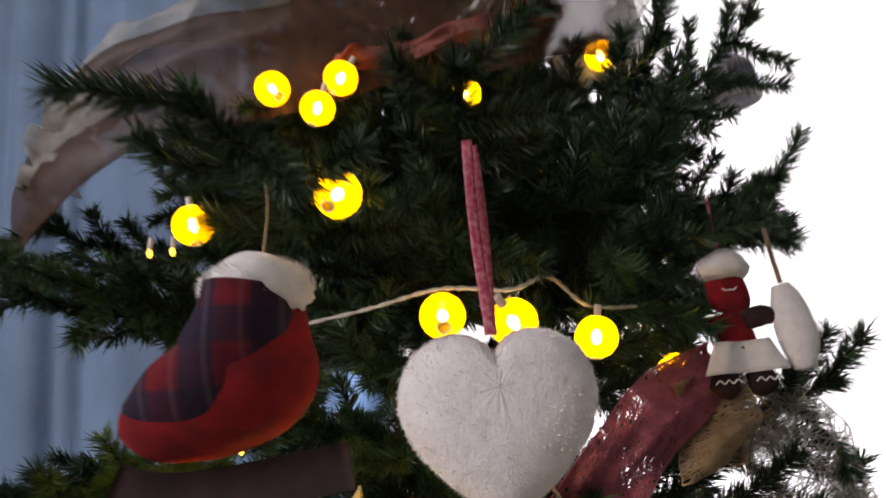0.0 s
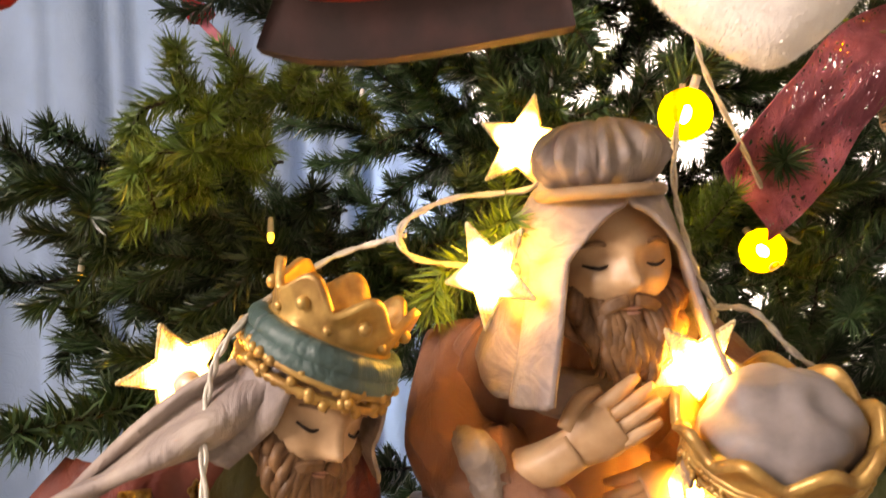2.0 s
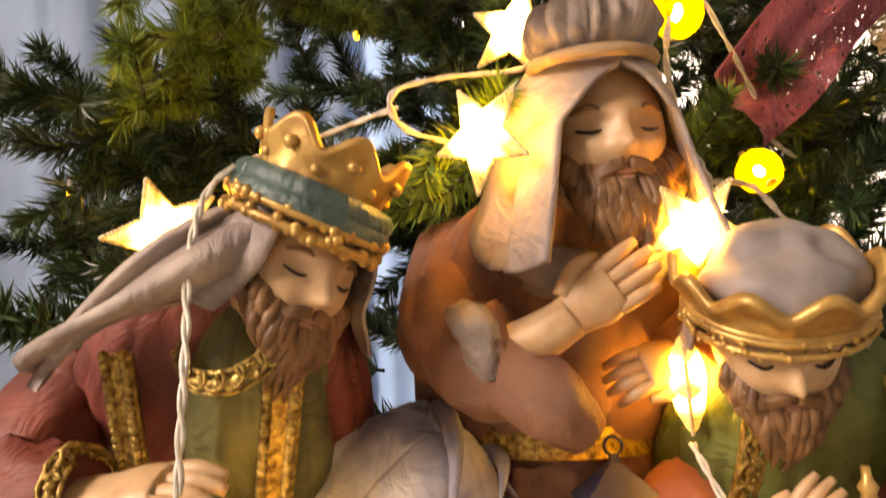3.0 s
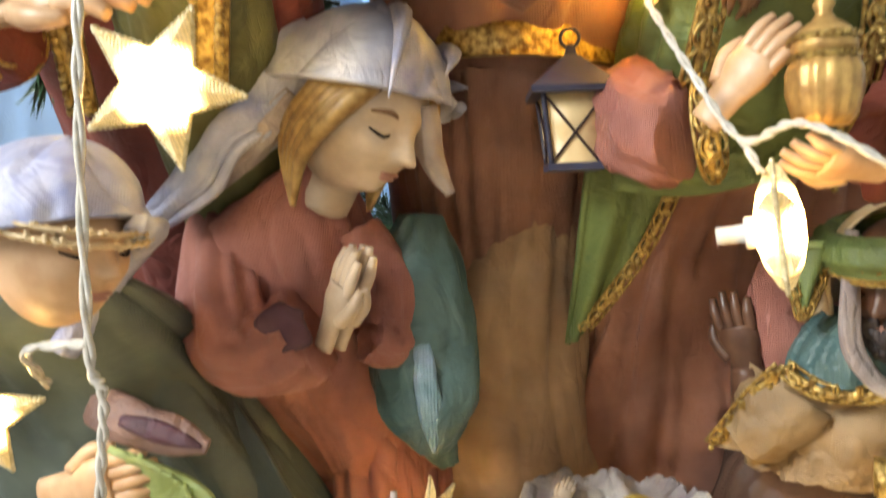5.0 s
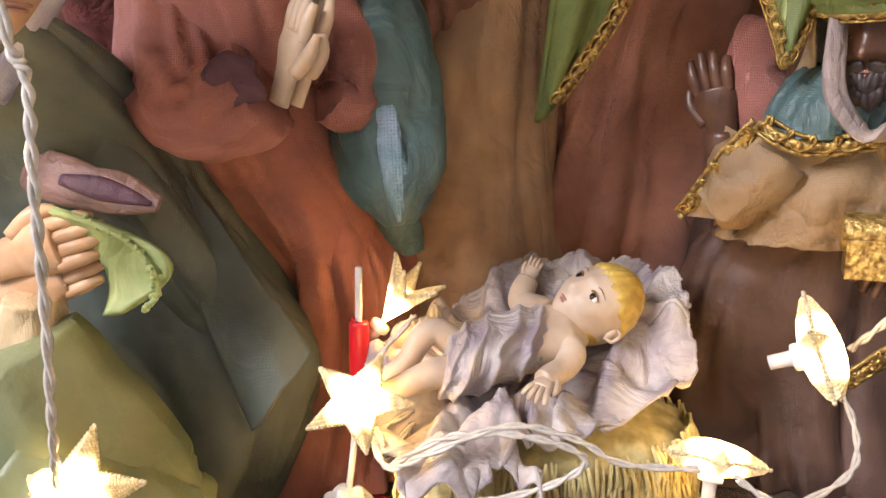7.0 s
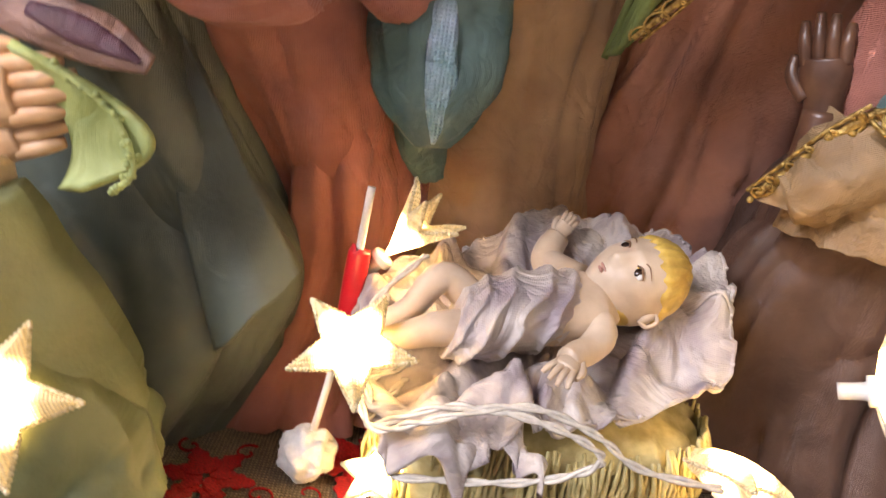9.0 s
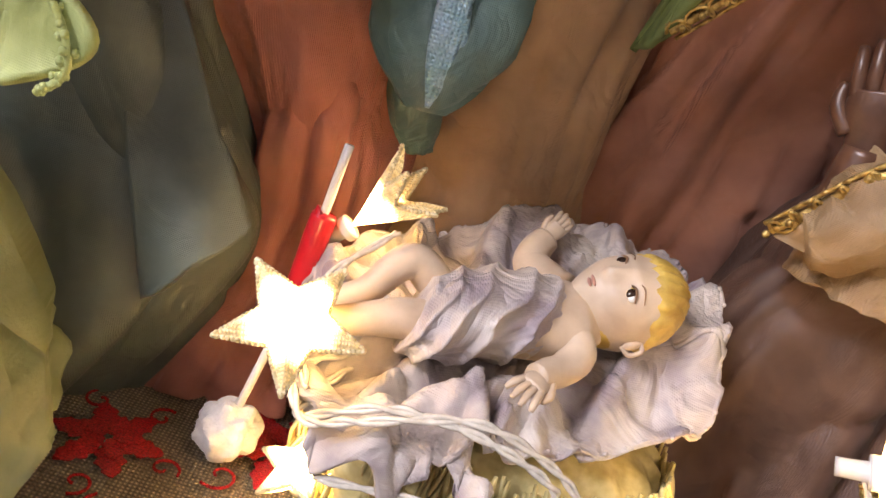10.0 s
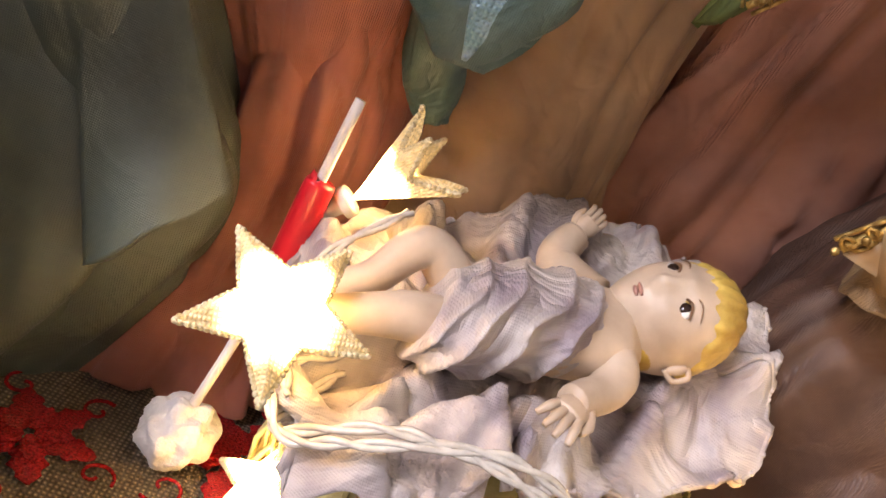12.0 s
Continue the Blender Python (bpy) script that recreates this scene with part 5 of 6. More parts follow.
    sc.tube([(0.0, 0.551, 0.129, 0.0095), (-0.016, 0.546, 0.129, 0.0088), (-0.03, 0.542, 0.126, 0.0072), (-0.048, 0.538, 0.12, 0.006)], BABY, n=18)
    return thing("infant_doll", sc, "painted resin infant doll in lilac cloth, lying on the manger", "doll")


manger(); infant()


# ---- the tree ----
def branch_mesh(seed, length, twigs, material, per_metre=3300):
    """A branch along +y: a wired twig with side sprigs, all round with flat needles."""
    rnd = random.Random(seed)
    sc = Sculpt()
    stems = []
    main = [(0, 0, 0), (rnd.uniform(-0.01, 0.01), length * 0.5, rnd.uniform(-0.01, 0.02)), (rnd.uniform(-0.03, 0.03), length, rnd.uniform(-0.02, 0.05))]
    stems.append(main)
    for i in range(twigs):
        t = 0.25 + 0.65 * i / max(1, twigs - 1)
        o = spline(main, t)
        s = 1 if i % 2 else -1
        ln = length * rnd.uniform(0.28, 0.45)
        d = V(s * rnd.uniform(0.5, 1.0), rnd.uniform(0.5, 1.0), rnd.uniform(-0.35, 0.5)).normalized() * ln
        stems.append([tuple(o), tuple(V(*o) + d * 0.55 + V(0, 0, rnd.uniform(-0.008, 0.008))), tuple(V(*o) + d + V(0, 0, rnd.uniform(-0.02, 0.02)))])
    verts, faces = [], []
    for st in stems:
        sc.tube([(*p, 0.0022 - 0.0006 * k) for k, p in enumerate(st)], TWIG, n=5, steps=6)
        ln = sum((V(*a) - V(*b)).length for a, b in zip(st, st[1:]))
        for k in range(int(ln * per_metre)):
            t = rnd.uniform(0.04, 1.0)
            p = V(*spline(st, t))
            d = V(*(spline(st, min(1, t + 0.02)) - spline(st, t - 0.02)))
            d = d.normalized() if d.length > 1e-6 else V(0, 1, 0)
            a = rnd.uniform(0, 2 * math.pi)
            o = d.orthogonal().normalized()
            w = d.cross(o)
            out = (o * math.cos(a) + w * math.sin(a)) * rnd.uniform(0.6, 1.0) + d * rnd.uniform(0.35, 0.95)
            out = out.normalized()
            nl = rnd.uniform(0.018, 0.034) * (1 - 0.25 * t)
            side = out.cross(V(rnd.uniform(-1, 1), rnd.uniform(-1, 1), rnd.uniform(-1, 1))).normalized() * 0.0009
            bend = d.cross(out) * rnd.uniform(-0.004, 0.004) + d * rnd.uniform(0, 0.004)
            b = len(verts)
            mid, tip = p + out * nl * 0.55, p + out * nl + bend
            verts += [p - side, p + side, mid + side, mid - side, tip]
            faces += [(b, b + 1, b + 2, b + 3), (b + 3, b + 2, b + 4)]
    off, s = len(sc.v), sc.slot(material)
    sc.v += [tuple(p) for p in verts]
    sc.f += [tuple(i + off for i in f) for f in faces]
    sc.m += [s] * len(faces)
    return sc.mesh("branch")


AXIS = V(0.07, 1.0, 0)
tree = base("christmas_tree", pose(AXIS.x, AXIS.y, 0), "artificial green christmas tree, decked with lights and plush ornaments", "christmas tree")
sc = Sculpt()
sc.tube([(0, 0, 0.0, 0.022), (0, 0, 0.8, 0.018), (0, 0, 1.75, 0.008)], TWIG, n=12)
part("trunk", sc, tree)
sc = Sculpt()
for k in range(4):
    a = math.pi / 2 * k + 0.6
    sc.tube([(0, 0, 0.06, 0.012), (math.cos(a) * 0.12, math.sin(a) * 0.12, 0.03, 0.011), (math.cos(a) * 0.25, math.sin(a) * 0.25, 0.012, 0.01)], NAVY, n=8)
part("stand", sc, tree, "dark metal stand")
BRANCHES = [branch_mesh(100 + k, ln, tw, NEEDLE) for k, (ln, tw) in enumerate(((0.26, 7), (0.3, 8), (0.22, 6), (0.28, 7), (0.2, 5)))]
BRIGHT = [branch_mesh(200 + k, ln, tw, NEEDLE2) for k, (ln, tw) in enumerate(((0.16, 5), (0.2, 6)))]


# open lines through the crown where the bright curtain shows: a point and a direction
OPEN = [((-0.314, 0.8, 0.814), (-0.49, 1, 0.12)), ((-0.314, 0.8, 0.887), (-0.42, 1, 0.35)), ((-0.193, 0.8, 0.729), (-0.26, 1, 0.13)), ((-0.116, 0.8, 0.701), (-0.15, 1, 0.09)),
        ((0.107, 0.8, 0.834), (0.15, 1, 0.28)), ((-0.121, 0.8, 0.446), (-0.14, 1, -0.08))]


def in_open(a, b, near=0.026):
    """Whether a bough from a to b crosses one of the open lines."""
    for p, d in OPEN:
        p, d = V(*p), V(*d).normalized()
        for q in (0.25, 0.5, 0.75, 1.0):
            w = Vector(a).lerp(Vector(b), q) - p
            if (w - d * w.dot(d)).length < near:
                return True
    return False


def bough(tip, start, meshes, rnd, size=None):
    """A branch object from its start towards its tip."""
    me = meshes[rnd.randrange(len(meshes))]
    lean = rnd.uniform(-60, 60)
    if in_open(start, tip):
        return None
    ob = new("branch", me)
    d = Vector(tip) - Vector(start)
    s = d.length / 0.27 if size is None else size
    ob.parent = tree
    ob.matrix_local = Matrix.Translation(Vector(start) - AXIS) @ d.to_track_quat("Y", "Z").to_matrix().to_4x4() @ pose(0, 0, 0, 0, lean, 0) @ Matrix.Scale(s, 4)
    return ob


def reach(z):
    return max(0.08, 0.53 * (1 - (z - 0.55) / 1.35) if z > 0.55 else 0.53 - 0.25 * (0.55 - z))


rnd = random.Random(77)
z = 0.3
while z < 1.6:
    ringn = int(15 * reach(z) / 0.5) + 3 + (7 if z > 1.02 else 0)
    turn = rnd.uniform(0, 6.28)
    for i in range(ringn):
        a = turn + 2 * math.pi * (i + rnd.uniform(-0.25, 0.25)) / ringn
        r = reach(z) * rnd.uniform(0.86, 1.05)
        d = V(math.cos(a), math.sin(a), 0)
        zz = z + rnd.uniform(-0.03, 0.03)
        tip = AXIS + d * r + V(0, 0, zz + 0.05 * rnd.uniform(-0.4, 1))
        # the figures stand before the lower boughs
        if zz < 0.72 and tip.y < 0.66 and -0.28 < tip.x < 0.3:
            r *= max(0.35, (AXIS.y - 0.66) / max(0.01, AXIS.y - tip.y))
            tip = AXIS + d * r + V(0, 0, zz + 0.02)
        if (zz < 0.45 and tip.y < 0.9) or (d.y > 0.1 and zz < 1.05 and rnd.random() < 0.8) or (d.x < -0.4 and zz < 0.85 and rnd.random() < 0.6) or (d.x > 0.3 and 0.55 < zz < 0.88 and rnd.random() < 0.6):
            continue
        ob = bough(tip, AXIS + d * r * 0.42 + V(0, 0, zz - 0.03), BRANCHES, rnd)
        # an open place among the boughs, where the curtain shows through
        if ob and -0.34 < tip.x < -0.07 and 0.7 < tip.z < 0.86 and d.x < -0.2:
            bpy.data.objects.remove(ob)
        if r > 0.3 and rnd.random() < (0.45 if zz < 0.85 else 0.9):
            bough(AXIS + d * r * 0.62 + V(d.y * 0.05, -d.x * 0.05, zz + 0.03), AXIS + d * 0.03 + V(0, 0, zz - 0.02), BRANCHES, rnd)
    z += 0.062
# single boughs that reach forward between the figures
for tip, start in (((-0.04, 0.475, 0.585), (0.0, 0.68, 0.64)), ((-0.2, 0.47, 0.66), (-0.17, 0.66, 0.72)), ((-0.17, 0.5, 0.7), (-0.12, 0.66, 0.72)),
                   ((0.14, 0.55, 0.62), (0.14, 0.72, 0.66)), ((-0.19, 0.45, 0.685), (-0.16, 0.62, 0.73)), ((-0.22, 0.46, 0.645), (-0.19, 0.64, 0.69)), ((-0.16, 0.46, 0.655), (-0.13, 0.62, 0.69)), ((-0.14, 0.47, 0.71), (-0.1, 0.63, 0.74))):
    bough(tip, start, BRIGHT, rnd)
for tip, start in (((-0.36, 0.7, 0.98), (-0.2, 0.84, 0.96)), ((-0.33, 0.66, 0.9), (-0.16, 0.82, 0.9)), ((-0.38, 0.7, 0.86), (-0.2, 0.84, 0.86)), ((-0.26, 0.6, 0.88), (-0.12, 0.78, 0.9)), ((0.12, 0.44, 0.95), (0.1, 0.68, 0.98)), ((-0.03, 0.42, 0.905), (0.0, 0.66, 0.94)), ((-0.28, 0.42, 0.8), (-0.2, 0.65, 0.84)), ((0.29, 0.6, 0.86), (0.25, 0.8, 0.88)), ((0.47, 0.75, 0.95), (0.3, 0.85, 0.93)),
                   ((0.329, 0.680, 1.061), (0.141, 0.880, 1.041)), ((0.367, 0.680, 1.012), (0.152, 0.880, 0.992)), ((0.285, 0.640, 0.996), (0.127, 0.840, 0.976)), ((0.293, 0.640, 0.949), (0.130, 0.840, 0.929)), ((0.333, 0.660, 0.901), (0.142, 0.860, 0.881)), ((0.327, 0.660, 0.983), (0.140, 0.860, 0.963)), ((0.227, 0.720, 1.184), (0.110, 0.920, 1.164)), ((0.243, 0.700, 0.404), (0.193, 0.900, 0.444)), ((0.278, 0.700, 0.399), (0.228, 0.900, 0.439)), ((0.47, 0.76, 1.12), (0.3, 0.86, 1.06)), ((0.1, 0.56, 0.86), (0.1, 0.78, 0.88)), ((0.466, 0.7, 0.949), (0.3, 0.82, 0.93)), ((0.448, 0.7, 1.114), (0.3, 0.82, 1.06)), ((0.39, 0.66, 0.9), (0.25, 0.8, 0.88)), ((0.03, 0.55, 0.78), (0.05, 0.78, 0.8)), ((-0.33, 0.62, 0.64), (-0.18, 0.78, 0.68)),
                   ((-0.37, 0.66, 0.7), (-0.2, 0.82, 0.74)), ((0.27, 0.6, 0.58), (0.2, 0.78, 0.62)), ((0.34, 0.63, 0.64), (0.22, 0.8, 0.68)), ((0.02, 0.6, 0.71), (0.04, 0.8, 0.74)), ((-0.1, 0.6, 0.68), (-0.05, 0.8, 0.7)),
                   ((-0.05, 0.62, 0.62), (0.0, 0.82, 0.66)), ((0.4, 0.66, 0.72), (0.25, 0.82, 0.74)), ((-0.3, 0.58, 0.61), (-0.16, 0.76, 0.64)), ((-0.26, 0.57, 0.66), (-0.13, 0.76, 0.68)), ((-0.33, 0.6, 0.56), (-0.18, 0.78, 0.6)), ((-0.25, 0.59, 0.55), (-0.12, 0.78, 0.58)), ((-0.38, 0.66, 0.6), (-0.22, 0.82, 0.62)), ((-0.3, 0.62, 0.5), (-0.16, 0.8, 0.54)), ((-0.2, 0.6, 0.6), (-0.08, 0.8, 0.62)), ((-0.35, 0.72, 0.66), (-0.18, 0.86, 0.66)), ((-0.02, 0.62, 0.56), (0.0, 0.84, 0.6))):
    bough(tip, start, BRANCHES, rnd)


# ---- lights ----
def star_mesh(r=0.029, gauze=None):
    """A puffed five-pointed star of gauze, its face along -y."""
    sc = Sculpt()
    for s in (-1, 1):
        rows = [[(x * k, s * depth, z * k) for x, z in star_outline(r)] for depth, k in ((0.0, 1.0), (0.003, 0.9), (0.0075, 0.55), (0.0095, 0.2))]
        sc.grid(rows, gauze or STAR)
    return sc


def star_outline(r):
    """A straight-edged five-pointed star, five steps an edge."""
    corners = [(math.cos(math.pi / 2 + math.pi * i / 5) * r * (1 if i % 2 == 0 else 0.46), math.sin(math.pi / 2 + math.pi * i / 5) * r * (1 if i % 2 == 0 else 0.46)) for i in range(10)]
    out = []
    for i in range(10):
        a, b = corners[i], corners[(i + 1) % 10]
        out += [(a[0] + (b[0] - a[0]) * q / 5, a[1] + (b[1] - a[1]) * q / 5) for q in range(5)]
    return out


STARS = "star-shaped lights on the string"


def star_light(p, facing, roll=0.0, socket=True, r=0.029, cup=0.0, gauze=None):
    ob = base("star_light", look(p, Vector(p) - Vector(facing), 0) @ pose(0, 0, 0, 90, 0, 0) @ pose(0, 0, 0, 0, roll, 0), "glowing five-pointed gauze star light with gold rim", "star light", STARS)
    sc = star_mesh(r, gauze)
    def bent(x, y, z):
        # points drawn forward, away from the socket
        rad = math.hypot(x, z)
        return x * (1 - 0.5 * cup), y + cup * rad ** 0.8 * r ** 0.2, z * (1 - 0.5 * cup)
    sc.v = [bent(*v) for v in sc.v]
    part("star_shade", sc, ob, smooth=False)
    sc = Sculpt()
    edge = star_outline(r)
    pts = [(*bent(x, 0, z), 0.0011) for x, z in edge + edge[:1]]
    sc.tube([(*q[:3], 0.0007) for q in pts], STAREDGE, n=5, steps=100)
    for k in range(110):
        sc.blob(spline(pts, k / 110)[:3], (0.00125,) * 3, STAREDGE, nu=6, nv=4)
    part("rim", sc, ob, "gold mesh rim")
    if socket:
        sc = Sculpt()
        sc.tube([(0, -0.009, 0, 0.0065), (0, -0.013, 0, 0.0065), (0, -0.0135, 0, 0.004), (0, -0.024, 0, 0.0036)], CLEAR, n=14, steps=12)
        part("socket", sc, ob, "clear plastic socket")
    return ob


star_light((0.012, 0.53, 0.681), (-0.35, -0.9, 0.1), 20, gauze=STARUP)
star_light((-0.013, 0.487, 0.607), (-0.6, -0.78, -0.05), -12, gauze=STARUP)
star_light((-0.172, 0.478, 0.568), (-0.55, 0.6, 0.45), 10, gauze=STARUP)
star_light((0.09, 0.496, 0.554), (0.05, -0.75, -0.45), 4, gauze=STARUP)
star_light((0.086, 0.525, 0.479), (0.9, -0.25, 0.0), 0, gauze=STARUP)
star_light((-0.127, 0.44, 0.407), (0.1, -0.98, -0.1), 10, r=0.033)
star_light((0.117, 0.45, 0.342), (0.85, -0.35, 0.1), 20)
star_light((-0.057, 0.521, 0.126), (-0.05, -0.65, 0.75), 14, r=0.029)
star_light((-0.044, 0.604, 0.146), (0.62, -0.05, 0.78), 25, r=0.036, cup=0.9)
star_light((0.168, 0.49, 0.156), (0.8, -0.4, 0.35), 15)
star_light((0.135, 0.53, 0.08), (0.2, 0.3, 0.9), 60)
star_light((-0.186, 0.472, 0.106), (0.05, -0.75, 0.6), 25, r=0.033)
star_light((-0.037, 0.560, 0.032), (-0.3, -0.2, 0.9), 10, r=0.022)
star_light((-0.236, 0.472, 0.266), (0.3, -0.9, 0.1), 30)

BALLS = "yellow ball lights on the string"
BR = 0.0165


def ball_master():
    ob = base("ball_light", pose(0, 0, 0), "glowing yellow thread ball light", "ball light", BALLS)
    sc = Sculpt()
    rows = []
    for i in range(17):
        ph = -math.pi / 2 * 0.86 + (math.pi / 2 * 0.86 + math.pi / 2 * 0.998) * i / 16
        rows.append([(BR * math.cos(ph) * math.cos(2 * math.pi * j / 32), BR * math.cos(ph) * math.sin(2 * math.pi * j / 32), BR * math.sin(ph)) for j in range(32)])
    sc.grid(rows, BALL, cap=False)
    part("thread_shell", sc, ob)
    sc = Sculpt()
    sc.blob((0, 0, 0), (0.004, 0.004, 0.006), BULB, nu=12, nv=8)
    part("bulb", sc, ob, "lit bulb")
    sc = Sculpt()
    sc.tube([(*p, 0.0008) for p in ring_of((0, 0, -BR * 0.97), Matrix.Identity(3), 0.0042, 0.0042)], CLEAR, n=6, steps=30)
    part("mouth_rim", sc, ob)
    sc = Sculpt()
    sc.tube([(0, 0, BR * 0.95, 0.003), (0, 0, BR + 0.008, 0.0028)], CLEAR, n=10)
    part("socket", sc, ob, "clear plastic socket")
    return ob


rnd = random.Random(9)
ball0 = ball_master()
BALL_AT = [(-0.101, 0.547, 0.917), (0.025, 0.461, 0.899), (0.088, 0.504, 0.818), (0.134, 0.477, 0.804), (0.203, 0.55, 0.8), (0.309, 0.713, 0.785), (0.132, 0.653, 1.067), (0.287, 0.707, 1.128),
           (-0.049, 0.61, 1.067), (0.015, 0.61, 1.072), (-0.008, 0.61, 1.043), (-0.1, 0.625, 1.014), (0.195, 0.666, 0.617), (0.117, 0.569, 0.701)]
for k, p in enumerate(BALL_AT):
    m = Matrix.Translation(p) @ pose(0, 0, 0, rnd.uniform(-50, 50), rnd.uniform(-40, 40), 0)
    if k == 0:
        ball0.matrix_world = m
    else:
        copy_thing(ball0, m)
# tiny bare bulbs deep in the tree
for p in ((-0.293, 0.612, 0.625), (-0.161, 0.62, 0.646), (-0.097, 0.663, 0.746), (-0.156, 0.6, 0.914), (-0.14, 0.61, 0.917), (0.02, 0.7, 0.86)):
    ob = base("bulb_light", pose(*p), "tiny warm bare bulb among the needles", "bulb light", "tiny bulbs in the tree")
    sc = Sculpt()
    sc.blob((0, 0, 0), (0.0025, 0.0025, 0.004), MINI, nu=10, nv=6)
    part("bulb", sc, ob)
    sc = Sculpt()
    sc.tube([(0, 0, 0.003, 0.0025), (0, 0.002, 0.014, 0.002)], CLEAR, n=8)
    part("socket", sc, ob)


def wire(points, label="clear twisted wire of the light string"):
    """Two strands twisted round each other along a smooth line."""
    ob = base("light_wire", pose(0, 0, 0), label, "wire", "wires of the light strings")
    length = sum((V(*a) - V(*b)).length for a, b in zip(points, points[1:]))
    n = max(10, int(length / 0.003))
    for s in (0, 1):
        pts = []
        for i in range(n + 1):
            p = V(*spline(points, i / n))
            a = i * 0.62 + math.pi * s
            pts.append((p.x + 0.0011 * math.cos(a), p.y + 0.0011 * math.sin(a) * 0.7, p.z + 0.0008 * math.sin(a), 0.0012))
        sc = Sculpt()
        sc.tube(pts, WIRE, n=6, steps=n)
        part("strand", sc, ob)
    return ob


wire([(0.03, 0.53, 0.675), (0.014, 0.52, 0.654), (-0.031, 0.515, 0.65), (-0.057, 0.49, 0.634), (-0.052, 0.5, 0.618), (-0.017, 0.525, 0.612)])
wire([(-0.057, 0.5, 0.63), (-0.101, 0.51, 0.62), (-0.132, 0.45, 0.588), (-0.144, 0.44, 0.557), (-0.14, 0.42, 0.51), (-0.139, 0.408, 0.46), (-0.139, 0.4, 0.398), (-0.141, 0.4, 0.311), (-0.137, 0.4, 0.294), (-0.14, 0.4, 0.262), (-0.15, 0.412, 0.215), (-0.165, 0.43, 0.16), (-0.186, 0.462, 0.116)])
wire([(-0.141, 0.4, 0.312), (-0.17, 0.41, 0.308), (-0.19, 0.455, 0.285)])
wire([(0.137, 0.6, 0.77), (0.143, 0.6, 0.733), (0.178, 0.62, 0.665), (0.185, 0.625, 0.636), (0.21, 0.64, 0.62)])
wire([(0.117, 0.569, 0.72), (0.1, 0.545, 0.66), (0.1, 0.525, 0.61), (0.109, 0.521, 0.581), (0.111, 0.54, 0.57)])
wire([(0.109, 0.521, 0.582), (0.13, 0.52, 0.578), (0.15, 0.525, 0.556), (0.18, 0.545, 0.535)])
wire([(0.08, 0.507, 0.448), (0.09, 0.475, 0.41), (0.106, 0.46, 0.379), (0.121, 0.44, 0.383), (0.149, 0.43, 0.365), (0.19, 0.43, 0.33), (0.22, 0.46, 0.26), (0.215, 0.5, 0.18), (0.205, 0.53, 0.14)])
wire([(0.106, 0.46, 0.379), (0.112, 0.455, 0.365)])
wire([(0.2, 0.545, 0.125), (0.21, 0.53, 0.1), (0.2, 0.51, 0.08), (0.16, 0.495, 0.072), (0.135, 0.5, 0.085)])
wire([(-0.03, 0.55, 0.105), (-0.05, 0.535, 0.098), (-0.042, 0.515, 0.09), (-0.02, 0.51, 0.1), (0.02, 0.508, 0.115), (0.055, 0.51, 0.105), (0.08, 0.51, 0.09), (0.12, 0.51, 0.085)])
wire([(-0.03, 0.545, 0.1), (-0.045, 0.52, 0.088), (-0.01, 0.512, 0.108), (0.03, 0.505, 0.11), (0.06, 0.505, 0.095), (0.03, 0.51, 0.075), (-0.03, 0.515, 0.065)])
wire([(-0.028, 0.585, 0.15), (-0.05, 0.565, 0.13), (-0.055, 0.545, 0.112), (-0.045, 0.525, 0.098)])
wire([(-0.06, 0.62, 0.84), (0.03, 0.54, 0.835), (0.088, 0.515, 0.84), (0.134, 0.485, 0.828), (0.17, 0.53, 0.845), (0.2, 0.55, 0.825), (0.25, 0.6, 0.83)])

# white stick wound with red tape, cotton tuft at its foot
ob = base("tipped_stick", pose(-0.069, 0.597, 0.0), "thin white stick wound with red tape, standing in a cotton tuft", "stick")
sc = Sculpt()
sc.tube([(-0.008, -0.006, 0.024, 0.0022), (0.002, -0.001, 0.09, 0.0022), (0.008, 0.001, 0.178, 0.0022)], STICK, n=10)
part("stick", sc, ob)
sc = Sculpt()
sc.tube([(0.004, 0, 0.098, 0.0055), (0.0045, 0, 0.1, 0.0065), (0.006, 0.0005, 0.14, 0.0062), (0.006, 0.0005, 0.141, 0.004)], REDTAPE, n=14, steps=24)
part("tape", sc, ob, "red tape wrap")
sc = Sculpt()
sc.blob((-0.0085, -0.007, 0.018), (0.0155, 0.015, 0.0155), COTTON, bump=0.3, freq=150, nu=48, nv=32)
part("cotton_tuft", sc, ob, "white cotton tuft")
for p in ((0.002, 0.66, 0.128), (0.142, 0.612, 0.142)):
    sc = Sculpt()
    for k in range(5):
        sc.blob(V(*p) + V(rnd.uniform(-0.004, 0.004), rnd.uniform(-0.002, 0.002), rnd.uniform(-0.003, 0.003)), (0.0025, 0.002, 0.0025), COTTON, bump=0.5, freq=300, nu=10, nv=8)
    thing("cotton_flock", sc, "tiny flock of white cotton caught on the robes", "cotton flock", "cotton flocks")


# ---- ornaments ----
ORN = "plush ornaments hung on the tree"


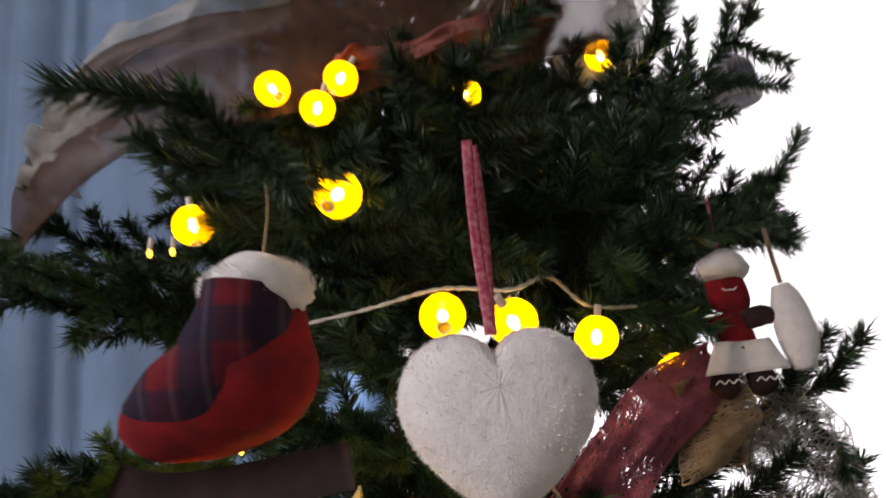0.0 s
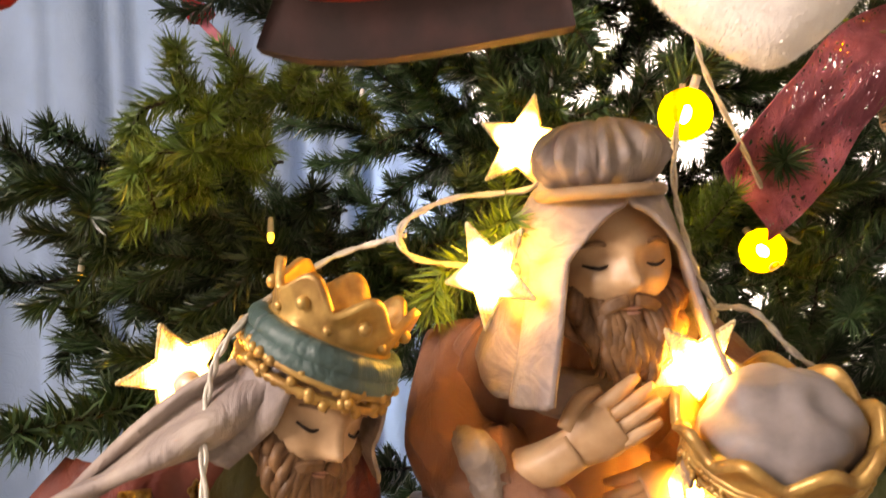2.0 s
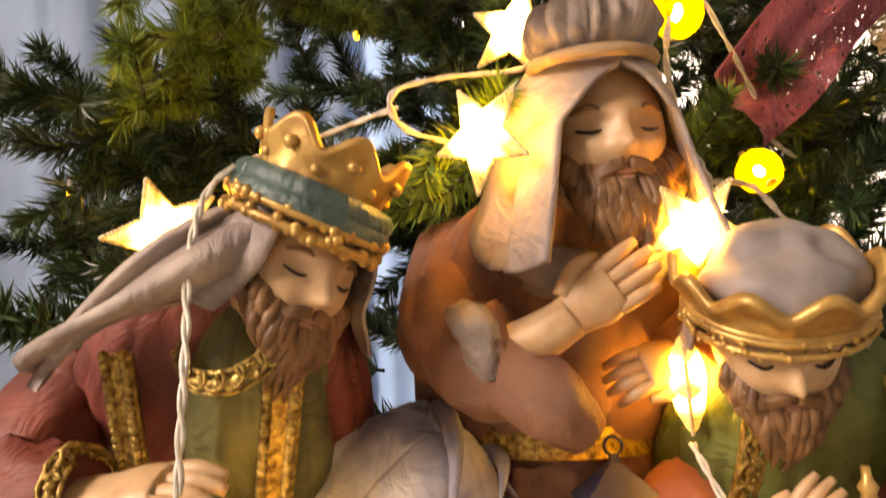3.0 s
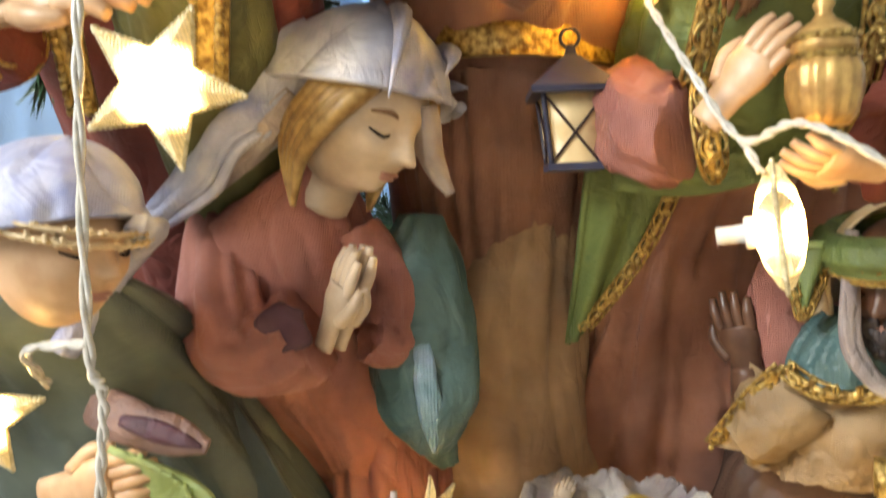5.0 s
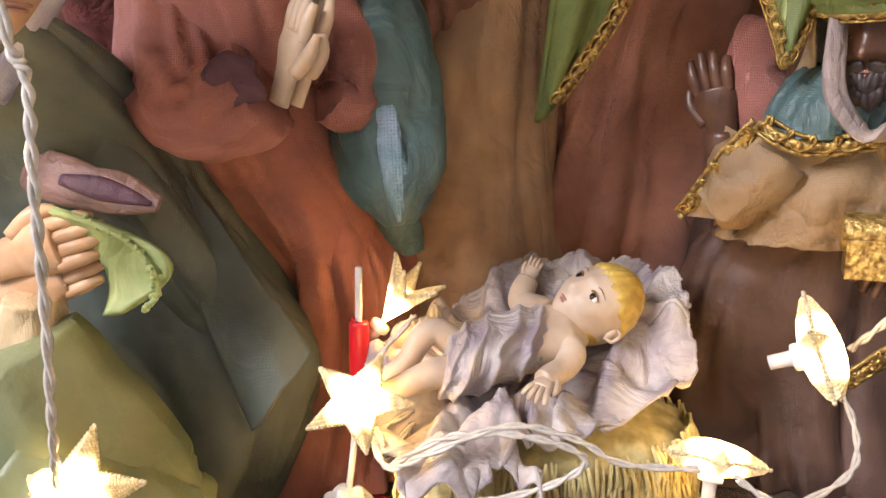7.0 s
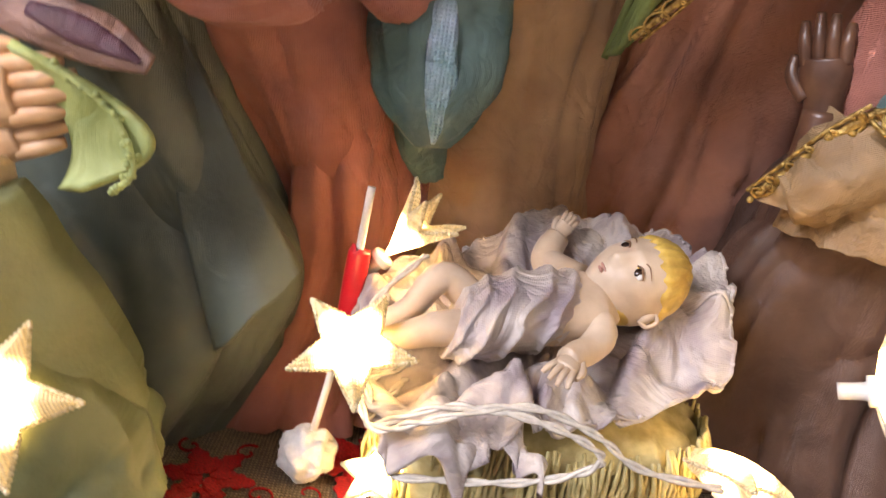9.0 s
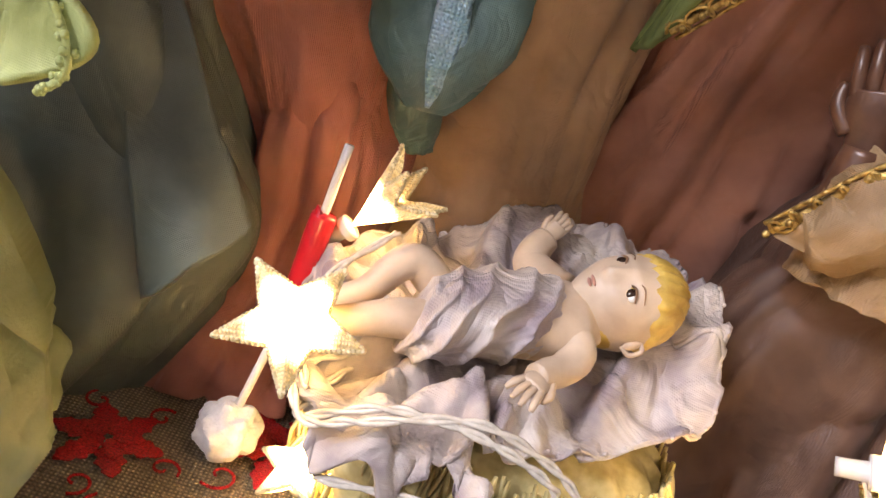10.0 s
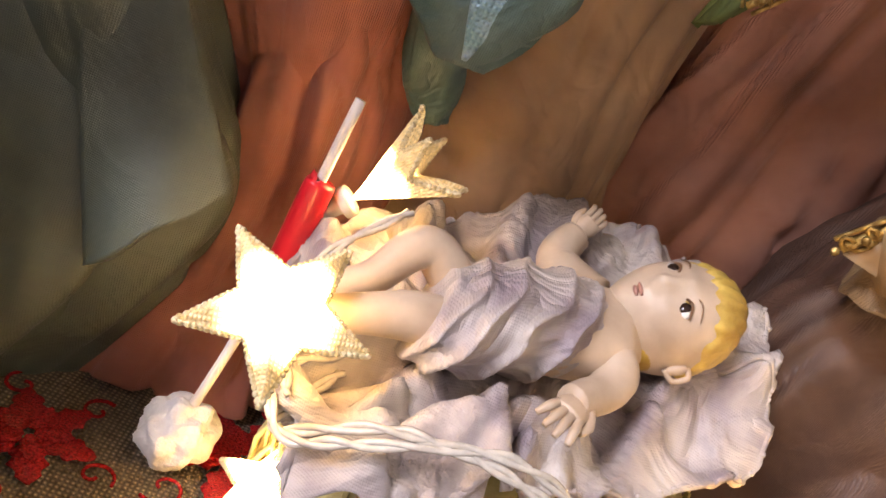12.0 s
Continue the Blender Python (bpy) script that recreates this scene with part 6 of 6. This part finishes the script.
def fuzz(sc, c, radii, material, count, length, seed, shape=None):
    """Short fine fibres standing off a plush surface."""
    rnd = random.Random(seed)
    s = sc.slot(material)
    for i in range(count):
        a, b = rnd.uniform(0, 2 * math.pi), math.asin(rnd.uniform(-1, 1))
        d = V(math.cos(b) * math.cos(a), math.cos(b) * math.sin(a), math.sin(b))
        p = shape(d) if shape else Vector(c) + V(d.x * radii[0], d.y * radii[1], d.z * radii[2])
        out = (d + V(rnd.uniform(-0.6, 0.6), rnd.uniform(-0.6, 0.6), rnd.uniform(-0.6, 0.6))).normalized() * length * rnd.uniform(0.5, 1.2)
        w = out.orthogonal().normalized() * 0.0003
        k = len(sc.v)
        sc.v += [tuple(p - w), tuple(p + w), tuple(p + out)]
        sc.f.append((k, k + 1, k + 2))
        sc.m.append(s)


def heart():
    ob = base("heart_ornament", pose(0.115, 0.435, 0.757), "white plush heart ornament hung by a red striped ribbon", "ornament", ORN)
    def shape(d):
        # a puffed heart: the outline curve drawn in towards the middle as the depth grows
        x, z = d.x, d.z
        a = math.atan2(x, z)
        r = float(spline([(q,) for q in (0.0225, 0.036, 0.047, 0.055, 0.0585, 0.0585, 0.058, 0.062, 0.07)], abs(a) / math.pi)[0])
        f = math.sqrt(x * x + z * z) ** 0.65
        return V(math.sin(a) * r * f, d.y * 0.026, math.cos(a) * r * f)
    sc = Sculpt()
    rows = []
    for i in range(49):
        th = math.pi * i / 48
        rows.append([tuple(shape(V(math.sin(th) * math.sin(b), -math.cos(th), math.sin(th) * math.cos(b))) * (1 + 0.012 * noise.noise(V(math.cos(b) * 6, math.sin(b) * 6, i * 0.2)))) for b in [2 * math.pi * (j + 0.5) / 96 for j in range(96)]])
    sc.grid(rows, WHITEFUR, cap=False)
    fuzz(sc, None, None, WHITEFUR, 5000, 0.0022, 3, shape)
    part("cushion", sc, ob)
    for s in (-1, 1):
        sc = Sculpt()
        sc.sheet(lambda u, v: V((u - 0.5) * 0.007 + s * 0.003 * math.sin(math.pi * v * 0.8), 0.004 * s, 0.034 + 0.125 * v), RIBBON, 3, 16, 0.0008)
        part("ribbon", sc, ob, "red striped ribbon loop")


def boot():
    ob = base("skate_ornament", pose(-0.029, 0.43, 0.79) @ Matrix.Scale(1.1, 4), "red plaid felt skate boot ornament with white fur cuff", "ornament", ORN)
    sc = Sculpt()
    # felt boot: shaft down into a foot that points to one side
    sc.tube([(0.007, 0, 0.036, 0.026), (0.008, 0, 0.01, 0.029), (0.006, 0, -0.012, 0.034), (-0.016, 0, -0.025, 0.031), (-0.04, 0, -0.031, 0.026), (-0.058, 0, -0.034, 0.018), (-0.066, 0, -0.036, 0.006)], REDFELT, n=28, steps=34, flat=0.62, fold=0.03)
    body = part("felt_boot", sc, ob)
    sc = Sculpt()
    sc.tube([(0.004, -0.008, 0.036, 0.026), (0.0, -0.008, 0.01, 0.03), (-0.014, -0.008, -0.012, 0.0305), (-0.038, -0.008, -0.022, 0.024), (-0.058, -0.006, -0.029, 0.011)], PLAID, n=28, steps=30, flat=0.66, fold=0.03)
    part("plaid_upper", sc, body, "dark plaid upper")
    for k in range(3):
        sc = Sculpt()
        x = -0.022 + 0.015 * k
        sc.tube([(x - 0.004, -0.0215, -0.012 + 0.006 * k, 0.0008), (x, -0.023, 0.008 + 0.006 * k, 0.0008)], VEIL, n=5)
        part("stitch", sc, body, "pale stitch line")
    sc = Sculpt()
    sc.tube([(-0.014, 0, 0.038, 0.012), (0.005, -0.01, 0.041, 0.014), (0.025, 0, 0.034, 0.012), (0.005, 0.01, 0.04, 0.013), (-0.014, 0, 0.038, 0.012)], WHITEFUR, n=16, steps=30, fold=0.15)
    fuzz(sc, (0.005, 0, 0.038), (0.031, 0.025, 0.015), WHITEFUR, 2600, 0.003, 5)
    part("fur_cuff", sc, ob, "white fur cuff")
    sc = Sculpt()
    sc.sheet(lambda u, v: V(-0.07 + 0.122 * u, -0.004 + 0.008 * v, -0.068 + 0.014 * (u - 0.5) + 0.014 * (1 - u) ** 5) + V(0, 0, 0), DARKWOOD, 24, 2, 0.024)
    part("runner", sc, ob, "dark brown felt runner")
    sc = Sculpt()
    sc.tube([(0.008, 0, 0.05, 0.0012), (0.01, 0.01, 0.085, 0.001), (0.008, 0.01, 0.115, 0.001)], NETTAN, n=6)
    part("cord", sc, ob)


def mitten():
    ob = base("mitten_ornament", pose(-0.23, 0.43, 0.802) @ Matrix.Scale(1.08, 4), "red felt mitten ornament with white fur cuff", "ornament", ORN)
    sc = Sculpt()
    sc.tube([(0.012, 0, 0.035, 0.02), (0.01, 0, 0.015, 0.024), (0.0, 0, -0.015, 0.029), (-0.006, 0, -0.042, 0.025), (-0.006, 0, -0.056, 0.012)], REDFELT, n=26, steps=24, flat=0.6, side=(1, 0, 0), fold=0.05)
    body = part("felt_mitten", sc, ob)
    sc = Sculpt()
    sc.tube([(0.012, -0.003, 0.036, 0.021), (0.01, -0.004, 0.015, 0.0245), (0.003, -0.004, -0.006, 0.028), (-0.001, -0.002, -0.016, 0.02)], PLAID, n=26, steps=24, flat=0.6, side=(1, 0, 0), fold=0.05)
    part("plaid_upper", sc, body, "dark plaid upper")
    sc = Sculpt()
    sc.tube([(-0.008, 0, 0.046, 0.012), (0.01, -0.01, 0.05, 0.014), (0.03, 0, 0.04, 0.012), (0.01, 0.01, 0.046, 0.013), (-0.008, 0, 0.046, 0.012)], WHITEFUR, n=16, steps=30, fold=0.15)
    fuzz(sc, (0.01, 0, 0.046), (0.032, 0.024, 0.014), WHITEFUR, 1800, 0.003, 6)
    part("fur_cuff", sc, ob, "white fur cuff")
    sc = Sculpt()
    sc.tube([(0.03, -0.012, 0.03, 0.0012), (0.02, -0.02, -0.02, 0.0014), (-0.005, -0.016, -0.06, 0.0022), (-0.015, -0.012, -0.075, 0.002)], DARKWOOD, n=8)
    part("cord", sc, ob, "dark cord end")


def gingerbread():
    ob = base("gingerbread_ornament", pose(0.335, 0.62, 0.8), "felt gingerbread man ornament with red top, white cap and skirt", "ornament", ORN)
    sc = Sculpt()
    sc.tube([(0, 0, 0.05, 0.017), (0.002, 0, 0.03, 0.018), (0, 0, 0.02, 0.012)], REDFELT, n=18, flat=0.5, side=(1, 0, 0))
    part("head", sc, ob)
    sc = Sculpt()
    sc.tube([(-0.006, 0, 0.02, 0.016), (0.0, 0, 0.0, 0.017), (0.0, 0, -0.012, 0.02)], REDFELT, n=18, flat=0.5, side=(1, 0, 0))
    part("torso", sc, ob)
    sc = Sculpt()
    sc.tube([(0.008, -0.002, 0.012, 0.009), (0.026, -0.004, 0.015, 0.009), (0.034, -0.004, 0.012, 0.006)], DARKWOOD, n=12)
    part("arm", sc, ob, "brown felt arm")
    sc = Sculpt()
    sc.sheet(lambda u, v: V((u - 0.5) * (0.044 + 0.026 * v), -0.012 - 0.004 * math.sin(9 * u), -0.006 - 0.026 * v), WHITEFUR, 20, 6, 0.003)
    part("skirt", sc, ob, "white spotted skirt")
    for s in (-1, 1):
        sc = Sculpt()
        sc.tube([(s * 0.014, 0, -0.03, 0.011), (s * 0.017, 0, -0.044, 0.012), (s * 0.019, 0, -0.05, 0.006)], DARKWOOD, n=12)
        leg = part("leg", sc, ob, "brown felt leg")
        sc = Sculpt()
        sc.tube([(s * 0.017 - 0.011 + 0.0037 * i, -0.0125, -0.04 + 0.003 * (i % 2), 0.0007) for i in range(7)], WHITEFUR, n=5, steps=24)
        part("piping", sc, leg, "white zigzag piping")
    sc = Sculpt()
    sc.tube([(-0.018, 0, 0.058, 0.008), (0, -0.01, 0.062, 0.012), (0.018, 0, 0.056, 0.008)], WHITEFUR, n=12, fold=0.2)
    fuzz(sc, (0, 0, 0.06), (0.022, 0.014, 0.013), WHITEFUR, 900, 0.003, 8)
    part("cap", sc, ob, "white fluffy cap")
    sc = Sculpt()
    sc.tube([(-0.007 + 0.0025 * i, -0.0115, 0.038 + (0.002 if i in (0, 5) else 0), 0.0007) for i in range(6)], WHITEFUR, n=5)
    part("smile", sc, ob, "white stitched smile")
    sc = Sculpt()
    sc.tube([(0, 0, 0.07, 0.0015), (0, 0, 0.1, 0.0013), (0.0, 0.0, 0.125, 0.0012)], RIBBON, n=6)
    part("cord", sc, ob, "red cord")
    ob = base("plush_drop_ornament", pose(0.382, 0.612, 0.803), "white plush oval ornament on a brown strap", "ornament", ORN)
    sc = Sculpt()
    sc.tube([(-0.002, 0, 0.036, 0.008), (0, 0, 0.02, 0.014), (0.003, 0, -0.01, 0.017), (0.003, 0, -0.036, 0.009)], WHITEFUR, n=18, flat=0.7, side=(1, 0, 0))
    fuzz(sc, (0.001, 0, 0), (0.016, 0.012, 0.037), WHITEFUR, 900, 0.0025, 12)
    part("cushion", sc, ob)
    sc = Sculpt()
    sc.tube([(-0.002, 0, 0.038, 0.002), (-0.003, 0.002, 0.06, 0.002), (-0.004, 0.004, 0.09, 0.002)], OCHRE, n=6)
    part("strap", sc, ob, "brown strap")


heart(); boot(); mitten(); gingerbread()


def net(name, pts, widths, material, label, seed, loose=130, across=(0, 0, 1)):
    """A ribbon of tangled netting: many fine fibres wandering in a band, with a thin gauze under them."""
    rnd = random.Random(seed)
    ob = base(name, pose(0, 0, 0), label, "ribbon")
    sc = Sculpt()
    def at(t, s):
        p, w = V(*spline(pts, t)), float(spline([(x,) for x in widths], t)[0])
        return p + V(*across) * (s * w) + V(0, 0.012 * math.sin(s * 2.5 + t * 7) + 0.01 * noise.noise(V(t * 6, s * 2, seed)), 0)
    for i in range(loose):
        t, s = rnd.random(), rnd.uniform(-1, 1)
        line = []
        ang = rnd.uniform(0, 6.28)
        for k in range(9):
            line.append((*at(min(1, max(0, t)), min(1, max(-1, s))), 0.00065))
            ang += rnd.uniform(-0.9, 0.9)
            t += math.cos(ang) * 0.035
            s += math.sin(ang) * 0.22
        sc.tube(line, material, n=4, steps=16)
    tagged(part("netting", sc, ob), kind="stuff")
    return ob, at


ob, at = net("net_ribbon", [(0.166, 0.615, 0.65), (0.21, 0.62, 0.69), (0.268, 0.63, 0.745), (0.33, 0.65, 0.78)], [0.03, 0.036, 0.032, 0.022], NET, "loose pink netting ribbon wound through the boughs", 4, 800, (-0.35, 0, 0.94))
ob, at = net("net_ribbon", [(0.3, 0.64, 0.77), (0.315, 0.635, 0.73), (0.3, 0.635, 0.69)], [0.022, 0.034, 0.03], NETTAN, "tan raffia netting tuft on the ribbon", 5, 380, (1, 0, 0.2))
ob, at = net("net_ribbon", [(0.33, 0.66, 0.75), (0.37, 0.66, 0.72), (0.41, 0.67, 0.67), (0.43, 0.68, 0.62)], [0.03, 0.045, 0.05, 0.04], NETWHITE, "white netting ribbon spreading off the boughs", 6, 420, (0.7, 0, 0.7))


def tulle(pts, w, material, label, seed, across=(0, 0, 1), name="tulle_ribbon"):
    sc = Sculpt()
    def fn(u, v):
        p = V(*spline(pts, u))
        return p + V(*across) * (w * (v - 0.5) * (1 + 0.3 * noise.noise(V(u * 4, 0, seed)))) + V(0, 0.03 * noise.noise(V(u * 5, v * 2, seed)), 0.012 * noise.noise(V(u * 9, v * 3, seed)))
    sc.sheet(fn, material, 60, 14, 0.0012)
    return thing(name, sc, label, "ribbon", "ribbons round the tree")


tulle([(-0.37, 0.76, 0.99), (-0.3, 0.7, 1.06), (-0.195, 0.66, 1.105), (-0.047, 0.64, 1.118), (0.126, 0.64, 1.145), (0.25, 0.67, 1.18), (0.35, 0.74, 1.19)], 0.135, TULLE, "copper tulle ribbon swagged across the boughs", 1)
tulle([(-0.3, 0.72, 1.1), (-0.242, 0.68, 1.16), (-0.14, 0.67, 1.19), (-0.04, 0.67, 1.2)], 0.05, NETWHITE, "white gauze ribbon with fine threads", 2)
tulle([(0.0, 0.63, 1.08), (0.033, 0.625, 1.1), (0.142, 0.625, 1.118), (0.24, 0.65, 1.15)], 0.022, DKRED, "dark red felt ribbon under the tulle", 3)
tulle([(-0.31, 0.72, 1.03), (-0.273, 0.68, 1.07), (-0.24, 0.67, 1.12)], 0.07, NETWHITE, "white gauze ribbon loop", 4, (1, 0, -0.3))
tulle([(0.27, 0.74, 1.16), (0.3, 0.74, 1.12), (0.33, 0.75, 1.19), (0.35, 0.76, 1.24)], 0.07, NETWHITE, "white gauze ribbon bow end", 5, (0.8, 0, 0.3))


def felt_flap(p, label):
    ob = base("felt_bell_ornament", pose(*p), label, "ornament", ORN)
    sc = Sculpt()
    rows = [[(r * math.cos(a), r * 0.6 * math.sin(a), z) for a in [2 * math.pi * j / 36 for j in range(36)]] for r, z in ((0.004, 0.06), (0.02, 0.04), (0.034, 0.0), (0.042, -0.02), (0.039, -0.022))]
    sc.grid(rows, WHITEFUR)
    part("felt_body", sc, ob)
    sc = Sculpt()
    sc.tube([(0, 0, 0.06, 0.0012), (0, 0.005, 0.1, 0.001)], RIBBON, n=6)
    part("cord", sc, ob, "red cord")


def bow_ornament():
    ob = base("felt_bow_ornament", pose(-0.43, 1.24, 1.07), "red felt cone ornament with pink ribbon, deep among boughs", "ornament", ORN)
    sc = Sculpt()
    sc.tube([(-0.024, 0, 0.03, 0.002), (-0.012, 0, 0.02, 0.014), (0.004, 0, 0.002, 0.023), (0.008, 0, -0.004, 0.02)], REDFELT, n=20, steps=20, flat=0.6, fold=0.1)
    part("felt_cone", sc, ob)
    sc = Sculpt()
    sc.sheet(lambda u, v: V(0.004 + 0.05 * v + 0.01 * (u - 0.5), 0.004 * math.sin(6 * v), -0.005 - 0.06 * v + 0.012 * (u - 0.5)), NET, 4, 16, 0.0012)
    part("ribbon", sc, ob, "pink ribbon tail")
    sc = Sculpt()
    sc.tube([(-0.01, 0, 0.028, 0.0012), (0.0, -0.02, 0.09, 0.001)], RIBBON, n=6)
    part("cord", sc, ob, "red cord")


bow_ornament()
felt_flap((-0.051, 0.63, 1.225), "white felt bell ornament over the ribbon")
felt_flap((0.336, 0.66, 1.23), "white felt bell ornament over the ribbon")
# pleated grey ornament at the edge of the tree
ob = base("pleated_ornament", pose(0.45, 0.76, 1.105) @ Matrix.Scale(0.75, 4), "grey pleated fabric ornament with white rim", "ornament", ORN)
sc = Sculpt()
rows = [[(r * (1 + 0.06 * math.cos(22 * a)) * math.cos(a), r * (1 + 0.06 * math.cos(22 * a)) * math.sin(a), z) for a in [2 * math.pi * j / 132 for j in range(132)]] for r, z in ((0.012, 0.05), (0.03, 0.03), (0.036, -0.02), (0.03, -0.025))]
sc.grid(rows, GREYSTRIPE)
part("pleated_shade", sc, ob)
sc = Sculpt()
sc.tube([(*p, 0.004) for p in ring_of((0, 0, -0.024), Matrix.Identity(3), 0.033, 0.033)], WHITEFUR, n=8, steps=50)
part("rim", sc, ob, "white rim")
